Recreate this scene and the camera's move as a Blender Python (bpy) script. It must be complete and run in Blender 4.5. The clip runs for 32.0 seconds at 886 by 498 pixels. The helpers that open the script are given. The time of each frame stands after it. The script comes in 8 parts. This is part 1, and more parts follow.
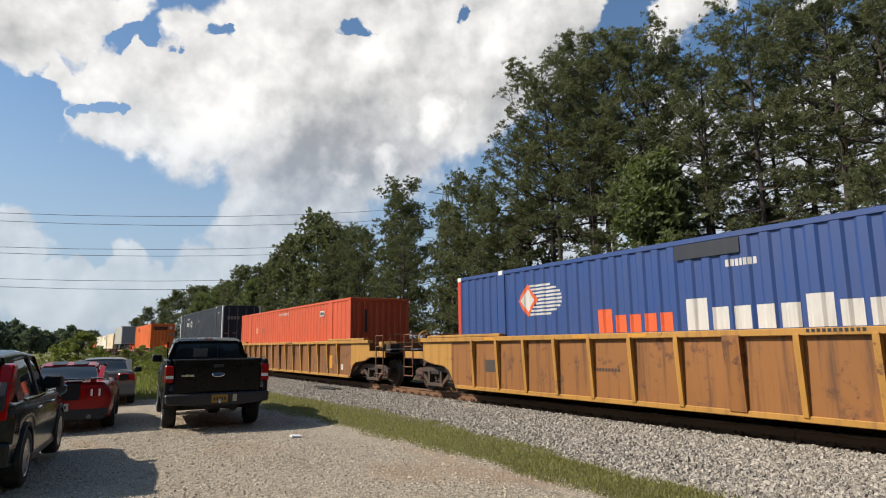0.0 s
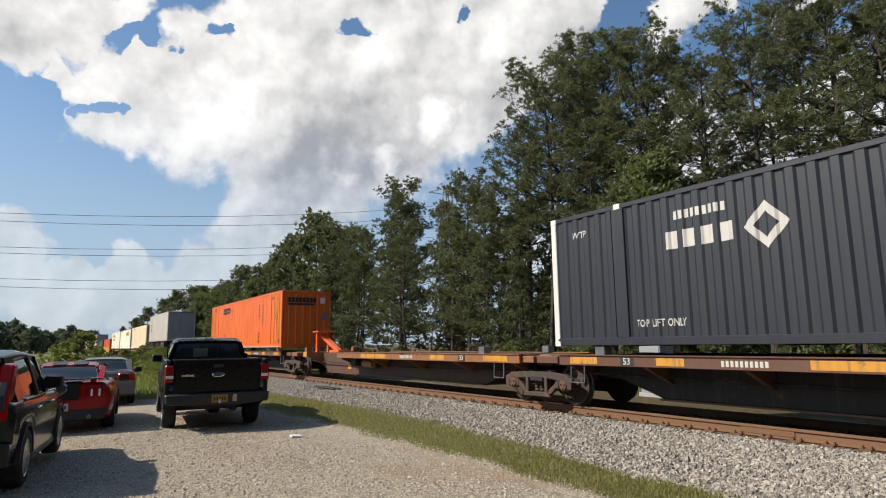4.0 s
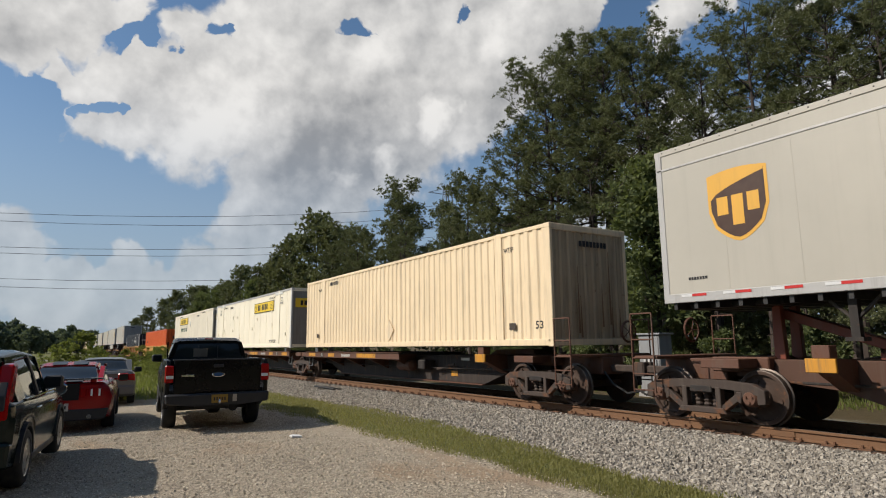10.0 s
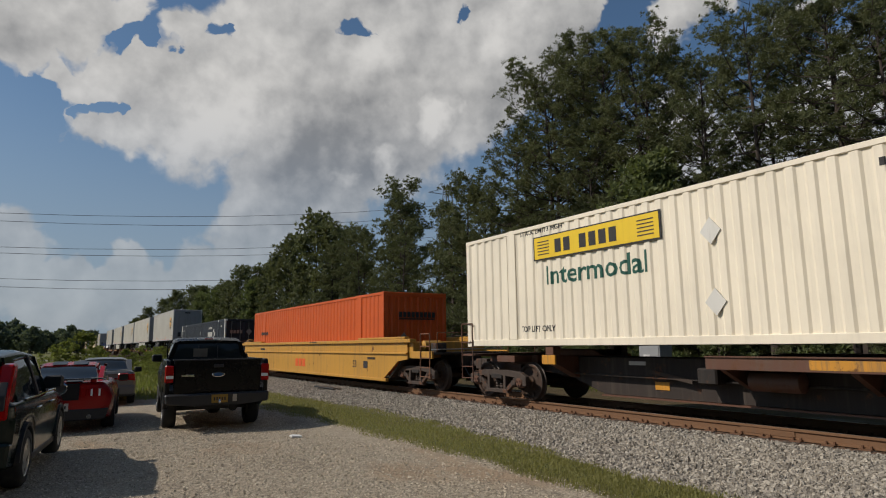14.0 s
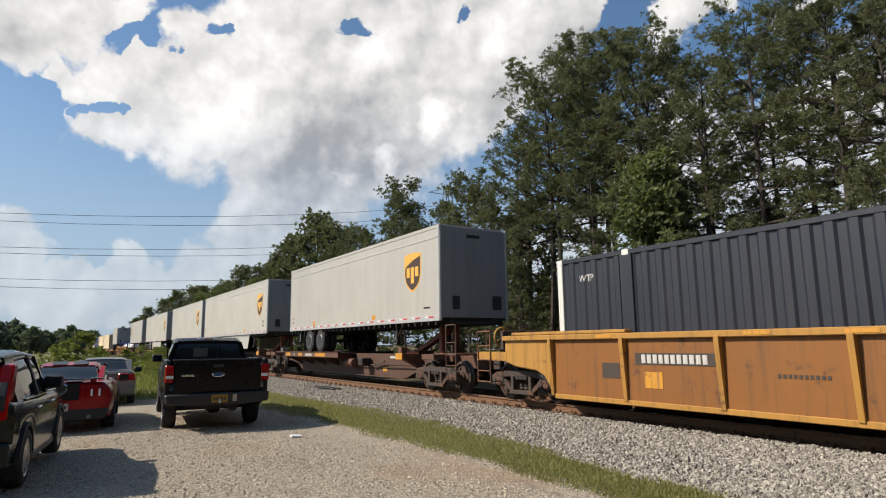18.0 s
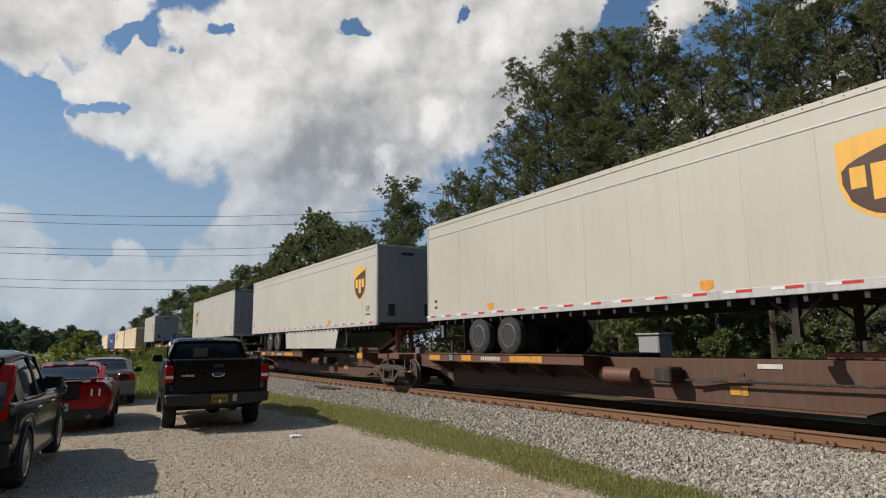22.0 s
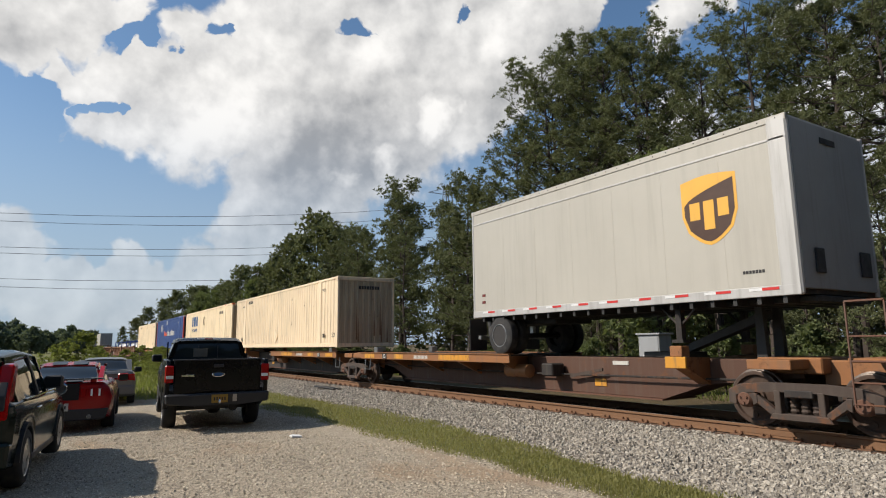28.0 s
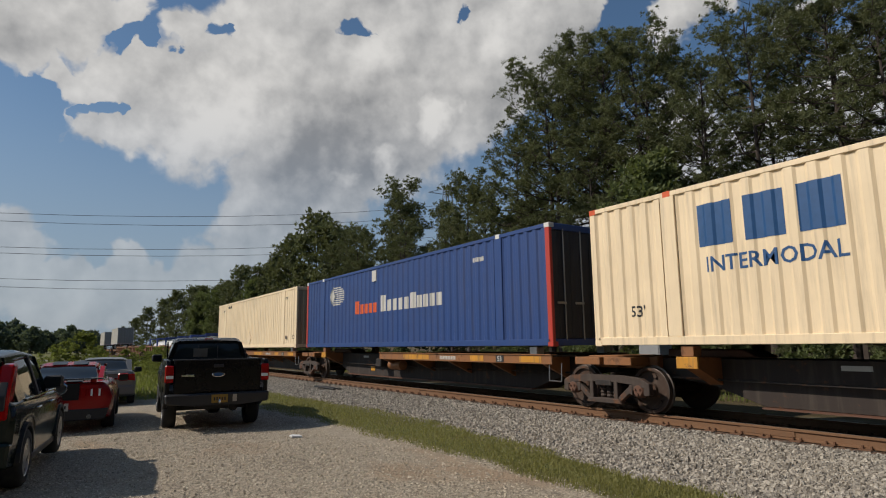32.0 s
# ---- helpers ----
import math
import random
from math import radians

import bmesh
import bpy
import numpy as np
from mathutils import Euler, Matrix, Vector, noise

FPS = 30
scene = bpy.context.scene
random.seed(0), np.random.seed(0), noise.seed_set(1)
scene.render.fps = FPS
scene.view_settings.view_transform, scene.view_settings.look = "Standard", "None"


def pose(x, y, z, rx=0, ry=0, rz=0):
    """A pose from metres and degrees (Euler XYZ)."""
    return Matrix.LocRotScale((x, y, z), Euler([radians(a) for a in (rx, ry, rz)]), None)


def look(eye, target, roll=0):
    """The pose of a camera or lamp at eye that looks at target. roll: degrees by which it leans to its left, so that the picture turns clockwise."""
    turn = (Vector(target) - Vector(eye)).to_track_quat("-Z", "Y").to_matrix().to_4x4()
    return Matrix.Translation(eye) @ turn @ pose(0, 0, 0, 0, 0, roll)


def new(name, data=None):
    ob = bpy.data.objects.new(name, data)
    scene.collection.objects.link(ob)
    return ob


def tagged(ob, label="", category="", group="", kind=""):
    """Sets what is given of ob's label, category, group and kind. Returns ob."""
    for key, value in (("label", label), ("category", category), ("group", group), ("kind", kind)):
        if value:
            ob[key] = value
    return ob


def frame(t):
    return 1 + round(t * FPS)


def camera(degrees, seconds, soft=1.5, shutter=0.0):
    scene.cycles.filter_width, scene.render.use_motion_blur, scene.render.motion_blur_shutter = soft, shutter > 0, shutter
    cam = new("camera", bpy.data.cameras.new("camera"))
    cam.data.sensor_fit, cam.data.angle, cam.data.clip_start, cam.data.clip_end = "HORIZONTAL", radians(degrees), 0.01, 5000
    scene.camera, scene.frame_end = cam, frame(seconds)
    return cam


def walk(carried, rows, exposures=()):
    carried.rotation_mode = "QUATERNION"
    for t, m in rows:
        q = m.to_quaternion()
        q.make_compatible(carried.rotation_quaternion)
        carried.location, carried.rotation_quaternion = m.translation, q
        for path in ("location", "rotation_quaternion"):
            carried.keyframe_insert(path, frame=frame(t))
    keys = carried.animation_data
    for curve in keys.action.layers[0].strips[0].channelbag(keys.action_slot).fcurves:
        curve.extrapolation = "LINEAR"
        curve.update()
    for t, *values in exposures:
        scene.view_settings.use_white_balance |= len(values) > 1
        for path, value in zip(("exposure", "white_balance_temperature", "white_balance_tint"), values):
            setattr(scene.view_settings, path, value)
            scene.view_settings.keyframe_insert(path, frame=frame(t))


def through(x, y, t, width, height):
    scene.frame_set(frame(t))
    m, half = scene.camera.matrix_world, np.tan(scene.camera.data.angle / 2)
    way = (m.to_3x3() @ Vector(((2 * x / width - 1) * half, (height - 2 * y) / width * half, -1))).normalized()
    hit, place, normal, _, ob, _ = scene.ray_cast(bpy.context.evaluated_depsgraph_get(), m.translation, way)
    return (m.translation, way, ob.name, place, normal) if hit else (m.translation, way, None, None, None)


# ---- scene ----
# the camera stands on a tripod beside the gravel lot
cam = camera(72.44, 32.0, soft=1.1, shutter=0.0)
EYE = Vector((0.0, 0.0, 1.574))
STAND = look(EYE, EYE + Vector((0.53217, 0.83231, 0.15511)), -0.715)
walk(cam, [(0.0, STAND), (32.0, STAND)],
     exposures=[(0.0, 0.2, 6500, 12), (1.0, 0.2, 6500, 12), (2.0, 0.1, 6500, 12), (3.0, 0.37, 6500, 12), (4.0, 0.25, 6500, 12), (5.0, 0.15, 6500, 12), (6.0, 0.08, 6500, 12), (7.0, -0.2, 6500, 12), (8.0, 0.2, 6500, 12), (9.0, 0.1, 6500, 12), (10.0, -0.15, 6500, 12), (11.0, -0.56, 6500, 12), (14.0, -0.58, 6500, 12), (16.5, 0.2, 6500, 12), (18.0, 0.2, 6500, 12), (19.0, -0.02, 6500, 12), (20.0, -0.1, 6500, 12), (21.0, -0.19, 6500, 12), (22.0, -0.1, 6500, 12), (23.0, 0.0, 6500, 12), (24.0, -0.1, 6500, 12), (25.0, 0.05, 6500, 12), (28.0, 0.1, 6500, 12), (29.0, 0.1, 6500, 12), (30.0, -0.48, 6500, 12), (32.0, -0.46, 6500, 12)])

# ---- sky and sun ----
SUN_WAY = Vector((-1.02, 0.50, 1.0)).normalized()


def make_sky():
    world = bpy.data.worlds.new("sky")
    scene.world = world
    world.use_nodes = True
    nt = world.node_tree
    nt.nodes.clear()
    link = nt.links.new

    def node(kind, **kw):
        n = nt.nodes.new(kind)
        for k, v in kw.items():
            n.inputs[k].default_value = v
        return n

    def maths(op, a, b=None, c=None, clamp=False):
        n = nt.nodes.new("ShaderNodeMath")
        n.operation, n.use_clamp = op, clamp
        for i, v in enumerate((a, b, c)):
            if v is None:
                continue
            if isinstance(v, (int, float)):
                n.inputs[i].default_value = v
            else:
                link(v, n.inputs[i])
        return n.outputs[0]

    out = node("ShaderNodeOutputWorld")
    sky = node("ShaderNodeTexSky")
    sky.sky_type, sky.sun_disc = "NISHITA", False
    sky.sun_elevation = math.asin(SUN_WAY.z)
    sky.sun_rotation = math.atan2(SUN_WAY.x, SUN_WAY.y)
    sky.air_density, sky.dust_density, sky.ozone_density = 1.0, 1.2, 1.6
    way = node("ShaderNodeTexCoord").outputs["Generated"]

    def fbm(vec, scale, detail, rough, distort=0.0):
        n = node("ShaderNodeTexNoise", Scale=scale, Detail=detail, Roughness=rough, Distortion=distort)
        link(vec, n.inputs["Vector"])
        return n.outputs["Fac"]

    def shifted(vec, off):
        n = nt.nodes.new("ShaderNodeVectorMath")
        n.operation = "ADD"
        link(vec, n.inputs[0])
        n.inputs[1].default_value = off
        return n.outputs[0]

    # cloud banks, gaps and the shaded and sunlit parts of the heaps: azimuth, elevation, reach (and depth)
    heap = ((39.5, 28.3, 8.5), (31.5, 27.1, 8.6), (22.4, 27.3, 7.5), (16, 25.8, 7.3), (8.7, 20.7, 5.8), (18.3, 20.2, 7.6), (26.9, 20.6, 7.8),
            (33.7, 23.1, 5.7), (42.9, 29.9, 6.4), (12.2, 18.7, 4.5), (5.1, 18.5, 3.3), (1.9, 18.2, 2.5), (20.5, 15.7, 5.7), (16.4, 14.5, 4.6),
            (24.8, 15.9, 3.7), (15, 11.3, 3.8), (18.5, 11.5, 4.1), (14.1, 8.7, 3.6), (16.6, 8.3, 3.1), (29.2, 18, 3.2), (33.1, 20.8, 3.1))
    shreds = ((4.4, 22.8, 2.5), (1, 22.1, 2.7), (-1, 21.3, 1.8), (-3.8, 22.3, 2.5), (-2.2, 25.7, 3.8), (-5.2, 25.3, 2.9), (1.9, 27.3, 2.2),
              (8.4, 26.6, 2.8), (9.5, 23.6, 2.9), (46.8, 29.5, 2.9), (13.2, 29.2, 2.9), (53.8, 27.3, 2), (56.3, 27.8, 1.6), (58.7, 27.7, 1.4),
              (64.6, 25.9, 1.6), (66.3, 26.1, 1.3), (-14, 22, 7), (57.6, 11.6, 10), (70, 14, 9), (43.4, 7, 5.5), (108, 17, 11))
    low_heaps = ((-2.6, 7.8, 2.6), (-3.5, 6.4, 2.6), (1.7, 6.3, 1.7), (5.4, 6.9, 2.1), (9.9, 6.7, 2.2), (12.7, 7.7, 2.5), (-0.6, 6.1, 2),
                 (3.8, 5.9, 1.9), (7.7, 6, 1.9), (-3.8, 5.1, 2.4), (-1.5, 3.9, 2.7), (1.5, 3.7, 2.5), (4.8, 3.8, 2.8), (8.2, 4.1, 2.9),
                 (11.9, 4.4, 3), (15.2, 5.7, 3.1), (5.5, 5.2, 2.1), (-0.5, 4.8, 2.2))
    gaps = ((11.5, 27.5, 1.4), (12.3, 28.1, 0.9), (7.9, 24.5, 1.0), (24.6, 28.9, 1.15), (35.4, 30.9, 0.8), (5.8, 28.8, 1.0), (4, 25.8, 1.1), (2.7, 24.9, 1.1),
            (5, 24.7, 0.9), (2.2, 19.7, 1.2), (0.8, 19.3, 0.9), (3.7, 20.1, 0.8), (-2.8, 19.8, 1.2), (-1.2, 18.8, 0.9), (49.8, 27.6, 2.6))
    shades = ((22.1, 17.1, 7.4, 0.52), (26.9, 19, 5.7, 0.26), (18.4, 16.1, 5.1, 0.26), (15.9, 13.4, 4.6, 0.18), (23, 24.4, 4.6, 0.18), (29.2, 24.1, 5.1, 0.20),
              (45, 26.4, 6.5, 0.62), (37.1, 23, 4.6, 0.50), (20.6, 11.5, 4.2, 0.16), (-3.9, 23.6, 2.5, 0.22), (-0.6, 26.1, 3.5, 0.16), (3.6, 21.3, 2.3, 0.14),
              (31.4, 16.4, 3.2, 0.18), (-1.7, 20.7, 1.8, 0.18), (57.5, 28.2, 2.8, 0.15))
    sunlit = ((12.2, 19.1, 5.4, 0.20), (4.4, 16.5, 3.3, 0.14), (32, 20.9, 2, 0.34), (27, 16.8, 2, 0.34), (22.6, 14.5, 1.5, 0.30), (39.5, 28.7, 4, 0.16),
              (6.5, 19.2, 2.9, 0.14), (15.4, 27.6, 4.8, 0.08), (26.4, 26, 2.5, 0.12), (0.1, 18.4, 1.8, 0.12))

    def bent(vec, scale, detail, amount):
        """The way, bent by noise, which tears the outlines."""
        n = node("ShaderNodeTexNoise", Scale=scale, Detail=detail, Roughness=0.55)
        link(vec, n.inputs["Vector"])
        pull = nt.nodes.new("ShaderNodeVectorMath")
        pull.operation = "MULTIPLY_ADD"
        link(n.outputs["Color"], pull.inputs[0])
        pull.inputs[1].default_value, pull.inputs[2].default_value = (amount,) * 3, (-amount / 2,) * 3
        add = nt.nodes.new("ShaderNodeVectorMath")
        add.operation = "ADD"
        link(vec, add.inputs[0])
        link(pull.outputs[0], add.inputs[1])
        return add.outputs[0]

    def near(vec, az, el, reach, clamp=False):
        d = nt.nodes.new("ShaderNodeVectorMath")
        d.operation = "DISTANCE"
        link(vec, d.inputs[0])
        a, e = radians(az), radians(el)
        d.inputs[1].default_value = (math.sin(a) * math.cos(e), math.cos(a) * math.cos(e), math.sin(e))
        return maths("MULTIPLY_ADD", d.outputs["Value"], -1.0 / radians(reach), 1.0, clamp=clamp)

    torn = bent(bent(way, 9.0, 4.0, 0.13), 34.0, 3.0, 0.028)
    soft = bent(way, 8.0, 4.0, 0.10)
    billow = fbm(way, 12.0, 5.0, 0.52)
    lit = fbm(shifted(way, tuple(SUN_WAY * 0.022)), 12.0, 5.0, 0.52)
    cover = None
    for spot in heap + shreds + low_heaps:
        d = near(torn, *spot)
        cover = d if cover is None else maths("SMOOTH_MAX", cover, d, 0.18)
    cover = maths("MAXIMUM", cover, -1.2)
    for az, el, reach in gaps:
        cover = maths("SUBTRACT", cover, maths("MULTIPLY", near(torn, az, el, reach * 1.1, True), 1.5))
    mass = maths("ADD", cover, maths("MULTIPLY_ADD", billow, 1.1, -0.55))
    mask = nt.nodes.new("ShaderNodeMapRange")
    mask.interpolation_type = "SMOOTHSTEP"
    link(mass, mask.inputs["Value"])
    mask.inputs["From Min"].default_value, mask.inputs["From Max"].default_value = -0.07, 0.27
    # thick parts are greyer underneath, sunward faces whiter
    glow = maths("MULTIPLY_ADD", maths("SUBTRACT", billow, lit), 1.35, 0.97)
    for az, el, reach, k in shades:
        d = near(soft, az, el, reach, True)
        glow = maths("SUBTRACT", glow, maths("MULTIPLY", maths("SMOOTH_MIN", d, 0.75, 0.3), k * 0.80))
    for az, el, reach, k in sunlit:
        glow = maths("ADD", glow, maths("MULTIPLY", near(torn, az, el, reach, True), k * 2.0))
    glow = maths("ADD", glow, maths("MULTIPLY_ADD", fbm(way, 5.0, 6.0, 0.6), 0.5, -0.25))
    glow = maths("SMOOTH_MIN", maths("SMOOTH_MAX", glow, 0.48, 0.15), 1.30, 0.15)
    tone = nt.nodes.new("ShaderNodeCombineXYZ")
    link(maths("MULTIPLY_ADD", glow, 1.0, -0.03), tone.inputs[0])
    link(maths("MULTIPLY", glow, 0.97), tone.inputs[1])
    link(maths("MULTIPLY_ADD", glow, 0.89, 0.05), tone.inputs[2])
    # pale haze low down, over sky and clouds alike
    split = nt.nodes.new("ShaderNodeSeparateXYZ")
    link(way, split.inputs[0])
    low = nt.nodes.new("ShaderNodeMapRange")
    low.interpolation_type = "SMOOTHSTEP"
    link(split.outputs[2], low.inputs["Value"])
    for k, v in (("From Min", 0.42), ("From Max", 0.02), ("To Min", 0.0), ("To Max", 0.85)):
        low.inputs[k].default_value = v
    deep = nt.nodes.new("ShaderNodeMix")
    deep.data_type, deep.blend_type = "RGBA", "MULTIPLY"
    deep.inputs["Factor"].default_value = 1.0
    link(sky.outputs[0], deep.inputs[6])
    deep.inputs[7].default_value = (SKY * TINT[0], SKY * TINT[1], SKY * TINT[2], 1.0)
    veil = nt.nodes.new("ShaderNodeMix")
    veil.data_type = "RGBA"
    link(low.outputs[0], veil.inputs["Factor"])
    link(deep.outputs[2], veil.inputs[6])
    veil.inputs[7].default_value = (0.36, 0.455, 0.56, 1.0)
    clear = node("ShaderNodeBackground", Strength=1.0)
    link(veil.outputs[2], clear.inputs["Color"])
    cloud = node("ShaderNodeBackground", Strength=CLOUD)
    link(tone.outputs[0], cloud.inputs["Color"])
    mix = node("ShaderNodeMixShader")
    link(maths("MULTIPLY", mask.outputs[0], maths("MULTIPLY_ADD", low.outputs[0], -0.80, 1.0)), mix.inputs[0])
    link(clear.outputs[0], mix.inputs[1])
    link(cloud.outputs[0], mix.inputs[2])
    link(mix.outputs[0], out.inputs[0])


SKY, CLOUD, SUN, TINT = 0.100, 0.74, 5.0, (0.84, 1.04, 1.12)
make_sky()
lamp = bpy.data.lights.new("sun", "SUN")
lamp.energy, lamp.angle, lamp.color = SUN, radians(0.6), (1.0, 0.915, 0.79)
sun = new("sun", lamp)
sun.matrix_world = look(SUN_WAY * 60, (0, 0, 0))

# ---- materials ----


class Nodes:
    """Short forms for building one node material."""

    def __init__(self, name):
        self.m = bpy.data.materials.new(name)
        self.m.use_nodes = True
        self.t = self.m.node_tree
        self.b = self.t.nodes["Principled BSDF"]
        self.at = self.t.nodes.new("ShaderNodeTexCoord").outputs["Object"]

    def put(self, a, socket):
        if hasattr(a, "is_linked"):
            self.t.links.new(a, socket)
        else:
            socket.default_value = a

    def set(self, name, a):
        self.put(a, self.b.inputs[name])

    def stretch(self, x, y, z, vec=None):
        n = self.t.nodes.new("ShaderNodeMapping")
        n.inputs["Scale"].default_value = (x, y, z)
        self.put(vec or self.at, n.inputs["Vector"])
        return n.outputs[0]

    def noise(self, scale, detail=4.0, rough=0.55, vec=None, distort=0.0):
        n = self.t.nodes.new("ShaderNodeTexNoise")
        self.put(vec or self.at, n.inputs["Vector"])
        n.inputs["Scale"].default_value, n.inputs["Detail"].default_value = scale, detail
        n.inputs["Roughness"].default_value, n.inputs["Distortion"].default_value = rough, distort
        return n.outputs["Fac"]

    def cells(self, scale, vec=None, out="Color"):
        n = self.t.nodes.new("ShaderNodeTexVoronoi")
        self.put(vec or self.at, n.inputs["Vector"])
        n.inputs["Scale"].default_value = scale
        return n.outputs[out]

    def ramp(self, fac, low, high, a=0.0, b=1.0):
        n = self.t.nodes.new("ShaderNodeMapRange")
        n.interpolation_type = "SMOOTHSTEP"
        self.put(fac, n.inputs["Value"])
        for k, v in (("From Min", low), ("From Max", high), ("To Min", a), ("To Max", b)):
            n.inputs[k].default_value = v
        return n.outputs[0]

    def mix(self, fac, a, b, how="MIX"):
        n = self.t.nodes.new("ShaderNodeMix")
        n.data_type, n.blend_type = "RGBA", how
        self.put(fac, n.inputs["Factor"])
        for v, s in ((a, n.inputs[6]), (b, n.inputs[7])):
            self.put((*v, 1.0) if isinstance(v, tuple) and len(v) == 3 else v, s)
        return n.outputs[2]

    def maths(self, op, a, b=0.0):
        n = self.t.nodes.new("ShaderNodeMath")
        n.operation = op
        self.put(a, n.inputs[0])
        self.put(b, n.inputs[1])
        return n.outputs[0]

    def chance(self):
        return self.t.nodes.new("ShaderNodeObjectInfo").outputs["Random"]

    def island(self):
        return self.t.nodes.new("ShaderNodeNewGeometry").outputs["Random Per Island"]

    def bump(self, height, strength=0.3, distance=0.01):
        n = self.t.nodes.new("ShaderNodeBump")
        self.put(height, n.inputs["Height"])
        n.inputs["Strength"].default_value, n.inputs["Distance"].default_value = strength, distance
        self.t.links.new(n.outputs[0], self.b.inputs["Normal"])


def tint(c, k):
    return tuple(max(0.0, min(1.0, v * k)) for v in c)


def paint(name, c, rough=0.45, grime=0.3, rust=0.0, metal=0.0, coat=0.0, bump=0.15, scale=1.0, dirt_tone=(0.109, 0.0882, 0.0672)):
    """Painted sheet metal with run-down dirt, patches and, if asked, rust."""
    n = Nodes(name)
    wide = n.noise(0.55 * scale, 5, 0.6)
    runs = n.noise(1.0, 6, 0.65, n.stretch(7 * scale, 7 * scale, 0.45 * scale))
    speck = n.noise(28 * scale, 4, 0.7)
    col = n.mix(n.ramp(wide, 0.3, 0.75, 0.0, 0.55), tint(c, 1.06), tint(c, 0.82))
    dirt = n.maths("MULTIPLY", n.ramp(runs, 0.46, 0.74), grime)
    col = n.mix(dirt, col, dirt_tone)
    col = n.mix(n.maths("MULTIPLY", n.ramp(speck, 0.6, 0.8), grime * 0.5), col, tint(c, 0.55))
    if rust:
        spots = n.ramp(n.noise(2.3 * scale, 8, 0.72), 0.62 - rust * 0.25, 0.72 - rust * 0.2)
        brown = n.mix(n.noise(14 * scale, 4), (0.0714, 0.0294, 0.0151), (0.168, 0.0714, 0.0294))
        col = n.mix(spots, col, brown)
        n.set("Roughness", n.ramp(spots, 0, 1, rough, 0.85))
    else:
        n.set("Roughness", n.ramp(wide, 0.2, 0.8, rough * 0.85, min(1, rough * 1.25)))
    n.set("Base Color", col)
    n.set("Metallic", metal)
    n.set("Coat Weight", coat)
    n.bump(n.maths("ADD", wide, n.maths("MULTIPLY", speck, 0.25)), bump, 0.02)
    return n.m


def plain(name, c, rough=0.5, metal=0.0, spread=0.12, scale=9.0):
    n = Nodes(name)
    f = n.noise(scale, 4, 0.6)
    n.set("Base Color", n.mix(f, tint(c, 1 - spread * 2), tint(c, 1 + spread * 2)))
    n.set("Roughness", n.ramp(f, 0.2, 0.8, rough * 0.8, min(1, rough * 1.2)))
    n.set("Metallic", metal)
    n.bump(f, 0.1, 0.01)
    return n.m


def foliage(name, dark, light, through=0.25, rough=0.6):
    n = Nodes(name)
    f = n.maths("ADD", n.maths("MULTIPLY", n.island(), 0.38), n.maths("MULTIPLY", n.noise(0.5, 3), 0.7))
    n.set("Base Color", n.mix(n.maths("ADD", f, n.maths("MULTIPLY", n.chance(), 0.2)), dark, light))
    n.set("Roughness", rough)
    n.set("Specular IOR Level", 0.08)
    shine = n.t.nodes.new("ShaderNodeBsdfTranslucent")
    shine.inputs["Color"].default_value = (light[0] * 1.3, light[1] * 1.35, light[2] * 0.8, 1)
    both = n.t.nodes.new("ShaderNodeMixShader")
    both.inputs[0].default_value = through
    n.t.links.new(n.b.outputs[0], both.inputs[1])
    n.t.links.new(shine.outputs[0], both.inputs[2])
    n.t.links.new(both.outputs[0], n.t.nodes["Material Output"].inputs["Surface"])
    return n.m


def gravel(name, pale, dark, stone, earth=None, fines=0.5):
    """Crushed stone: two sizes of stones in cells, with dusty patches."""
    n = Nodes(name)
    warp = n.stretch(1, 1, 1)
    tone = n.t.nodes.new("ShaderNodeSeparateColor")
    n.put(n.cells(stone, warp), tone.inputs[0])
    small = n.t.nodes.new("ShaderNodeSeparateColor")
    n.put(n.cells(stone * 2.7, warp), small.inputs[0])
    mixd = n.maths("ADD", n.maths("MULTIPLY", tone.outputs[0], 0.6), n.maths("MULTIPLY", small.outputs[1], 0.4))
    col = n.mix(mixd, dark, pale)
    wide = n.noise(0.35, 6, 0.6)
    col = n.mix(n.ramp(wide, 0.35, 0.7, 0, fines), col, tint(pale, 0.82))
    if earth:
        col = n.mix(n.ramp(n.noise(0.42, 5, 0.65, n.stretch(1, 0.7, 1)), 0.5, 0.66, 0, 0.75), col, earth)
        col = n.mix(n.ramp(n.noise(1.7, 6, 0.7), 0.55, 0.75, 0, 0.35), col, tint(dark, 0.9))
    n.set("Base Color", col)
    n.set("Roughness", 0.95)
    n.set("Specular IOR Level", 0.15)
    edge = n.cells(stone, warp, "Distance")
    edge2 = n.cells(stone * 2.7, warp, "Distance")
    n.bump(n.maths("ADD", edge, n.maths("MULTIPLY", edge2, 0.5)), 0.55, 0.6 / stone)
    return n.m


def glass(name, c, rough=0.03, clear=0.0):
    n = Nodes(name)
    n.set("Base Color", (*c, 1))
    n.set("Roughness", rough)
    n.set("Transmission Weight", clear)
    n.set("IOR", 1.5)
    n.set("Specular IOR Level", 0.26)
    return n.m


def tyre_rubber():
    n = Nodes("tyre_rubber")
    f = n.noise(6, 5, 0.6)
    n.set("Base Color", n.mix(n.ramp(f, 0.4, 0.8), (0.0151, 0.0151, 0.016), (0.0504, 0.0462, 0.042)))
    n.set("Roughness", 0.85)
    n.bump(n.noise(60, 2), 0.3, 0.004)
    return n.m


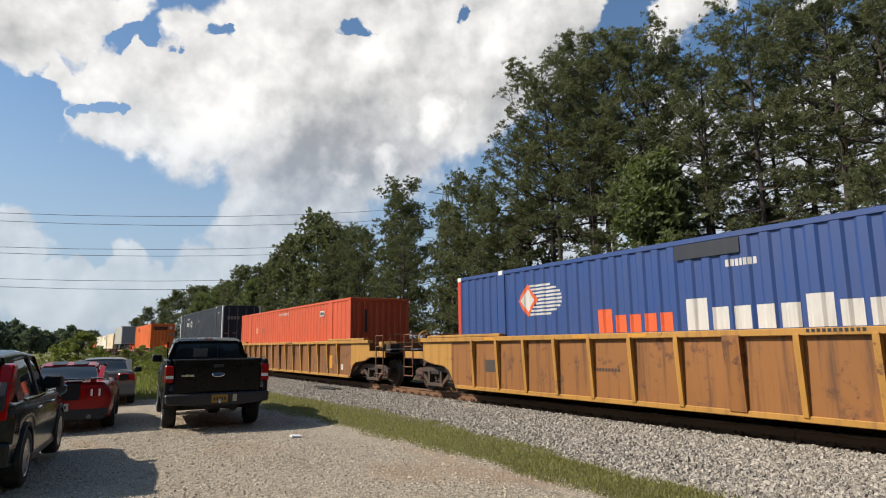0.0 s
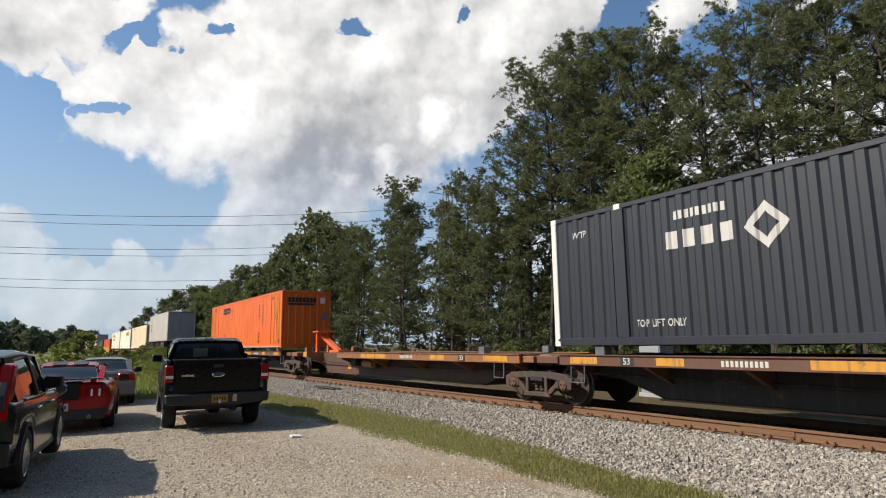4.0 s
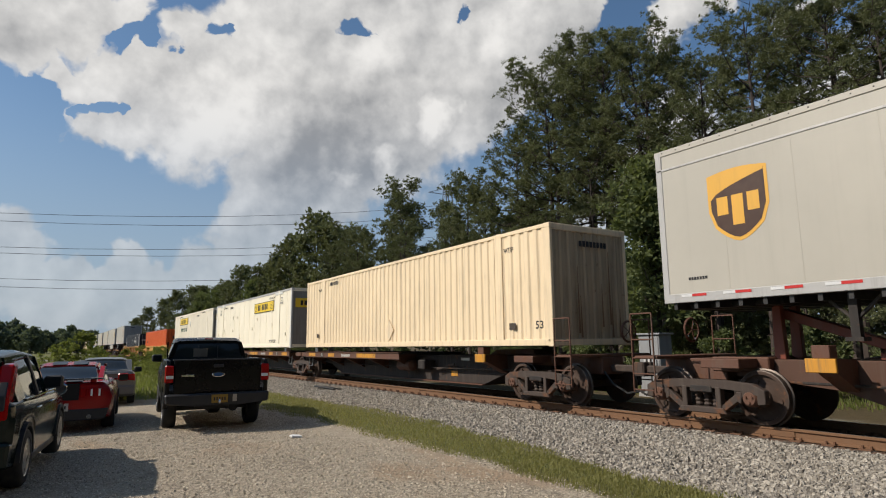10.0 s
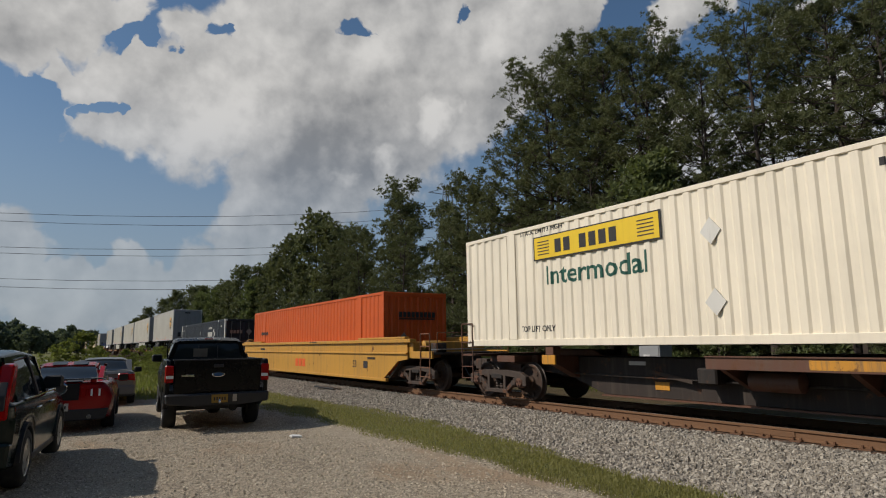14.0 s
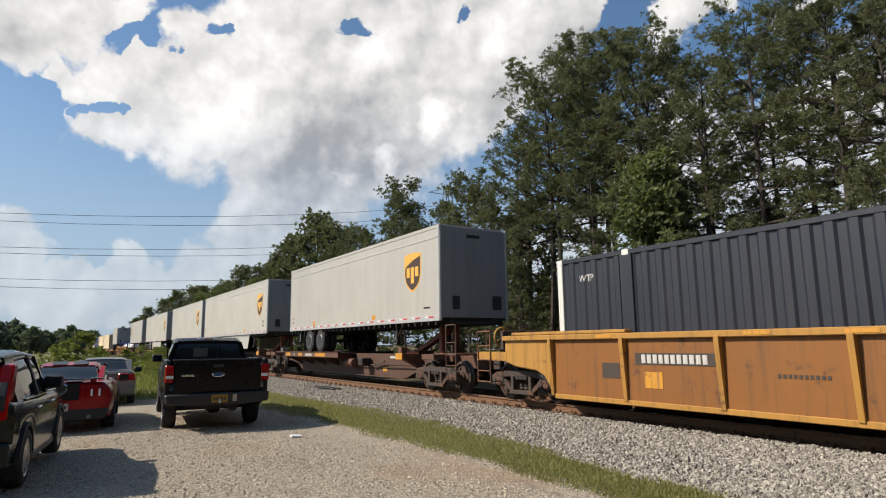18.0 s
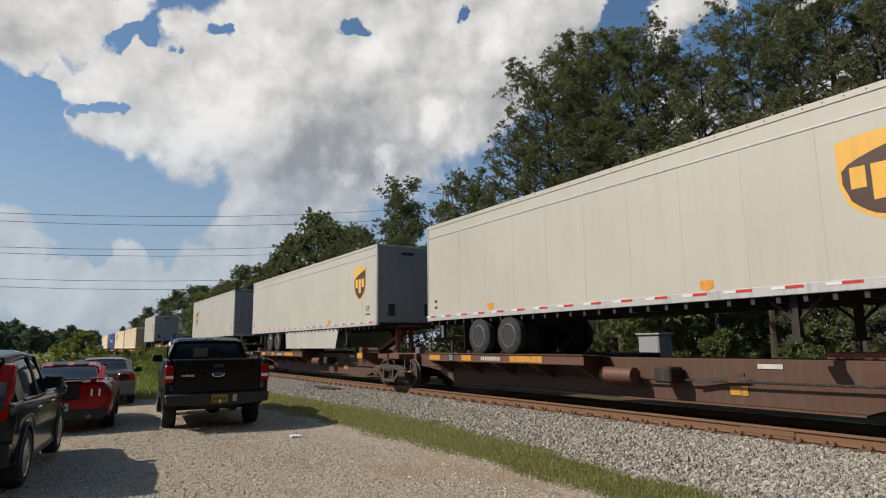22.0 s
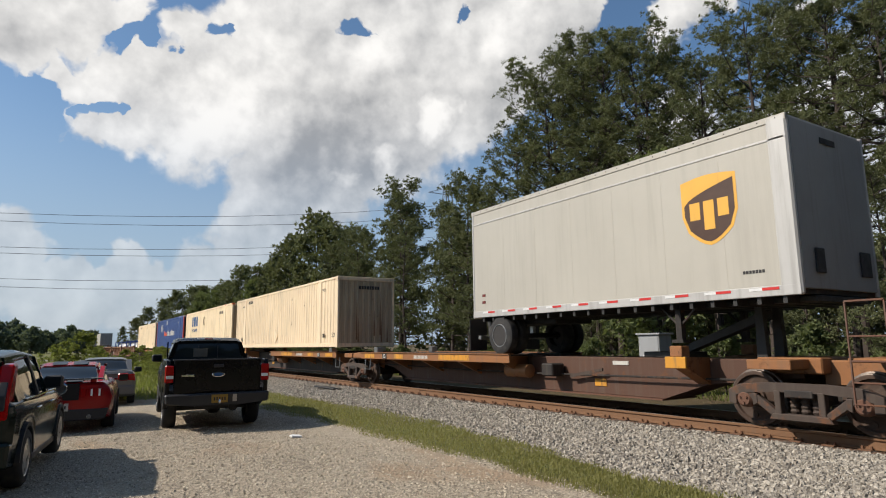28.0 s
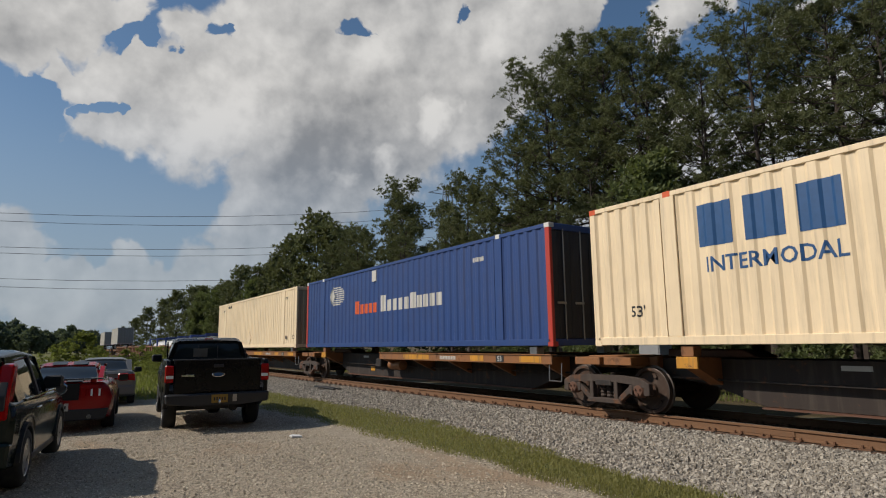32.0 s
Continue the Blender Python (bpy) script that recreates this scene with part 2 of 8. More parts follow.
RUBBER = tyre_rubber()
STEEL = plain("worn_steel", (0.353, 0.344, 0.336), 0.35, 0.9)
RIM = plain("wheel_alloy", (0.42, 0.42, 0.42), 0.3, 0.85)
BLACK = plain("black_iron", (0.0185, 0.0176, 0.0168), 0.6)
UNDER = paint("underframe_grime", (0.017, 0.013, 0.011), 0.75, 0.4, 0.3)
CAST = paint("cast_steel_dusty", (0.050, 0.034, 0.026), 0.78, 0.30, 0.3)
WHEELRUST = paint("wheel_rust_brown", (0.050, 0.028, 0.018), 0.8, 0.3, 0.25, scale=2.0)
CAPRUST = paint("bearing_rust", (0.115, 0.050, 0.028), 0.75, 0.3, 0.2, scale=3.0)
TREAD = plain("wheel_tread", (0.105, 0.084, 0.070), 0.45, 0.6)
SPINE = paint("spine_car_brown", (0.110, 0.047, 0.027), 0.6, 0.40, 0.35)
SPINE_OCHRE = paint("spine_car_ochre", (0.252, 0.105, 0.0353), 0.55, 0.35, 0.25)
YELLOW = paint("rail_yellow", (0.403, 0.202, 0.0378), 0.5, 0.55, 0.18, dirt_tone=(0.118, 0.0588, 0.0252))
YELLOW_CLEAN = paint("rail_yellow_fresh", (0.504, 0.26, 0.042), 0.45, 0.38, 0.10)
WELLBROWN = paint("well_side_stained", (0.205, 0.083, 0.0230), 0.6, 0.85, 0.38, dirt_tone=(0.063, 0.0302, 0.0151))
WELLOCHRE = paint("well_side_ochre", (0.250, 0.0991, 0.0218), 0.6, 0.85, 0.28, dirt_tone=(0.084, 0.0353, 0.0134))
WELLAMBER = paint("well_side_amber", (0.235, 0.088, 0.014), 0.6, 0.85, 0.22, dirt_tone=(0.134, 0.0588, 0.0185))
WELLRUST = paint("well_side_rust", (0.185, 0.0798, 0.0378), 0.65, 0.4, 0.45)
STRIPE = paint("reflector_yellow", (0.554, 0.252, 0.0252), 0.5, 0.75, 0.22, scale=1.6)
HITCH = paint("hitch_orange", (0.714, 0.109, 0.021), 0.45, 0.3, 0.05)
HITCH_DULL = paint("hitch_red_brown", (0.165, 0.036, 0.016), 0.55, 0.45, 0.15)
LETTER = paint("stencil_white", (0.52, 0.50, 0.46), 0.6, 0.4)
DARKINK = plain("stencil_dark", (0.024, 0.023, 0.024), 0.7)
FADED = plain("patch_dark", (0.055, 0.040, 0.029), 0.7)
SILL = paint("sill_brown_grime", (0.080, 0.036, 0.021), 0.7, 0.45, 0.25)
RAILRUST = paint("rail_rust", (0.165, 0.083, 0.039), 0.8, 0.25, 0.12, scale=2.0)
PLATERUST = paint("plate_rust", (0.128, 0.060, 0.029), 0.85, 0.3, 0.3, scale=4.0)
RAILTOP = plain("rail_head", (0.378, 0.319, 0.277), 0.3, 0.75)
TIE = paint("creosoted_tie", (0.0714, 0.0521, 0.0403), 0.9, 0.3)

# ---- mesh helpers ----


def part(name, bm, material, parent=None, label="", smooth=False, at=None):
    """Links a bmesh (or a mesh) as one mesh object under a thing or a part."""
    if isinstance(bm, bpy.types.Mesh):
        me = bm
    else:
        me = bpy.data.meshes.new(name)
        bmesh.ops.recalc_face_normals(bm, faces=bm.faces)
        bm.to_mesh(me)
        bm.free()
        if smooth:
            me.shade_smooth()
            me.set_sharp_from_angle(angle=radians(38))
    if material and not me.materials:
        me.materials.append(material)
    ob = new(name, me)
    if parent:
        ob.parent = parent
    if at is not None:
        ob.matrix_basis = at
    if label:
        ob["label"] = label
    return ob


def from_lists(name, verts, faces, material):
    me = bpy.data.meshes.new(name)
    me.from_pydata(verts, [], faces)
    me.update()
    if material:
        me.materials.append(material)
    return me


def box(x0, x1, y0, y1, z0, z1, bevel=0.0, bm=None):
    bm2 = bmesh.new()
    bmesh.ops.create_cube(bm2, size=1.0)
    for v in bm2.verts:
        v.co = Vector(((x0 + x1) / 2 + v.co.x * (x1 - x0), (y0 + y1) / 2 + v.co.y * (y1 - y0), (z0 + z1) / 2 + v.co.z * (z1 - z0)))
    if bevel:
        bmesh.ops.bevel(bm2, geom=bm2.edges[:], offset=bevel, segments=1, affect="EDGES")
    return bm2 if bm is None else merge(bm, bm2)


def merge(bm, other):
    me = bpy.data.meshes.new("join")
    other.to_mesh(me)
    other.free()
    bm.from_mesh(me)
    bpy.data.meshes.remove(me)
    return bm


def prism(outline, lo, hi, axis="x", bevel=0.0, bm=None):
    """A flat outline pushed from lo to hi along an axis; the outline lies in the two other axes, in their order."""
    bm2 = bmesh.new()

    def at(u, v, w):
        return {"x": (w, u, v), "y": (u, w, v), "z": (u, v, w)}[axis]
    a = [bm2.verts.new(at(u, v, lo)) for u, v in outline]
    b = [bm2.verts.new(at(u, v, hi)) for u, v in outline]
    n = len(a)
    bm2.faces.new(a)
    bm2.faces.new(b[::-1])
    for i in range(n):
        bm2.faces.new((a[i], b[i], b[(i + 1) % n], a[(i + 1) % n]))
    if bevel:
        bmesh.ops.bevel(bm2, geom=bm2.edges[:], offset=bevel, segments=1, affect="EDGES")
    return bm2 if bm is None else merge(bm, bm2)


def rod(a, b, r, seg=8, bm=None, r2=None):
    """A round bar from a to b."""
    a, b = Vector(a), Vector(b)
    bm2 = bmesh.new()
    bmesh.ops.create_cone(bm2, cap_ends=True, segments=seg, radius1=r, radius2=r if r2 is None else r2, depth=(b - a).length,
                          matrix=Matrix.Translation((a + b) / 2) @ (b - a).to_track_quat("Z", "Y").to_matrix().to_4x4())
    return bm2 if bm is None else merge(bm, bm2)


def lathe(profile, seg=24, axis="x", bm=None):
    """Turns (place along the axis, radius) pairs round an axis."""
    bm2 = bmesh.new()
    rings = []
    for a, r in profile:
        ring = []
        for i in range(seg):
            c, s = math.cos(2 * math.pi * i / seg) * r, math.sin(2 * math.pi * i / seg) * r
            ring.append(bm2.verts.new({"x": (a, c, s), "y": (c, a, s), "z": (c, s, a)}[axis]))
        rings.append(ring)
    for p, q in zip(rings, rings[1:]):
        for i in range(seg):
            bm2.faces.new((p[i], p[(i + 1) % seg], q[(i + 1) % seg], q[i]))
    bm2.faces.new(rings[0])
    bm2.faces.new(rings[-1][::-1])
    return bm2 if bm is None else merge(bm, bm2)


def pipe(points, r, seg=6, bm=None):
    bm = bm or bmesh.new()
    for a, b in zip(points, points[1:]):
        rod(a, b, r, seg, bm)
    return bm


def empty(name, at=None):
    ob = new(name)
    ob.empty_display_size = 0.3
    if at is not None:
        ob.matrix_basis = at
    return ob


def words(text, size, material, parent, x, y, z, face=-1, squeeze=1.0, name="lettering", vertical=False, folds=None):
    """Flat lettering on a side (face -1 looks to -x) or on an end (face 0 looks to -y); y, z its middle."""
    lines = "\n".join(text) if vertical else text
    cu = bpy.data.curves.new(name, "FONT")
    cu.body, cu.size, cu.align_x, cu.align_y = lines, size, "CENTER", "CENTER"
    cu.extrude, cu.resolution_u, cu.offset = 0.001, 2, size * 0.014
    tmp = new("tmp", cu)
    me = bpy.data.meshes.new_from_object(tmp.evaluated_get(bpy.context.evaluated_depsgraph_get()))
    bpy.data.objects.remove(tmp)
    bpy.data.curves.remove(cu)
    turn = Matrix(((0, 0, -1, x), (-squeeze, 0, 0, y), (0, 1, 0, z), (0, 0, 0, 1))) if face == -1 else \
        Matrix(((squeeze, 0, 0, x), (0, 0, -1, y), (0, 1, 0, z), (0, 0, 0, 1)))
    me.transform(turn)
    me.name = name
    if folds:
        # cut the letters at the folds and lay them on the sheet
        bm = bmesh.new()
        bm.from_mesh(me)
        ys = [v.co.y for v in bm.verts]
        for yf, _ in folds:
            if min(ys) < yf < max(ys):
                bmesh.ops.bisect_plane(bm, geom=bm.verts[:] + bm.edges[:] + bm.faces[:], plane_co=(0, yf, 0), plane_no=(0, 1, 0))
        for v in bm.verts:
            v.co.x = -(CW / 2 - 0.012 - inset_at(folds, v.co.y)) - 0.004 + (v.co.x - x)
        bm.to_mesh(me)
        bm.free()
    return part(name, me, material, parent)


# ---- ground, lot and track ----
TRACK_X, RAIL_Z = 10.903, 0.16


def ground_material():
    """Lot gravel, turf and ballast side by side on one sheet, with ragged borders."""
    n = Nodes("ground_cover")
    sep = n.t.nodes.new("ShaderNodeSeparateXYZ")
    n.put(n.at, sep.inputs[0])
    x, y = sep.outputs[0], sep.outputs[1]
    ragged = n.maths("MULTIPLY", n.maths("SUBTRACT", n.noise(1.1, 6, 0.65), 0.5), 1.5)
    xr = n.maths("ADD", x, ragged)
    fine = n.noise(90, 3, 0.7)

    def stones(size, dark, pale):
        a = n.t.nodes.new("ShaderNodeSeparateColor")
        n.put(n.cells(size), a.inputs[0])
        b = n.t.nodes.new("ShaderNodeSeparateColor")
        n.put(n.cells(size * 2.7), b.inputs[0])
        f = n.maths("ADD", n.maths("MULTIPLY", a.outputs[0], 0.55), n.maths("MULTIPLY", b.outputs[1], 0.45))
        return n.mix(f, dark, pale)
    lot = stones(30.0, (0.126, 0.103, 0.075), (0.545, 0.468, 0.358))
    wide = n.noise(0.30, 6, 0.62)
    lot = n.mix(n.ramp(wide, 0.40, 0.62, 0, 0.45), lot, (0.37, 0.32, 0.245))
    lot = n.mix(n.ramp(n.noise(0.38, 5, 0.6, n.stretch(1.26, 0.588, 0.84)), 0.52, 0.66, 0, 0.7), lot, (0.336, 0.239, 0.155))
    lot = n.mix(n.ramp(n.noise(0.9, 6, 0.7, n.stretch(1.34, 0.42, 0.84)), 0.54, 0.72, 0, 0.45), lot, (0.134, 0.113, 0.0924))
    bed = stones(22.0, (0.090, 0.081, 0.071), (0.370, 0.338, 0.295))
    bed = n.mix(n.ramp(n.noise(0.8, 4), 0.5, 0.75, 0, 0.3), bed, (0.168, 0.13, 0.101))
    turf = n.mix(n.noise(5.88, 4.2, 0.588), (0.080, 0.092, 0.028), (0.200, 0.195, 0.080))
    turf = n.mix(n.ramp(n.noise(1.09, 4.2, 0.504), 0.5, 0.7, 0, 0.6), turf, (0.168, 0.139, 0.0798))
    green = n.ramp(xr, 5.05, 5.35)
    past = n.ramp(n.maths("ADD", y, n.maths("ADD", ragged, n.maths("MULTIPLY", x, 0.25))), 23.9, 24.8)
    # turf added out of view, left and behind, to weaken light bounced off gravel
    unseen_turf = n.maths("MAXIMUM", n.ramp(xr, -6.5, -7.5), n.ramp(n.maths("ADD", y, ragged), -3.0, -4.2))
    col = n.mix(n.maths("MAXIMUM", n.maths("MAXIMUM", green, past), unseen_turf), lot, turf)
    near = n.ramp(y, 10.5, 4.0, 0.0, 0.62)
    rock = n.maths("MULTIPLY", n.ramp(n.maths("ADD", xr, near), 6.3, 6.6), n.ramp(xr, 15.6, 14.8))
    col = n.mix(rock, col, bed)
    # rust along the near rail; past it the train's shade is painted dark
    rust_shade = n.maths("ADD", x, n.maths("MULTIPLY", n.maths("SUBTRACT", n.noise(2.2, 5, 0.6), 0.5), 0.5))
    col = n.mix(n.maths("MULTIPLY", n.ramp(rust_shade, 9.45, 9.75), n.ramp(rust_shade, 10.5, 10.2, 0.0, 0.75)), col, (0.125, 0.062, 0.033))
    col = n.mix(n.maths("MULTIPLY", n.ramp(rust_shade, 10.2, 10.5, 0.0, 0.9), n.ramp(rust_shade, 14.9, 14.2)), col, (0.030, 0.026, 0.022))
    # pine straw under the trees across the track
    straw = n.mix(n.noise(5, 6, 0.7), (0.045, 0.032, 0.020), (0.13, 0.090, 0.052))
    col = n.mix(n.ramp(xr, 14.6, 15.6, 0.0, 0.85), col, straw)
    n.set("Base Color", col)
    n.set("Roughness", 0.95)
    n.set("Specular IOR Level", 0.15)
    lumps = n.maths("ADD", n.cells(34.0, None, "Distance"), n.maths("ADD", n.maths("MULTIPLY", n.cells(90.0, None, "Distance"), 0.5), n.maths("MULTIPLY", fine, 0.4)))
    n.bump(lumps, 0.7, 0.03)
    return n.m


GROUND = ground_material()
ROADWAY = gravel("pale_road", (0.462, 0.437, 0.403), (0.336, 0.319, 0.294), 40.0)


def height(x, y):
    """The lie of the land across the track."""
    bed = -0.04 + 0.03 * math.sin(y * 0.7 + x)
    lot = -0.055 - 0.011 * max(0.0, min(14.0, y - 9.0))
    if x < 4.9:
        h = lot + 0.012 * math.sin(x * 1.3 + y * 0.4) + 0.010 * math.sin(y * 0.9)
    elif x < 6.4:
        t = (x - 4.9) / 1.5
        h = lot * (1 - t) + 0.03 * math.sin(t * math.pi)
    elif x < 9.3:
        h = (x - 6.4) / 2.9 * -0.02
    elif x < 12.6:
        h = -0.03
    elif x < 15.0:
        h = -0.03 - (x - 12.6) / 2.4 * 0.25
    else:
        h = -0.28 + 0.05 * math.sin(x * 0.5) * math.sin(y * 0.31)
    if y > 24 and x < 9:
        h += min(1.0, (y - 24) / 12) * 0.35 * max(0.0, min(1.0, (9 - x) / 4)) * (0.6 + 0.4 * noise.noise((x * 0.25, y * 0.2, 0)))
    return h if abs(x) < 60 and abs(y) < 200 else 0.0


def ground_sheet():
    xs = [-3000, -900, -300, -120, -60, -30, -18, -10] + [v * 0.5 - 6 for v in range(0, 60)] + [26, 32, 45, 70, 120, 300, 900, 3000]
    ys = [-3000, -900, -300, -120, -60, -30, -16, -8] + [v * 0.75 - 4 for v in range(0, 72)] + [55, 62, 70, 85, 100, 130, 170, 230, 320, 500, 900, 3000]
    verts = [(x, y, height(x, y)) for y in ys for x in xs]
    n = len(xs)
    faces = []
    for j in range(len(ys) - 1):
        for i in range(n - 1):
            faces.append((j * n + i, j * n + i + 1, (j + 1) * n + i + 1, (j + 1) * n + i))
    me = from_lists("ground", verts, faces, GROUND)
    me.shade_smooth()
    return tagged(new("ground", me), "pale gravel lot and grass running to the horizon", "ground", kind="structure")


ground_sheet()


def ballast_edge(y):
    """Where the ballast meets the grass."""
    keys = ((0.0, 5.6), (4.5, 5.76), (6.0, 5.98), (8.7, 6.45), (12.8, 6.78), (17.0, 6.5), (25.0, 6.3), (90.0, 6.3))
    for (a, p), (b, q) in zip(keys, keys[1:]):
        if y <= b:
            return p + (q - p) * max(0.0, y - a) / (b - a) + 0.08 * math.sin(y * 1.9) + 0.05 * math.sin(y * 4.7)
    return 6.3


def rails():
    prof = [(-0.07, 0), (0.07, 0), (0.07, 0.012), (0.012, 0.03), (0.010, 0.12), (0.036, 0.135), (0.036, 0.168), (0.028, 0.175),
            (-0.028, 0.175), (-0.036, 0.168), (-0.036, 0.135), (-0.010, 0.12), (-0.012, 0.03), (-0.07, 0.012)]
    for side in (-1, 1):
        bm = prism([(u + TRACK_X + side * 0.7525, v + RAIL_Z - 0.175) for u, v in prof], -60, 420, "y")
        ob = part("rail", bm, RAILRUST)
        ob.data.materials.append(RAILTOP)
        for p in ob.data.polygons:
            if p.normal.z > 0.9 and p.center.z > RAIL_Z - 0.01:
                p.material_index = 1
        tagged(ob, "rusty steel rail with a bright worn head", "rail", "rails of the track")
        # joint bar on the near rail and spikes
        bm = bmesh.new()
        for k in range(30):
            y = -6 + k * 11.9
            for o in (-1, 1):
                box(TRACK_X + side * 0.7525 + o * 0.014 - 0.012, TRACK_X + side * 0.7525 + o * 0.014 + 0.012, y - 0.45, y + 0.45, RAIL_Z - 0.14, RAIL_Z - 0.05, 0, bm)
        part("joint_bar", bm, RAILRUST, ob, "bolted rusty joint bars")["kind"] = "stuff"
        verts, faces = [], []
        for k in range(170):
            x, y, b = TRACK_X + side * 0.7525, -6 + k * 0.495, len(verts)
            for dx, dy, dz in ((-.19, -.095, -.06), (.19, -.095, -.06), (.19, .095, -.06), (-.19, .095, -.06), (-.18, -.088, .012), (.18, -.088, .012), (.18, .088, .012), (-.18, .088, .012)):
                verts.append((x + dx, y + dy, RAIL_Z - 0.178 + dz))
            faces += [(b, b + 1, b + 5, b + 4), (b + 1, b + 2, b + 6, b + 5), (b + 2, b + 3, b + 7, b + 6), (b + 3, b, b + 4, b + 7), (b + 4, b + 5, b + 6, b + 7)]
        part("tie_plate_row", from_lists("tie_plate_row", verts, faces, PLATERUST), None, ob, "orange-rusted tie plates under the rail")["kind"] = "stuff"
        verts, faces = [], []
        for k in range(520):
            y = -6.06 + (k // 2) * 0.495 + (k % 2) * 0.12
            for o in (-1, 1):
                x = TRACK_X + side * 0.7525 + o * 0.085
                b = len(verts)
                for dx, dy, dz in ((-.02, -.015, -.03), (.02, -.015, -.03), (.02, .015, -.03), (-.02, .015, -.03), (-.017, -.014, .042), (.017, -.014, .042), (.017, .014, .042), (-.017, .014, .042)):
                    verts.append((x + dx, y + dy, RAIL_Z - 0.165 + dz))
                faces += [(b, b + 1, b + 5, b + 4), (b + 1, b + 2, b + 6, b + 5), (b + 2, b + 3, b + 7, b + 6), (b + 3, b, b + 4, b + 7), (b + 4, b + 5, b + 6, b + 7)]
        me = from_lists("spikes", verts, faces, PLATERUST)
        sp = part("spike_row", me, None, ob, "rusty rail spikes")
        sp["kind"] = "stuff"


rails()


def sleepers():
    rnd = random.Random(5)
    base = None
    for k in range(150):
        y = -6 + k * 0.495
        if base is None:
            ob = part("railway_tie", box(-1.3, 1.3, -0.115, 0.115, -0.14, 0.0, 0.012), TIE)
            base = ob.data
        else:
            ob = new("railway_tie", base)
        ob.matrix_basis = pose(TRACK_X + rnd.uniform(-0.04, 0.04), y, RAIL_Z - 0.177 + rnd.uniform(-0.006, 0.0), 0, 0, rnd.uniform(-0.8, 0.8))
        tagged(ob, "dark weathered wooden tie bedded in ballast", "railway tie", "ties of the track")


sleepers()


def scatter_stones(name, count, area, size, material, label, seed, keep=None):
    """Loose stones: squashed, cut boxes joined in one mesh."""
    rng = np.random.default_rng(seed)
    base = np.array([(-1, -.8, -.5), (.9, -1, -.5), (1, .8, -.6), (-.9, 1, -.5), (-.55, -.5, .6), (.6, -.45, .75), (.5, .6, .55), (-.6, .45, .7)], float)
    fc = np.array([(0, 1, 5, 4), (1, 2, 6, 5), (2, 3, 7, 6), (3, 0, 4, 7), (4, 5, 6, 7)])
    x0, x1, y0, y1, power = area
    x = rng.uniform(x0, x1, count)
    y = y0 + (y1 - y0) * rng.uniform(0, 1, count) ** power
    if keep:
        ok = np.array([keep(a, b) for a, b in zip(x, y)])
        x, y = x[ok], y[ok]
        count = len(x)
    s = rng.uniform(size[0], size[1], count)
    ang = rng.uniform(0, 6.28, count)
    sh = rng.uniform(0.6, 1.3, (count, 1, 3))
    v = (base[None] + rng.uniform(-.22, .22, (count, 8, 3))) * sh * s[:, None, None]
    tilt = rng.uniform(-.5, .5, count)
    v[:, :, 2] += v[:, :, 0] * tilt[:, None]
    c, sn = np.cos(ang)[:, None], np.sin(ang)[:, None]
    px = v[:, :, 0] * c - v[:, :, 1] * sn + x[:, None]
    py = v[:, :, 0] * sn + v[:, :, 1] * c + y[:, None]
    z = np.array([height(a, b) for a, b in zip(x, y)])
    pz = v[:, :, 2] * (0.75 if size[1] < 0.02 else 1.0) + (z + s * rng.uniform(0.0, 0.5, count))[:, None]
    verts = np.stack([px, py, pz], 2).reshape(-1, 3)
    faces = (fc[None] + (np.arange(count) * 8)[:, None, None]).reshape(-1, 4)
    me = from_lists(name, verts.tolist(), faces.tolist(), material)
    return tagged(new(name, me), label, "gravel", kind="stuff")


def stone_mat(name, a, b, c):
    n = Nodes(name)
    col = n.mix(n.island(), a, b)
    col = n.mix(n.ramp(n.noise(40, 3), 0.45, 0.8), col, c)
    n.set("Base Color", col)
    n.set("Roughness", 0.9)
    n.set("Specular IOR Level", 0.2)
    n.bump(n.noise(120, 3), 0.4, 0.004)
    return n.m


# ballast under the train: its shade is put into the stone colour
BED_SHADE = stone_mat("shaded_ballast", (0.022, 0.019, 0.017), (0.085, 0.072, 0.060), (0.050, 0.040, 0.032))
STONES = stone_mat("ballast_stones", (0.150, 0.134, 0.114), (0.490, 0.445, 0.375), (0.26, 0.225, 0.172))
PEBBLES = stone_mat("lot_pebbles", (0.25, 0.21, 0.16), (0.64, 0.555, 0.43), (0.40, 0.335, 0.25))
scatter_stones("ballast_stones", 66000, (5.5, 9.80, 1.6, 40, 1.7), (0.014, 0.032), STONES, "loose grey crushed-stone ballast beside the rails", 3,
               lambda x, y: x > ballast_edge(y))
scatter_stones("ballast_between_rails", 7000, (10.25, 14.5, 1, 40, 1.5), (0.018, 0.042), BED_SHADE, "ballast between and beyond the rails, coloured dark for the train's shade", 4)
scatter_stones("lot_pebbles", 22000, (-0.8, 5.2, 3.0, 17, 1.6), (0.006, 0.017), PEBBLES, "small loose stones on the gravel lot", 6)


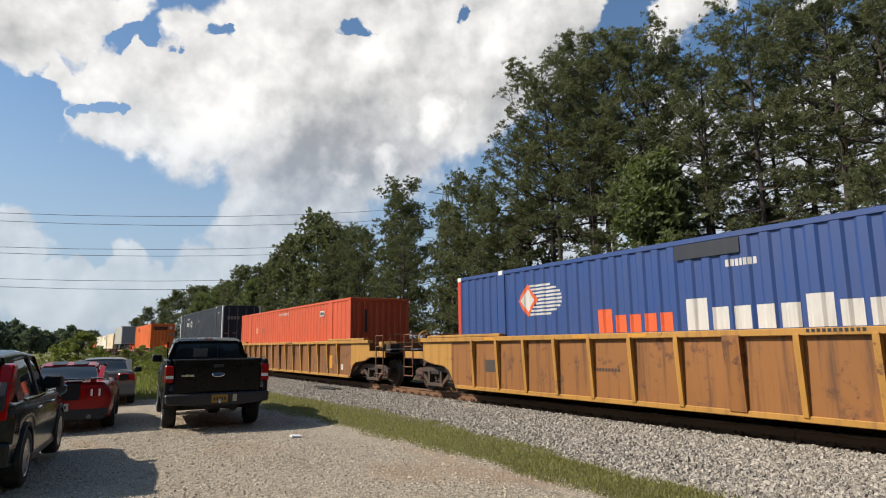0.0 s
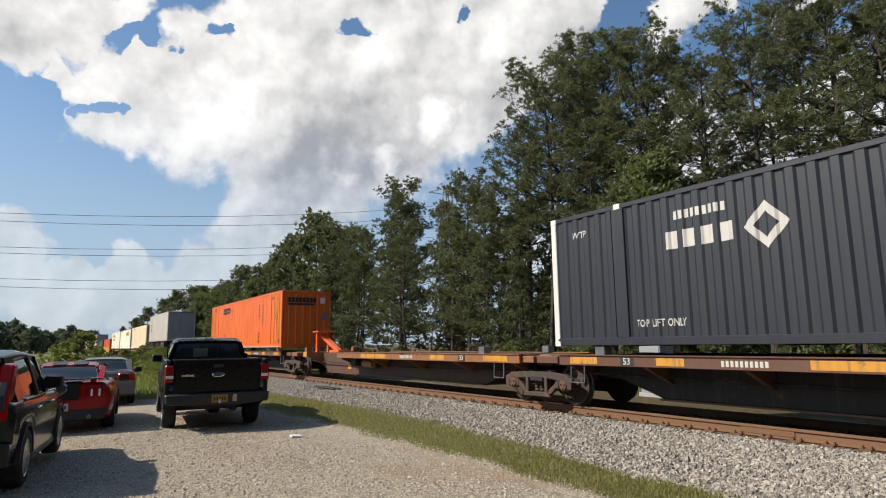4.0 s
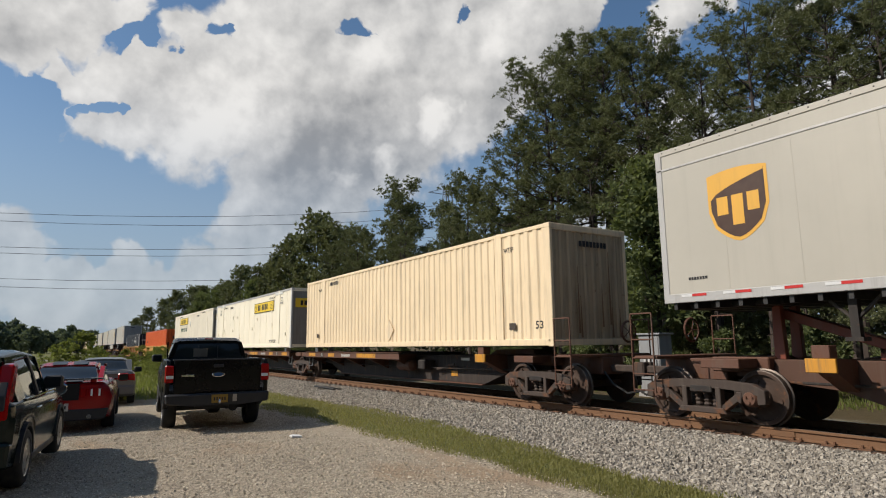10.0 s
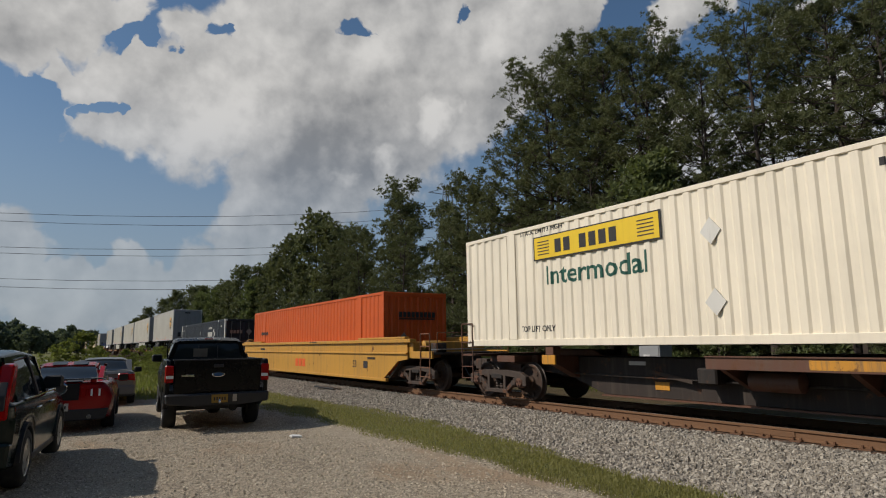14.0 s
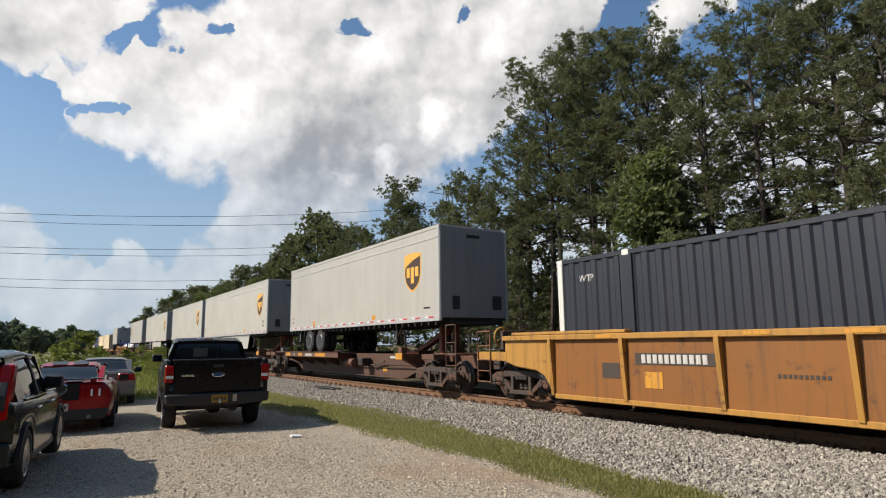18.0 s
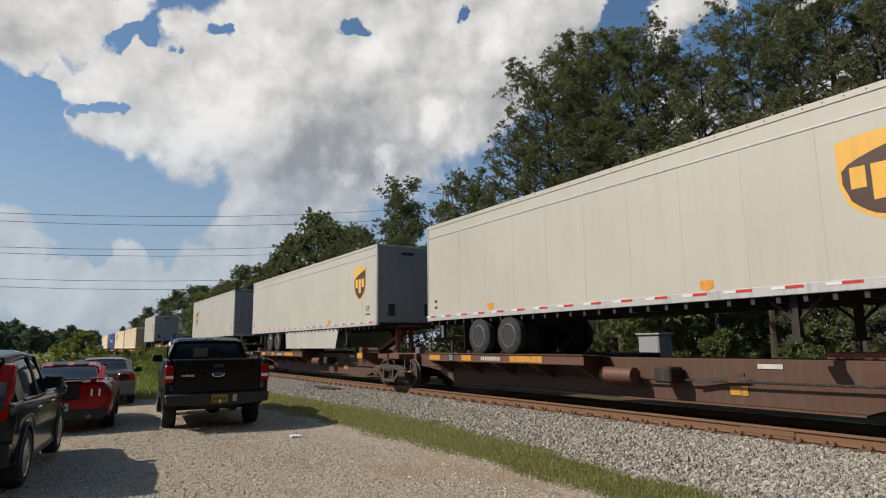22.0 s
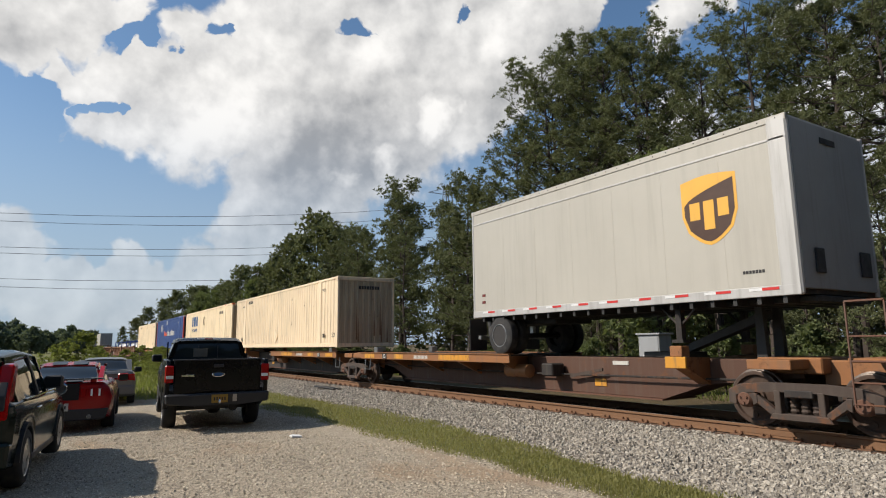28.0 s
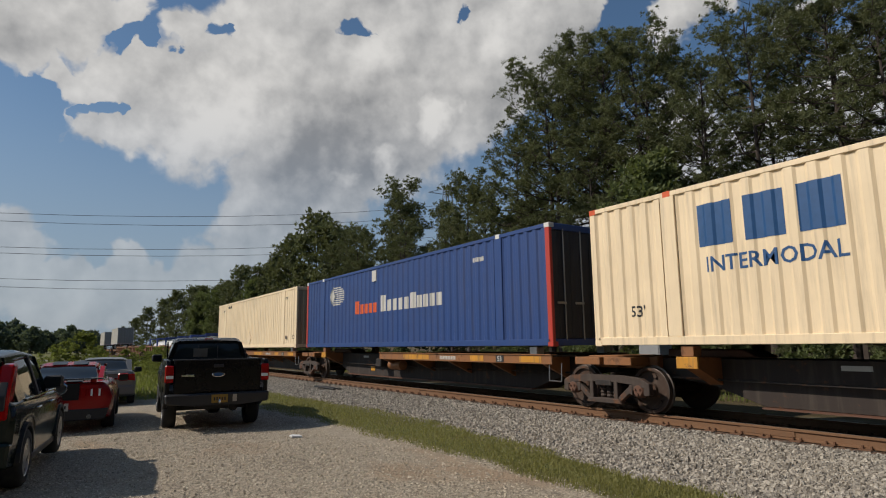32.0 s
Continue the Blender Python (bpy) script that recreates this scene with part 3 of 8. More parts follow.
def blades(name, places, hgt, wide, material, label, seed, lean=0.5):
    """Grass: one bent blade of two quads and a tip for each place."""
    rng = np.random.default_rng(seed)
    p = np.array(places, float)
    n = len(p)
    a = rng.uniform(0, 6.28, n)
    h = rng.uniform(hgt[0], hgt[1], n)
    w = rng.uniform(wide[0], wide[1], n)
    l = rng.uniform(0.1, lean, n) * h
    b = a + rng.uniform(-1, 1, n)
    dx, dy = np.cos(a) * w, np.sin(a) * w
    lx, ly = np.cos(b + 1.57) * l, np.sin(b + 1.57) * l
    v = np.zeros((n, 5, 3))
    for k, (side, f, bend) in enumerate(((-1, 0, 0), (1, 0, 0), (-0.7, 0.55, 0.35), (0.7, 0.55, 0.35), (0, 1, 1))):
        v[:, k, 0] = p[:, 0] + dx * side + lx * bend
        v[:, k, 1] = p[:, 1] + dy * side + ly * bend
        v[:, k, 2] = p[:, 2] + h * f * (1 - 0.25 * bend) - 0.01
    base = (np.arange(n) * 5)[:, None]
    quads = (base + np.array([[0, 1, 3, 2]])).tolist()
    tris = (base + np.array([[2, 3, 4]])).tolist()
    me = from_lists(name, v.reshape(-1, 3).tolist(), quads + tris, material)
    return tagged(new(name, me), label, "grass", kind="stuff")


GRASS = foliage("grass_blades", (0.125, 0.126, 0.044), (0.285, 0.268, 0.115), 0.32)
WEED = foliage("weed_leaves", (0.084, 0.108, 0.0302), (0.185, 0.206, 0.0672), 0.42)


def grass_strip():
    rnd = random.Random(8)
    pl = []
    while len(pl) < 60000:
        y = 2.5 + 38 * rnd.random() ** 1.7
        lo = 5.14 + 0.07 * math.sin(y * 1.1) + 0.06 * math.sin(y * 2.9) - (0.5 if y > 17 else 0)
        hi = ballast_edge(y)
        x = rnd.uniform(lo - 0.25, hi + 0.15)
        out = max(lo - x, x - hi, 0) * 6
        if rnd.random() < out or noise.noise((x * 0.9, y * 0.9, 3)) < -0.85 + 0.2 * rnd.random():
            continue
        pl.append((x, y, height(x, y)))
    blades("grass_strip", pl, (0.03, 0.085), (0.004, 0.008), GRASS, "strip of short green grass between lot and ballast", 9)
    pl = []
    while len(pl) < 34000:
        y = 21 + 70 * rnd.random() ** 1.4
        x = rnd.uniform(-9, 6.2 if y < 48 else 8.2)
        if y < 24.5 - 0.25 * x + rnd.uniform(-0.5, 1) and x < 5:
            continue
        pl.append((x, y, height(x, y)))
    blades("tall_grass", pl, (0.12, 0.5), (0.010, 0.022), WEED, "rank tall grass on the bank past the lot", 10)
    pl = [(rnd.uniform(17.6, 24), 2 + 60 * rnd.random() ** 1.3) for _ in range(14000)]
    blades("verge_grass", [(x, y, height(x, y)) for x, y in pl], (0.08, 0.40), (0.010, 0.020), WEED, "rough grass along the foot of the pines", 11)


grass_strip()

# ---- trees ----
BARK = paint("pine_bark", (0.0462, 0.0336, 0.0277), 0.9, 0.4, scale=3.0, bump=0.6)
PINE = foliage("pine_needles", (0.032, 0.038, 0.022), (0.165, 0.178, 0.090), 0.20)
LEAF = foliage("broad_leaves", (0.050, 0.064, 0.026), (0.150, 0.176, 0.080), 0.30)
# far leaves carry distance haze in their colour, paler and bluer
FARLEAF_HAZED = foliage("far_leaves_hazed", (0.062, 0.078, 0.058), (0.125, 0.150, 0.105), 0.3)


def tube(path, radii, seg=7):
    verts, faces = [], []
    for k, (p, r) in enumerate(zip(path, radii)):
        for i in range(seg):
            a = 2 * math.pi * i / seg
            verts.append((p[0] + math.cos(a) * r, p[1] + math.sin(a) * r, p[2]))
        if k:
            for i in range(seg):
                b = (k - 1) * seg
                faces.append((b + i, b + (i + 1) % seg, b + seg + (i + 1) % seg, b + seg + i))
    return verts, faces


def limb(verts, faces, a, b, r):
    a, b = Vector(a), Vector(b)
    w = (b - a).normalized()
    u = w.orthogonal().normalized()
    v = w.cross(u)
    n = len(verts)
    for p, q in ((a, r), (b, r * 0.3)):
        for i in range(4):
            t = math.pi / 2 * i
            verts.append(tuple(p + (u * math.cos(t) + v * math.sin(t)) * q))
    for i in range(4):
        faces.append((n + i, n + (i + 1) % 4, n + 4 + (i + 1) % 4, n + 4 + i))


def sprays(centres, sizes, count, wide, long, rng, up=0.35, flat=0.7, fill=0.55):
    """Bunches of narrow leaves round many centres: quads in one array. wide and long in metres where fill is over 0.6."""
    c = np.repeat(np.array(centres, float), count, axis=0)
    s = np.repeat(np.array(sizes, float), count)
    n = len(c)
    d = rng.normal(0, 1, (n, 3))
    d /= np.linalg.norm(d, axis=1)[:, None]
    off = d * (rng.uniform(0, 1, n) ** 0.5)[:, None]
    off[:, 2] *= flat
    start = c + off * (s * fill)[:, None]
    d[:, 2] = d[:, 2] * flat + up
    d += rng.normal(0, 0.35, (n, 3))
    d /= np.linalg.norm(d, axis=1)[:, None]
    side = np.cross(d, rng.normal(0, 1, (n, 3)))
    side /= np.linalg.norm(side, axis=1)[:, None] + 1e-6
    unit = s if fill <= 0.6 else np.ones(n)
    tip = start + d * (unit * long * rng.uniform(0.6, 1.25, n))[:, None]
    w = (unit * wide * rng.uniform(0.6, 1.3, n))[:, None]
    v = np.stack([start - side * w, start + side * w, tip + side * w * 0.35, tip - side * w * 0.35], 1).reshape(-1, 3)
    return v, np.arange(n * 4).reshape(-1, 4)


def needle_tufts(cent, sizes, count, rng, wide, up=0.75):
    """Round tufts: needles that point outwards from each centre, as one array of quads."""
    c = np.repeat(np.array(cent, float), count, axis=0)
    s = np.repeat(np.array(sizes, float), count)
    n = len(c)
    d = rng.normal(0, 1, (n, 3))
    d /= np.linalg.norm(d, axis=1)[:, None]
    d[:, 2] += up
    d /= np.linalg.norm(d, axis=1)[:, None]
    side = np.cross(d, rng.normal(0, 1, (n, 3)))
    side /= np.linalg.norm(side, axis=1)[:, None] + 1e-6
    a = c + d * (s * rng.uniform(0.05, 0.45, n))[:, None]
    b = c + d * (s * rng.uniform(0.80, 1.15, n))[:, None]
    w = (wide * rng.uniform(0.7, 1.3, n))[:, None]
    v = np.stack([a - side * w, a + side * w, b], 1).reshape(-1, 3)
    return v, np.arange(n * 3).reshape(-1, 3)


def pine_meshes(h, bare, spread, seed, limbs=36, twigs=6, tufts=7, needles=20, size=(0.13, 0.24), wide=0.018, puff=0.18, full=0.0):
    """A pine: bowed bole, crooked limbs that rise towards a rounded top, twigs with puffs of needle tufts at their ends.
    full: how far the lowest limbs keep their length (a dense young tree) or thin out (a tall one)."""
    rnd, rng = random.Random(seed), np.random.default_rng(seed)
    bend = [rnd.uniform(-0.35, 0.35) for _ in range(2)]
    spine = lambda f: (bend[0] * math.sin(f * 2.4), bend[1] * math.sin(f * 3.1), h * 0.97 * f)
    verts, faces = tube([spine(k / 9) for k in range(10)], [0.165 * h / 15 * (1 - 0.86 * k / 9) * (1.35 if k == 0 else 1) for k in range(10)])
    cent, sizes = [], []

    def foliage_at(c, r, n):
        for _ in range(n):
            cent.append((c.x + rnd.gauss(0, r), c.y + rnd.gauss(0, r), c.z + rnd.gauss(0.12, r * 0.75)))
            sizes.append(rnd.uniform(*size))
    for k in range(limbs):
        g = ((k + rnd.random()) / limbs) ** 0.85
        f = bare + (0.975 - bare) * g
        oval = math.sqrt(max(0.05, 1 - ((g - 0.42) / 0.66) ** 2)) if not full else max(0.12, 1 - g ** 1.5) * full + (1 - full) * math.sqrt(max(0.05, 1 - ((g - 0.4) / 0.66) ** 2))
        reach = spread * h * oval * rnd.choice((0.6, 0.8, 0.95, 1.0, 1.05, 1.15))
        a = k * 2.4 + rnd.uniform(-0.6, 0.6)
        out = Vector((math.cos(a), math.sin(a), 0))
        across = Vector((-out.y, out.x, 0))
        o = Vector(spine(f))
        rise = rnd.uniform(-0.20, 0.22) + 1.0 * g ** 2
        mid = o + out * reach * 0.5 + Vector((0, 0, reach * (rise * 0.5 - 0.06))) + across * rnd.gauss(0, 0.07) * reach
        e = o + out * reach + Vector((0, 0, reach * (rise + 0.10))) + across * rnd.gauss(0, 0.12) * reach
        limb(verts, faces, o, mid, 0.055 * h / 15 * (1.45 - g))
        limb(verts, faces, mid, e, 0.030 * h / 15 * (1.45 - g))
        for j in range(twigs):
            t = 1.0 if j == 0 else rnd.uniform(0.25, 0.95) ** 0.7
            root = mid.lerp(e, (t - 0.5) * 2) if t > 0.5 else o.lerp(mid, t * 2)
            if j == 0:
                tip = root
            else:
                swing = across * rnd.choice((-1, 1)) * rnd.uniform(0.3, 1.0) + out * rnd.uniform(0.1, 0.6) + Vector((0, 0, rnd.uniform(0.0, 0.75)))
                tip = root + swing * rnd.uniform(0.30, 0.62) * max(0.7, reach * 0.5)
                limb(verts, faces, root, tip, 0.014 * h / 15)
            foliage_at(tip, puff * rnd.uniform(0.7, 1.25), tufts)
    foliage_at(Vector(spine(1.0)), puff * 1.2, tufts * 2)
    # dead snags on the bare bole
    for k in range(int(26 * bare + 3)):
        o = Vector(spine(bare * rnd.uniform(0.25, 1.1)))
        a = rnd.uniform(0, 6.283)
        mid = o + Vector((math.cos(a), math.sin(a), rnd.uniform(-.25, .25))) * rnd.uniform(0.4, 1.3)
        limb(verts, faces, o, mid, 0.018)
        limb(verts, faces, mid, mid + Vector((math.cos(a + 0.6), math.sin(a + 0.6), rnd.uniform(-.5, .3))) * rnd.uniform(0.2, 0.9), 0.010)
    v, f = needle_tufts(cent, sizes, needles, rng, wide)
    return from_lists("trunk", verts, faces, BARK), from_lists("crown", v.tolist(), f.tolist(), PINE)


def broad_meshes(h, wide, seed, mat, leaves=26, base=0.18, leaf=0.26):
    rnd, rng = random.Random(seed), np.random.default_rng(seed)
    verts, faces = tube([(0.06 * math.sin(k), 0.05 * math.cos(k * 1.3), h * 0.75 * k / 6) for k in range(7)], [0.11 * h / 8 * (1 - 0.85 * k / 6) for k in range(7)])
    cent, size = [], []
    for k in range(int(26 + h * 5)):
        f = base + (1 - base) * rnd.random() ** 0.8
        r = wide * h * 0.5 * math.sin(min(1.0, (f - base) / (1 - base) * 0.86 + 0.16) * math.pi) ** 0.6
        a = rnd.uniform(0, 6.283)
        q = r * rnd.uniform(0.35, 1.1)
        e = Vector((math.cos(a) * q, math.sin(a) * q, h * f))
        limb(verts, faces, (0, 0, h * max(0.1, f * 0.62)), e, 0.02 * h / 8)
        for j in range(5):
            cent.append((e.x + rnd.gauss(0, h * 0.045), e.y + rnd.gauss(0, h * 0.045), e.z + rnd.gauss(0, h * 0.035)))
            size.append(rnd.uniform(0.05, 0.085) * h)
    v, f = sprays(cent, size, leaves, leaf, max(leaf * 2.2, 0.3), rng, 0.1, 0.8)
    return from_lists("trunk", verts, faces, BARK), from_lists("crown", v.tolist(), f.tolist(), mat)


def plant(kind, meshes, label, category, group, spots):
    """Stands trees of one kind: spots of x, y, turn, scale."""
    for x, y, turn, s in spots:
        root = empty(kind, pose(x, y, height(x, y) - 0.05, 0, 0, turn))
        root.scale = (s, s, s)
        part("trunk", meshes[0], None, root)
        part("crown", meshes[1], None, root)
        tagged(root, label, category, group)


def wood():
    rnd = random.Random(21)
    kinds = [pine_meshes(16, 0.38, 0.150, 31, 40), pine_meshes(16, 0.48, 0.150, 32, 34), pine_meshes(16, 0.34, 0.145, 33, 40), pine_meshes(16, 0.44, 0.160, 34, 36)]
    low = [pine_meshes(11, 0.14, 0.20, 41, 46, 6, 7, 12, wide=0.027, full=0.5), pine_meshes(11, 0.18, 0.19, 42, 44, 6, 7, 12, wide=0.027, full=0.3)]
    thin = [pine_meshes(11, 0.06, 0.22, 43, 44, 4, 6, 7, (0.26, 0.46), 0.105, 0.34, 0.6), pine_meshes(11, 0.10, 0.21, 44, 44, 4, 6, 7, (0.26, 0.46), 0.105, 0.34, 0.4)]
    back = [pine_meshes(11, 0.04, 0.23, 45, 34, 3, 4, 6, (0.40, 0.70), 0.13, 0.42, 0.6), pine_meshes(11, 0.06, 0.22, 46, 34, 3, 4, 6, (0.40, 0.70), 0.13, 0.42, 0.4)]
    # the skyline, tree by tree: x, y, height
    tall = ((25, 27.3, 19.4), (25.4, 29.6, 16.2), (26, 24.6, 19.3), (26, 23.4, 18.9), (25, 20.4, 17.6), (25.4, 19.2, 17.2), (26, 16.9, 16.1), (25, 13.9, 16.4), (27, 12.8, 16.4),
            (24, 10.5, 14.6), (26.5, 11.2, 16.2), (24, 8.6, 14.6), (25.5, 7.0, 16.0), (23.4, 5.2, 14.2), (26, 3.4, 15.5), (24.5, 0.6, 15), (27.5, 18.6, 16.2), (28, 26.0, 17.4),
            (28.5, 15.0, 15.6), (31, 10.0, 16.0), (29.5, 5.5, 15.0), (26.5, -3.0, 15.6), (24, -7.5, 15.0), (23.6, 15.4, 12.2), (23.4, 22.0, 12.6), (24.6, 26.0, 17.4), (25.4, 22.2, 18.2), (24.6, 29.4, 14.6))
    for i, (x, y, h) in enumerate(tall):
        plant("pine_tree", kinds[(i * 3 + i // 4) % 4], "tall pine with a bare lower trunk and ragged crown", "pine tree", "pines beside the track", [(x, y, rnd.uniform(0, 360), h / 15.9)])
    mid = ((24.4, 33.0, 12.6), (25.0, 35.6, 13.7), (26.0, 39.6, 13.0), (27.0, 49.5, 16.6), (25.6, 47.2, 14.6), (24.0, 43.0, 11.6), (26.0, 56.0, 13.6), (26.0, 60.2, 14.2), (26.0, 68.4, 16.9),
           (26.4, 64.6, 15.2), (25.0, 74.5, 15.2), (24.0, 53.0, 12.0), (24.6, 80.0, 13.6), (25.0, 88.0, 12.8), (25.0, 98.5, 14.0), (24.5, 106.0, 12.4), (24.0, 124.0, 13.0), (24.5, 135.0, 14.0),
           (25.0, 162.0, 15.2), (25.0, 180.0, 14.4), (24.0, 205.0, 13.2), (24.0, 240.0, 11.6), (24.0, 285.0, 10.0), (21.6, 8.4, 7.4), (22.2, 4.8, 8.6), (22.2, 21.4, 6.2), (22.4, 27.0, 6.6),
           (23.0, 31.0, 8.6), (28.0, 42.5, 12.0), (29.0, 36.0, 11.4), (22.6, 11.4, 6.0))
    for i, (x, y, h) in enumerate(mid):
        plant("pine_tree", (low if y < 62 else thin)[i % 2], "dense pine with branches near the ground", "pine tree", "pines beside the track", [(x, y, rnd.uniform(0, 360), h / 11.0)])
    spots = []
    for k in range(15):
        y = 34 + k * 10 + rnd.uniform(-2, 2)
        spots.append((rnd.uniform(29, 34), y, rnd.uniform(0, 360), rnd.uniform(10, 12.5) / 11))
    plant("pine_tree", back[0], "dense pine in the wood behind the first row", "pine tree", "pines beside the track", spots)
    spots = [(rnd.uniform(30, 42), -8 + k * 1.75 + rnd.uniform(-1, 1), rnd.uniform(0, 360), rnd.uniform(4.6, 8.2) / 11) for k in range(36)]
    plant("pine_tree", back[1], "young dense pine in the wood behind the tall ones", "pine tree", "pines beside the track", spots)
    spots = [(rnd.uniform(25.5, 30), -3 + k * 1.9 + rnd.uniform(-0.8, 0.8), rnd.uniform(0, 360), rnd.uniform(4.0, 6.6) / 11) for k in range(18)]
    plant("pine_tree", thin[0], "young dense pine among the tall trunks", "pine tree", "pines beside the track", spots)
    spots = []
    for k in range(26):
        x = rnd.uniform(37, 48)
        spots.append((x, x * (0.22 + k * 0.034) + rnd.uniform(-0.8, 0.8), rnd.uniform(0, 360), rnd.uniform(6.0, 8.4) / 11))
    plant("pine_tree", back[0], "dense young pine deep in the wood", "pine tree", "pines beside the track", spots)
    # undergrowth
    shrub = [broad_meshes(5, 0.85, 51, LEAF, 12, 0.18, 0.32), broad_meshes(5, 0.95, 52, LEAF, 12, 0.18, 0.32)]
    spots = [(rnd.uniform(19.5, 22.5) + 0.01 * k, 2.5 + k * 1.75 + rnd.uniform(-1, 1), rnd.uniform(0, 360), rnd.uniform(0.22, 0.48)) for k in range(36)]
    plant("shrub", shrub[0], "leafy green shrub at the edge of the pines", "shrub", "undergrowth under the pines", spots[::2])
    plant("shrub", shrub[1], "leafy green shrub at the edge of the pines", "shrub", "undergrowth under the pines", spots[1::2])
    tree = broad_meshes(10.5, 0.30, 53, LEAF, 44, 0.14, 0.10)
    plant("broadleaf_tree", tree, "slim broadleaf tree with lighter green leaves among pines", "tree", "broadleaf trees",
          [(22.5, 17.6, 20, 0.95), (24, 112, 60, 1.15), (23, 121, 160, 1.1), (24, 88, 10, 1.05)])
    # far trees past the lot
    far = [broad_meshes(9, 1.0, 61, FARLEAF_HAZED, 6, 0.05, 0.52), broad_meshes(9, 0.85, 62, FARLEAF_HAZED, 6, 0.05, 0.52)]
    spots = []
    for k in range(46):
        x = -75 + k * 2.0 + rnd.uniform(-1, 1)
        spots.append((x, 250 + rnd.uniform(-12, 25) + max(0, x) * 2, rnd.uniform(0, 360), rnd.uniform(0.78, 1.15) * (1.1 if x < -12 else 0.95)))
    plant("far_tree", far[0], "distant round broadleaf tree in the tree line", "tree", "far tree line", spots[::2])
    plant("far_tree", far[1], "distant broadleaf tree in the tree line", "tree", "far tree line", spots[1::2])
    # added ring of trees out of view, which holds back low sky light
    spots = []
    for k in range(30):
        a = radians(115 + k * 4.6)
        d = rnd.uniform(24, 32)
        spots.append((math.sin(a) * d, math.cos(a) * d, rnd.uniform(0, 360), rnd.uniform(1.5, 1.95)))
    plant("sky_block_tree", far[0], "unseen broadleaf tree added behind the camera to block low sky light", "tree", "wood behind the lot", spots[::2])
    plant("sky_block_tree", far[1], "unseen broadleaf tree added behind the camera to block low sky light", "tree", "wood behind the lot", spots[1::2])
    bush = [broad_meshes(2.6, 1.1, 71, WEED, 15, 0.05, 0.3), broad_meshes(2.0, 1.3, 72, WEED, 15, 0.02, 0.3)]
    plant("bush", bush[0], "bright green bush on the grassy bank", "bush", "bushes past the lot",
          [(1.4, 40, 0, 0.95), (0.2, 42, 90, 0.7), (2.4, 43, 200, 0.65), (8.0, 62, 30, 0.6), (4.5, 50, 120, 0.55)])
    plant("bush", bush[1], "low green weedy bush on the bank", "bush", "bushes past the lot",
          [(4.6, 33, 0, 0.45), (5.0, 36, 70, 0.6), (5.6, 41, 150, 0.6), (3.4, 36, 240, 0.4), (6.2, 47, 40, 0.7), (5.2, 43, 300, 0.6), (7.3, 53, 100, 0.8), (5.2, 30, 20, 0.35), (5.0, 29, 200, 0.3), (7.8, 70, 20, 0.9), (2.0, 47, 80, 0.6), (-1.5, 46, 60, 0.6)])


wood()


def cable(pts, r):
    bm = bmesh.new()
    rings = [[bm.verts.new((x, y + math.cos(a * 1.257) * r, z + math.sin(a * 1.257) * r)) for a in range(5)] for x, y, z in pts]
    for p, q in zip(rings, rings[1:]):
        for i in range(5):
            bm.faces.new((p[i], p[(i + 1) % 5], q[(i + 1) % 5], q[i]))
    return bm


def power_line():
    """Three pairs of wires that climb to a lattice tower behind the pines."""
    ends = ((-8.1, 21.7, 53.4, 27.3), (-8.0, 20.5, 41.3, 24.3), (-7.7, 16.6, 34.8, 19.5), (-7.6, 15.7, 33.8, 18.1), (-7.3, 11.9, 24.9, 13.2), (-7.2, 10.7, 23.0, 11.6))
    steelgrey = plain("galvanised_grey", (0.134, 0.139, 0.143), 0.5, 0.3)
    for x0, z0, x1, z1 in ends:
        s = (z1 - z0) / (x1 - x0)
        pts = []
        for k in range(13):
            x = -70 + k * 12
            pts.append((x, 110, z0 + s * (x - x0) + 0.0009 * (x - 10) ** 2 - 0.28))
        tagged(part("power_cable", cable(pts, 0.035), BLACK), "thin dark overhead power cable", "power cable", "overhead cables")
    tower = empty("lattice_tower", pose(73, 112, 0))
    bm = bmesh.new()
    for sx in (-1, 1):
        for sy in (-1, 1):
            rod((sx * 3, sy * 3, -0.5), (sx * 0.6, sy * 0.6, 37), 0.10, 5, bm)
    part("leg", bm, steelgrey, tower)
    bm = bmesh.new()
    for k in range(10):
        a, b = 3 - 0.24 * k, 3 - 0.24 * (k + 1)
        for s in (-1, 1):
            rod((-a, s * a, k * 3.7), (b, s * b, k * 3.7 + 3.7), 0.05, 4, bm)
            rod((s * a, -a, k * 3.7), (s * b, b, k * 3.7 + 3.7), 0.05, 4, bm)
    part("bracing", bm, steelgrey, tower)
    bm = bmesh.new()
    for z in (27, 31, 35):
        rod((-5, 0, z), (5, 0, z), 0.08, 5, bm)
        rod((-5, 0, z), (0, 0, z + 1.6), 0.06, 4, bm)
        rod((5, 0, z), (0, 0, z + 1.6), 0.06, 4, bm)
    part("crossarm", bm, steelgrey, tower)
    tagged(tower, "steel lattice power tower rising behind the pines", "power tower")


power_line()


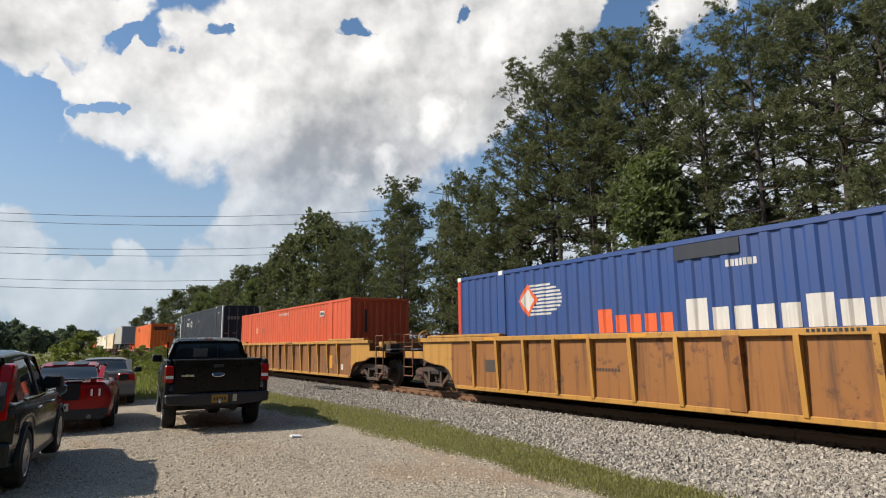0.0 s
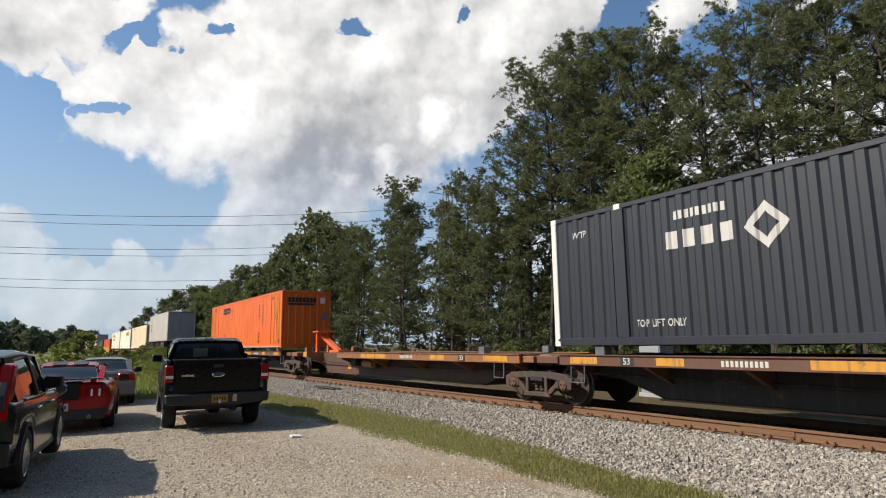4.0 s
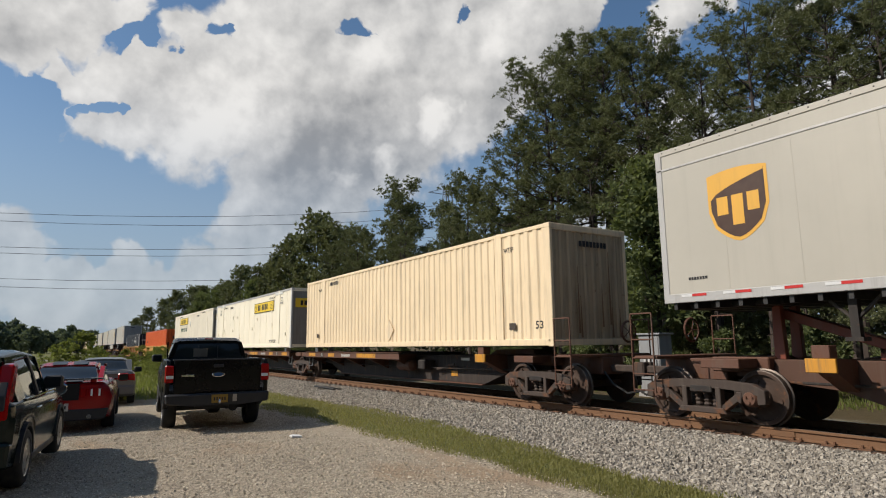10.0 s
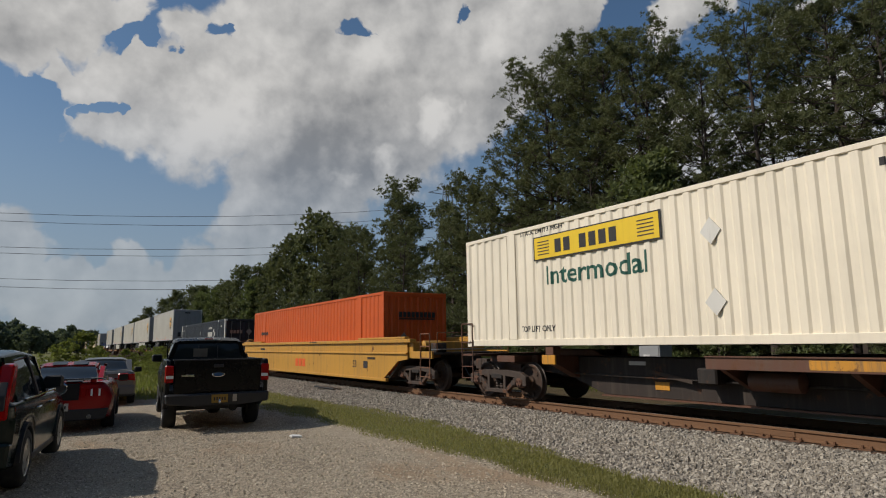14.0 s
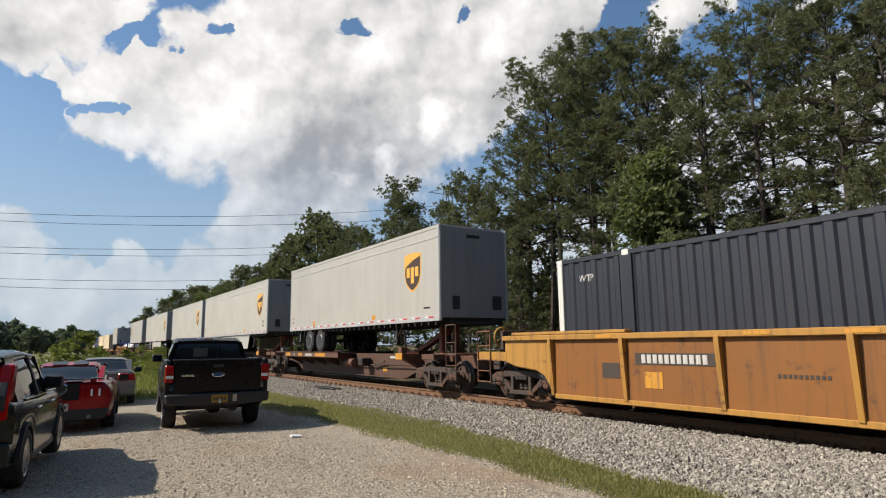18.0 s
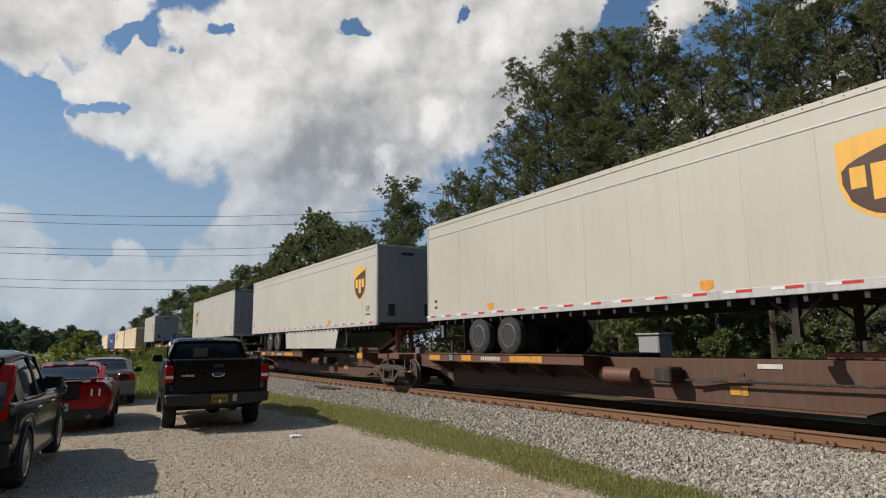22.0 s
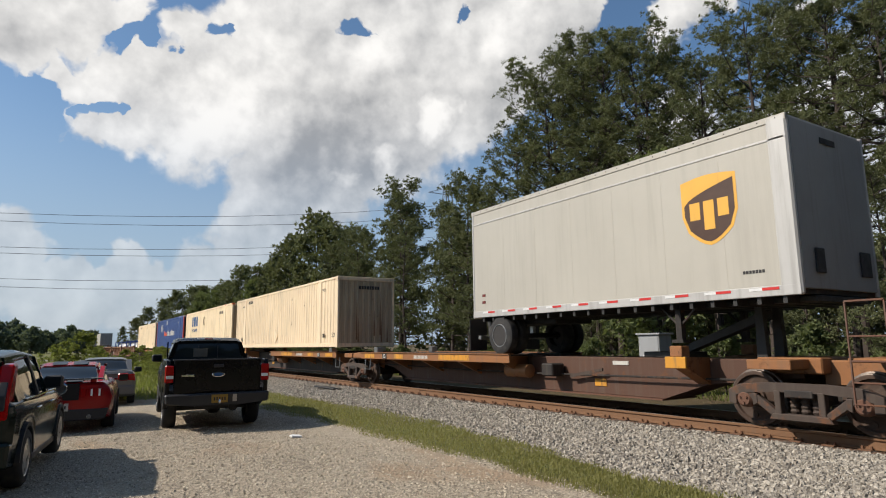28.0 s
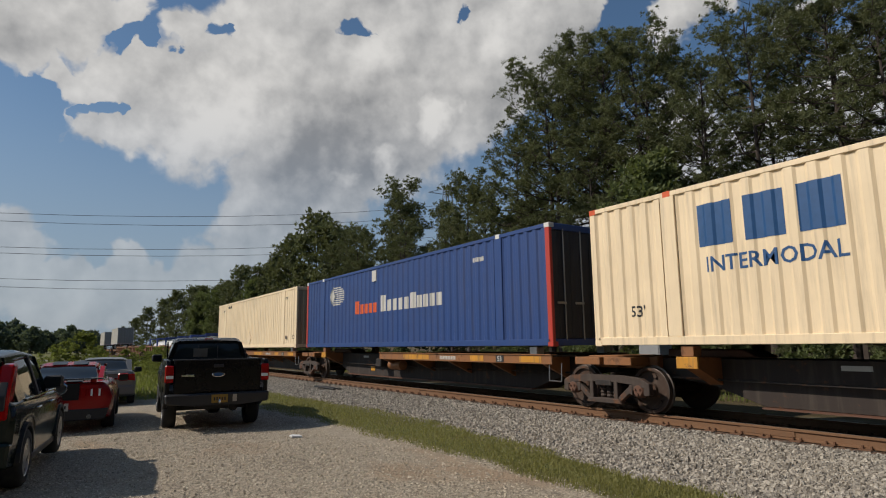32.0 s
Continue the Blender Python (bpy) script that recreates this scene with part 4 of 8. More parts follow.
def cabinet():
    """The grey lineside equipment cabinet past the track."""
    root = empty("equipment_cabinet", pose(17.8, 14.12, height(17.8, 14.1)))
    root.scale = (1.1, 1.1, 1.05)
    grey = paint("cabinet_grey", (0.277, 0.286, 0.294), 0.5, 0.2)
    part("body", box(-0.30, 0.30, -0.40, 0.40, 0.12, 2.0, 0.015), grey, root)
    part("lid", box(-0.36, 0.36, -0.46, 0.46, 2.0, 2.06, 0.01), grey, root)
    part("plinth", box(-0.36, 0.36, -0.46, 0.46, -0.1, 0.12, 0.01), plain("concrete", (0.336, 0.328, 0.311), 0.9), root)
    part("door", box(-0.315, -0.298, -0.36, 0.36, 0.2, 1.92, 0.004), grey, root)
    part("notice", box(-0.322, -0.316, -0.02, 0.22, 1.02, 1.36), plain("notice_white", (0.588, 0.588, 0.571), 0.5), root, "white notice with dark marks")
    part("notice_mark", box(-0.325, -0.322, 0.06, 0.14, 1.08, 1.30), DARKINK, root)
    part("handle", rod((-0.335, -0.28, 1.0), (-0.335, -0.28, 1.2), 0.012), STEEL, root)
    tagged(root, "grey metal lineside equipment cabinet with a notice", "cabinet")


cabinet()


def litter():
    bm = bmesh.new()
    pts = [(-0.12, -0.05), (0.1, -0.08), (0.14, 0.05), (0.0, 0.09), (-0.1, 0.06)]
    prism(pts, 0.0, 0.035, "z", 0.01, bm)
    tagged(part("paper_scrap", bm, plain("paper", (0.672, 0.672, 0.655), 0.7), at=pose(3.85, 11.1, height(3.85, 11.1) + 0.01, 8, 5, 20)), "crumpled scrap of white paper on gravel", "litter")
    bm = box(-0.25, 0.25, -0.6, 0.6, 0, 0.06, 0.02)
    tagged(part("rubber_mat", bm, BLACK, at=pose(8.6, 21.3, height(8.6, 21.3) + 0.03, 3, 6, 15)), "dark slab lying on the ballast", "litter")
    # pale road far past the bank
    me = from_lists("side_road", [(-60, 88, 0.25), (1.5, 70, 0.42), (3.0, 74, 0.42), (-60, 97, 0.25)], [(0, 1, 2, 3)], ROADWAY)
    tagged(new("road", me), "pale road beyond the grassy bank", "road", kind="structure")


litter()
# ---- the train ----
MOVERS = []      # (thing, its place along the track at the start, height over the rail)
WHEELSETS = []   # (wheelset, place along the track at the start)


def train_y(y0, t):
    return y0 - 12.044 * t + 0.00655 * (t - 16.0) ** 2


def rolling(root, y0, z):
    """Notes a thing that rides with the train; y0 is its middle in the train's own measure."""
    root.matrix_basis = pose(TRACK_X, train_y(y0, 0), RAIL_Z + z)
    MOVERS.append((root, y0, z))
    return root


WHEEL_R = 0.457


def bogie_templates():
    """The meshes of a freight bogie, round its middle at rail height."""
    out = {}
    bm = bmesh.new()
    for s in (-1, 1):
        prof = [(0.685, 0.12), (0.685, WHEEL_R + 0.028), (0.71, WHEEL_R + 0.028), (0.72, WHEEL_R), (0.815, WHEEL_R - 0.008), (0.82, WHEEL_R - 0.02), (0.82, WHEEL_R - 0.075),
                (0.775, WHEEL_R - 0.09), (0.752, 0.25), (0.785, 0.16), (0.83, 0.145), (0.83, 0.09)]
        lathe([(s * a, r) for a, r in prof], 28, "x", bm)
        for k in range(3):
            a = k * 2.094
            rod((s * 0.77, math.cos(a) * 0.29, math.sin(a) * 0.29), (s * 0.79, math.cos(a) * 0.29, math.sin(a) * 0.29), 0.045, 8, bm)
    rod((-0.98, 0, 0), (0.98, 0, 0), 0.075, 10, bm)
    me = bpy.data.meshes.new("wheelset")
    bmesh.ops.recalc_face_normals(bm, faces=bm.faces)
    bm.to_mesh(me)
    me.shade_smooth()
    me.set_sharp_from_angle(angle=radians(35))
    me.materials.append(WHEELRUST)
    me.materials.append(TREAD)
    for p in me.polygons:
        r = math.hypot(p.center.y, p.center.z)
        if r > WHEEL_R - 0.05 and abs(p.center.x) > 0.6:
            p.material_index = 1
    out["wheelset"] = me
    # cast side frame: a truss with two openings, split in webs
    bm = bmesh.new()
    top = [(-1.16, 0.46), (-1.16, 0.60), (-0.95, 0.70), (-0.45, 0.74), (0.45, 0.74), (0.95, 0.70), (1.16, 0.60), (1.16, 0.46), (1.02, 0.53), (0.80, 0.58), (0.38, 0.60), (-0.38, 0.60), (-0.80, 0.58), (-1.02, 0.53)]
    prism(top, 0.0, 0.13, "x", 0.012, bm)
    for s in (-1, 1):
        prism([(s * 0.74, 0.60), (s * 0.92, 0.58), (s * 0.44, 0.22), (s * 0.30, 0.25)], 0.01, 0.12, "x", 0.012, bm)
        prism([(s * 0.28, 0.62), (s * 0.38, 0.62), (s * 0.38, 0.24), (s * 0.28, 0.24)], 0.005, 0.14, "x", 0.01, bm)
        prism([(s * 1.16, 0.50), (s * 1.02, 0.53), (s * 1.02, 0.36), (s * 1.16, 0.38)], 0.01, 0.13, "x", 0.01, bm)
        prism([(s * 0.76, 0.56), (s * 0.66, 0.56), (s * 0.66, 0.40), (s * 0.74, 0.36)], 0.01, 0.13, "x", 0.01, bm)
    prism([(-0.48, 0.17), (0.48, 0.17), (0.42, 0.27), (-0.42, 0.27)], -0.01, 0.15, "x", 0.012, bm)
    me = bpy.data.meshes.new("side_frame")
    bmesh.ops.recalc_face_normals(bm, faces=bm.faces)
    bm.to_mesh(me)
    me.materials.append(CAST)
    out["side_frame"] = me
    bm = bmesh.new()
    for k in (-0.17, 0.0, 0.17):
        lathe([(0.27 + 0.036 * i, 0.078 if i % 2 else 0.058) for i in range(8)], 10, "z", bm)
        for v in bm.verts[-80:]:
            v.co.y += k
    me = bpy.data.meshes.new("spring_nest")
    bm.to_mesh(me)
    me.materials.append(CAST)
    out["spring"] = me
    bm = prism([(-1.2, 0.52), (-0.6, 0.50), (-0.4, 0.36), (0.4, 0.36), (0.6, 0.50), (1.2, 0.52), (1.2, 0.64), (-1.2, 0.64)], -0.22, 0.22, "y", 0.015)
    me = bpy.data.meshes.new("bolster")
    bmesh.ops.recalc_face_normals(bm, faces=bm.faces)
    bm.to_mesh(me)
    me.materials.append(UNDER)
    out["bolster"] = me
    bm = lathe([(-0.10, 0.10), (-0.06, 0.135), (0.06, 0.14), (0.10, 0.11)], 14, "x")
    for k in range(3):
        a = k * 2.09 + 0.5
        rod((-0.125, math.cos(a) * 0.06, math.sin(a) * 0.06), (-0.09, math.cos(a) * 0.06, math.sin(a) * 0.06), 0.02, 6, bm)
    me = bpy.data.meshes.new("bearing")
    bmesh.ops.recalc_face_normals(bm, faces=bm.faces)
    bm.to_mesh(me)
    me.shade_smooth()
    me.set_sharp_from_angle(angle=radians(35))
    me.materials.append(CAPRUST)
    out["bearing"] = me
    bm = bmesh.new()
    for s in (-1, 1):
        box(-0.9, 0.9, s * 0.36 - 0.04, s * 0.36 + 0.04, 0.30, 0.42, 0.01, bm)
        for e in (-0.75, 0.75):
            prism([(s * 0.40, 0.25), (s * 0.47, 0.27), (s * 0.44, 0.62), (s * 0.38, 0.60)], e - 0.05, e + 0.05, "x", 0.0, bm)
    me = bpy.data.meshes.new("brake_beam")
    bmesh.ops.recalc_face_normals(bm, faces=bm.faces)
    bm.to_mesh(me)
    me.materials.append(UNDER)
    out["brake_beam"] = me
    return out


BOGIE = bogie_templates()


def add_bogie(car, y, y0):
    """A bogie under a car, y along the car."""
    b = part("bogie", BOGIE["bolster"], None, car, "dusty cast-steel freight bogie", at=pose(0, y, 0))
    for s in (-1, 1):
        part("side_frame", BOGIE["side_frame"], None, b, at=pose(s * 1.06, 0, 0, 0, 0, 180 if s < 0 else 0))
        part("spring_nest", BOGIE["spring"], None, b, at=pose(s * 0.99, 0, 0))
        w = part("wheelset", BOGIE["wheelset"], None, b, "spoke-less steel wheels with polished treads", at=pose(0, s * 0.89, WHEEL_R))
        WHEELSETS.append((w, y0 + y))
        for e in (-1, 1):
            part("bearing_cap", BOGIE["bearing"], None, b, at=pose(s * 1.10, e * 0.89, WHEEL_R, 0, 0, 0 if s < 0 else 180))
    part("brake_beam", BOGIE["brake_beam"], None, b)


def add_coupler(car, y, s):
    bm = box(-0.09, 0.09, min(y, y + s * 0.75), max(y, y + s * 0.75), 0.74, 0.90, 0.02)
    prism([(-0.16, y + s * 0.70), (0.14, y + s * 0.70), (0.17, y + s * 1.02), (0.02, y + s * 1.05), (-0.05, y + s * 0.9), (-0.17, y + s * 0.98)], 0.67, 0.97, "z", 0.015, bm)
    part("coupler", bm, CAST, car, "rusty knuckle coupler")
    part("air_hose", pipe([(-0.3, y, 0.75), (-0.32, y + s * 0.25, 0.5), (-0.25, y + s * 0.6, 0.30), (-0.1, y + s * 0.95, 0.38)], 0.025), BLACK, car)


def hand_wheel():
    bm = lathe([(-0.015, 0.25), (0.015, 0.27), (0.02, 0.23), (-0.01, 0.22)], 18, "y")
    bmesh.ops.delete(bm, geom=[f for f in bm.faces if len(f.verts) > 4], context="FACES_ONLY")
    for k in range(5):
        a = k * 1.2566
        rod((0, 0, 0), (math.cos(a) * 0.24, 0, math.sin(a) * 0.24), 0.012, 5, bm)
    return bm


def bars(car, name, mat, x, y, z, w, h, gap, count, face=-1, label="", folds=None):
    """A row of marks that cannot be read or may not be lettered: plain bars, each a piece of its own on one mesh."""
    me = None
    for k in range(count):
        c = (k - (count - 1) / 2) * (w + gap)
        if folds:
            decal([(y - c + w / 2, z - h / 2, z + h / 2, y - c - w / 2, z - h / 2, z + h / 2)], folds, CW / 2 - 0.012, mat, car, name, label if k == 0 else "")
            continue
        if me is None:
            ob = part(name, box(-0.004, 0, -w / 2, w / 2, -h / 2, h / 2) if face == -1 else box(-w / 2, w / 2, -0.004, 0, -h / 2, h / 2), mat, car, label)
            me = ob.data
        else:
            ob = part(name, me, None, car)
        ob.matrix_basis = pose(x, y - c, z) if face == -1 else pose(y + c, x, z)


def well_car(y0, half, label, wall, trim, style="post", sign=None, posts=8):
    """A double-stack well car; half is the distance of its bogies from its middle."""
    r = rolling(empty("well_car"), y0, 0.0)
    bot, top, ends = half - 1.45, half - 0.35, half + 1.45
    for s in (-1, 1):
        a, b = sorted((s * 1.44, s * 1.40))
        if style == "post":
            part("side_wall", prism([(-bot, 0.24), (bot, 0.24), (bot + 0.10, 0.42), (bot + 0.28, 0.66), (bot + 0.55, 0.78), (half - 0.15, 0.85), (half + 0.25, 0.96), (half + 0.25, 1.52), (-half - 0.25, 1.52), (-half - 0.25, 0.96), (-half + 0.15, 0.85), (-bot - 0.55, 0.78), (-bot - 0.28, 0.66), (-bot - 0.10, 0.42)], a, b), wall, r)
        else:
            part("side_wall", prism([(-bot + 0.35, 0.24), (bot - 0.35, 0.24), (bot + 0.75, 0.88), (top + 0.3, 0.95), (top + 0.3, 1.46), (-top - 0.3, 1.46), (-top - 0.3, 0.95), (-bot - 0.75, 0.88)], a, b), wall, r)
            part("side_lip", box(min(s * 1.36, s * 1.50), max(s * 1.36, s * 1.50), -top - 0.3, top + 0.3, 1.10, 1.16, 0.01), wall, r)
        a, b = sorted((s * 1.30, s * 1.53))
        part("top_chord", box(a, b, -half - 0.27, half + 0.27, 1.47, 1.585, 0.012), trim, r)
        part("bottom_chord", box(min(s * 1.36, s * 1.47), max(s * 1.36, s * 1.47), -bot + 0.05, bot - 0.05, 0.20, 0.30, 0.01), trim, r)
        if style == "post":
            n, pitch = posts, (1.055 if posts > 12 else 2.05 if posts > 8 else 2 * (bot - 0.15) / (posts - 1))
            for k in range(n):
                y = (k - (n - 1) / 2) * pitch
                wide, skin = (0.15, wall) if abs(y) < 0.3 else (0.045, trim)
                part("stake_post", prism([(s * 1.44, 0.25), (s * 1.49, 0.27), (s * 1.56, 1.40), (s * 1.56, 1.50), (s * 1.44, 1.50)], y - wide, y + wide, "y", 0.006), skin, r)
            for e in (-1, 1):
                part("end_side_plate", prism([(e * (bot + 0.12), 0.47), (e * (bot + 0.29), 0.69), (e * (bot + 0.56), 0.80), (e * (half - 0.15), 0.87), (e * (half + 0.24), 0.98), (e * (half + 0.24), 1.49), (e * (bot + 0.12), 1.49)], min(s * 1.44, s * 1.452), max(s * 1.44, s * 1.452), "x"), trim, r)
        # the raised end pieces over the wells
        for e in (-1, 1):
            ya, yb = sorted((e * (half - 0.1), e * (half - 3.6)))
            part("guide_rail", box(min(s * 1.33, s * 1.52), max(s * 1.33, s * 1.52), ya, yb, 1.59, 1.66, 0.012), trim, r)
    for e in (-1, 1):
        a, b = sorted((e * (top - 0.02), e * (top + 0.55)))
        part("end_bulkhead", box(-1.38, 1.38, a, b, 0.98, 1.50, 0.02), wall, r)
        a, b = sorted((e * (top + 0.55), e * ends))
        part("end_sill", box(-0.36, 0.36, a, b, 0.70, 1.10, 0.02), UNDER, r)
        part("end_deck", box(-1.40, 1.40, a, b, 1.10, 1.16, 0.01), UNDER, r)
        for s in (-1, 1):
            part("deck_edge", box(min(s * 1.39, s * 1.46), max(s * 1.39, s * 1.46), a, b, 0.98, 1.20, 0.008), trim, r)
        part("slope_sheet", prism([(e * bot, 0.3), (e * (top - 0.02), 1.0), (e * (top - 0.02), 1.08), (e * (bot - 0.06), 0.36)], -1.35, 1.35, "x"), UNDER, r)
        part("end_walkway", box(-1.2, 1.2, min(e * (ends - 0.45), e * ends), max(e * (ends - 0.45), e * ends), 1.24, 1.27, 0.005), STEEL, r)
        for s in (-1, 1):
            x, y1, y2 = s * 1.48, e * (ends - 0.08), e * (ends - 0.62)
            lad = pipe([(x, y1, 0.42), (x, y1, 1.72), (x, y2, 1.72), (x, y2, 0.42)], 0.017)
            for z in (0.45, 0.72, 1.0, 1.35):
                rod((x, y1, z), (x, y2, z), 0.015, 6, lad)
            part("ladder", lad, WELLRUST, r, "rusty steel end ladder")
        part("hand_rail", pipe([(-1.2, e * (ends - 0.1), 1.2), (-1.2, e * (ends - 0.1), 1.75), (1.2, e * (ends - 0.1), 1.75), (1.2, e * (ends - 0.1), 1.2)], 0.014), WELLRUST, r)
        add_coupler(r, e * ends, e)
        add_bogie(r, e * half, y0)
    part("air_tank", lathe([(-0.34, 0.02), (-0.30, 0.15), (0.30, 0.15), (0.34, 0.02)], 14, "x"), trim, r, at=pose(-0.75, -(ends - 1.15), 1.38))
    part("brake_stand", box(-0.9, -0.7, ends - 0.42, ends - 0.30, 1.16, 1.72, 0.01), CAST, r)
    part("brake_wheel", hand_wheel(), trim, r, "round hand-brake wheel", at=pose(-0.8, ends - 0.25, 1.58))
    part("valve_box", box(-1.0, -0.6, -ends + 0.5, -ends + 0.8, 1.16, 1.45, 0.02), UNDER, r)
    for k in range(6):
        y = -bot + 0.6 + (2 * bot - 1.2) * k / 5
        part("cross_bearer", box(-1.38, 1.38, y - 0.12, y + 0.12, 0.20, 0.32, 0.01), UNDER, r)
    # stencils, plates and patches
    if style == "post":
        part("plate_patch", box(-1.447, -1.441, -bot + 1.7, -bot + 2.25, 0.52, 1.02), STRIPE, r, "bright yellow painted patch")
        for k, y in enumerate((-7.2, -4.1, -2.6, 1.9, 3.4, 6.6)):
            part("reflector_strip", box(-1.536, -1.531, y - 0.22, y + 0.22, 1.50, 1.56), STRIPE, r, "amber reflector strip on the top chord")
        part("plate_patch", box(-1.447, -1.441, -bot + 0.95, -bot + 1.4, 0.72, 1.02), FADED, r, "dark primer patch")
        part("plate_patch", box(-1.447, -1.441, -bot + 0.62, -bot + 0.82, 0.48, 0.70), LETTER, r, "white notice plate")
        part("plate_patch", box(-1.447, -1.441, bot - 1.9, bot - 1.45, 0.70, 1.0), FADED, r, "dark primer patch")
        bars(r, "stencil_mark", FADED, -1.444, bot * 0.34, 0.86, 0.05, 0.06, 0.03, 10, label="faded dark stencil marks")
    else:
        bars(r, "painted_mark", HITCH, -1.446, 0.2, 0.68, 0.36, 0.34, 0.10, 3, label="faded red mark on the side")
        part("plate_patch", box(-1.447, -1.441, -bot + 1.5, -bot + 1.85, 0.60, 0.85), DARKINK, r, "black plate")
        bars(r, "stencil_mark", DARKINK, -1.444, -bot + 1.2, 0.95, 0.05, 0.08, 0.02, 9)
        bars(r, "stencil_mark", DARKINK, -1.444, bot - 2.2, 1.26, 0.06, 0.10, 0.02, 10)
        words("53", 0.36, DARKINK, r, -1.446, -bot + 2.6, 0.72)
    bars(r, "reporting_mark", DARKINK, -1.532, -1.6 if half > 8.5 else 1.0, 1.545, 0.045, 0.05, 0.03, 11, label="small dark car marks on the top chord")
    if sign == "marks":
        part("mark_panel", box(-1.447, -1.441, bot - 4.0, bot - 2.3, 0.98, 1.2), FADED, r, "dark lettering panel")
        bars(r, "reporting_mark", LETTER, -1.449, bot - 3.15, 1.09, 0.09, 0.16, 0.04, 11)
        words("53", 0.36, DARKINK, r, -1.446, -3.2, 0.95)
        part("plate_patch", box(-1.447, -1.441, bot - 2.9, bot - 2.5, 0.55, 0.85), STRIPE, r, "yellow painted patch")
    if sign == "chalk":
        bars(r, "reporting_mark", LETTER, -1.446, bot - 1.0, 0.55, 0.15, 0.22, 0.05, 4, label="white car marks")
    tagged(r, label, "railway car", "cars of the train")
    return r


# near-black copy of the sill paint, with the load's shade in its colour
SILL_SHADE = paint("sill_shade_black", (0.028, 0.019, 0.015), 0.75, 0.35, 0.2)


def spine_car(ya, yb, beam, label, paint_mat=None, hitch="up", first=True, last=False, stripe=True, off=1.45, run=8.75, loaded=False):
    """One platform of an articulated spine car between the bogies at ya < yb; beam -1 has its wheel runways at the near end."""
    y0, half = (ya + yb) / 2, (yb - ya) / 2
    m = paint_mat or SPINE
    r = rolling(empty("spine_car"), y0, 0.0)
    e = -beam      # the end with the hitch
    # fish-bellied centre sill
    out = [(-half + 0.25, 0.78), (-half + 2.0, 0.62), (-half + 3.0, 0.27), (half - 3.0, 0.27), (half - 2.0, 0.62), (half - 0.25, 0.78), (half - 0.25, 1.08), (-half + 0.25, 1.08)]
    # sills under most loads take the copy with painted shade
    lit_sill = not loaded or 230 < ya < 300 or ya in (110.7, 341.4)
    part("centre_sill", prism(out, -0.46, 0.46, "x", 0.01), SILL if lit_sill else SILL_SHADE, r, "grimy centre sill, coloured darker for shade under loads")
    part("sill_flange", box(-0.56, 0.56, -half + 3.0, half - 3.0, 0.24, 0.27), SPINE, r)
    ra, rb = sorted((beam * (half - off), beam * (half - off - run)))
    for s in (-1, 1):
        a, b = sorted((s * 1.27, s * 1.21))
        beamob = part("side_beam", prism([(a, 0.92), (b, 0.92), (b, 1.13), (a, 1.13)], ra, rb, "y", 0.006), m, r, "rusty brown side beam")
        part("beam_flange", box(min(s * 1.12, s * 1.30), max(s * 1.12, s * 1.30), ra, rb, 1.13, 1.15), m, beamob)
        part("runway", box(min(s * 0.48, s * 1.20), max(s * 0.48, s * 1.20), ra, rb, 1.09, 1.125), UNDER, r, "steel wheel runway")
        if s < 0:
            spans = ((0.04, 0.13), (0.30, 0.37), (0.62, 0.80)) if stripe else ((0.10, 0.18),)
            for f0, f1 in spans:
                yy = sorted((beam * (half - off - run * f0), beam * (half - off - run * f1)))
                part("reflector_strip", box(-1.276, -1.271, yy[0], yy[1], 0.955, 1.10), STRIPE, r, "yellow painted strip")
            bars(r, "reporting_mark", LETTER, -1.272, beam * (half - off - run * 0.50), 1.02, 0.055, 0.10, 0.03, 10, label="white stencilled car marks")
            part("number_panel", box(-1.278, -1.272, beam * (half - off - run * 0.22) - 0.16, beam * (half - off - run * 0.22) + 0.16, 0.94, 1.105), DARKINK, r, "black panel with white numerals")
            words("53", 0.19, LETTER, r, -1.282, beam * (half - off - run * 0.22), 1.02)
        for k in range(5):
            y = beam * (half - off - 0.3 - k * (run - 0.6) / 4)
            part("cross_arm", prism([(s * 0.45, 0.55), (s * 1.22, 0.90), (s * 1.22, 1.08), (s * 0.45, 1.08)], y - 0.05, y + 0.05, "y"), m, r)
        # container pedestals
        for f in (-1, 1):
            y = f * (half - 2.1)
            part("pedestal", box(min(s * 1.02, s * 1.25), max(s * 1.02, s * 1.25), y - 0.13, y + 0.13, 1.13, 1.325, 0.01), STEEL if f == beam else m, r, "container pedestal")
            if f == e:
                part("outrigger", prism([(s * 0.45, 0.60), (s * 1.26, 0.98), (s * 1.26, 1.13), (s * 0.45, 1.10)], y - 0.14, y + 0.14, "y"), m, r)
                part("outrigger_end", box(min(s * 1.24, s * 1.29), max(s * 1.24, s * 1.29), y - 0.22, y + 0.22, 0.92, 1.13, 0.008), STRIPE if stripe else m, r, "yellow outrigger end")
        part("step", pipe([(s * 1.2, beam * (half - 1.2), 0.95), (s * 1.22, beam * (half - 1.2), 0.55), (s * 1.22, beam * (half - 1.6), 0.55), (s * 1.2, beam * (half - 1.6), 0.95)], 0.015), STEEL, r, "steel stirrup step")
    # end decks over the bogies
    for f in (-1, 1):
        a, b = sorted((f * (half - 0.95), f * (half + 0.12)))
        part("end_saddle", box(-0.62, 0.62, a, b, 0.86, 1.12, 0.02), m, r)
        part("saddle_ear", box(-1.18, -0.6, a + 0.2, b - 0.15, 0.94, 1.10, 0.01), m, r)
        part("saddle_ear", box(0.6, 1.18, a + 0.2, b - 0.15, 0.94, 1.10, 0.01), m, r)
    # the trailer hitch
    hy = e * (half - 1.0)
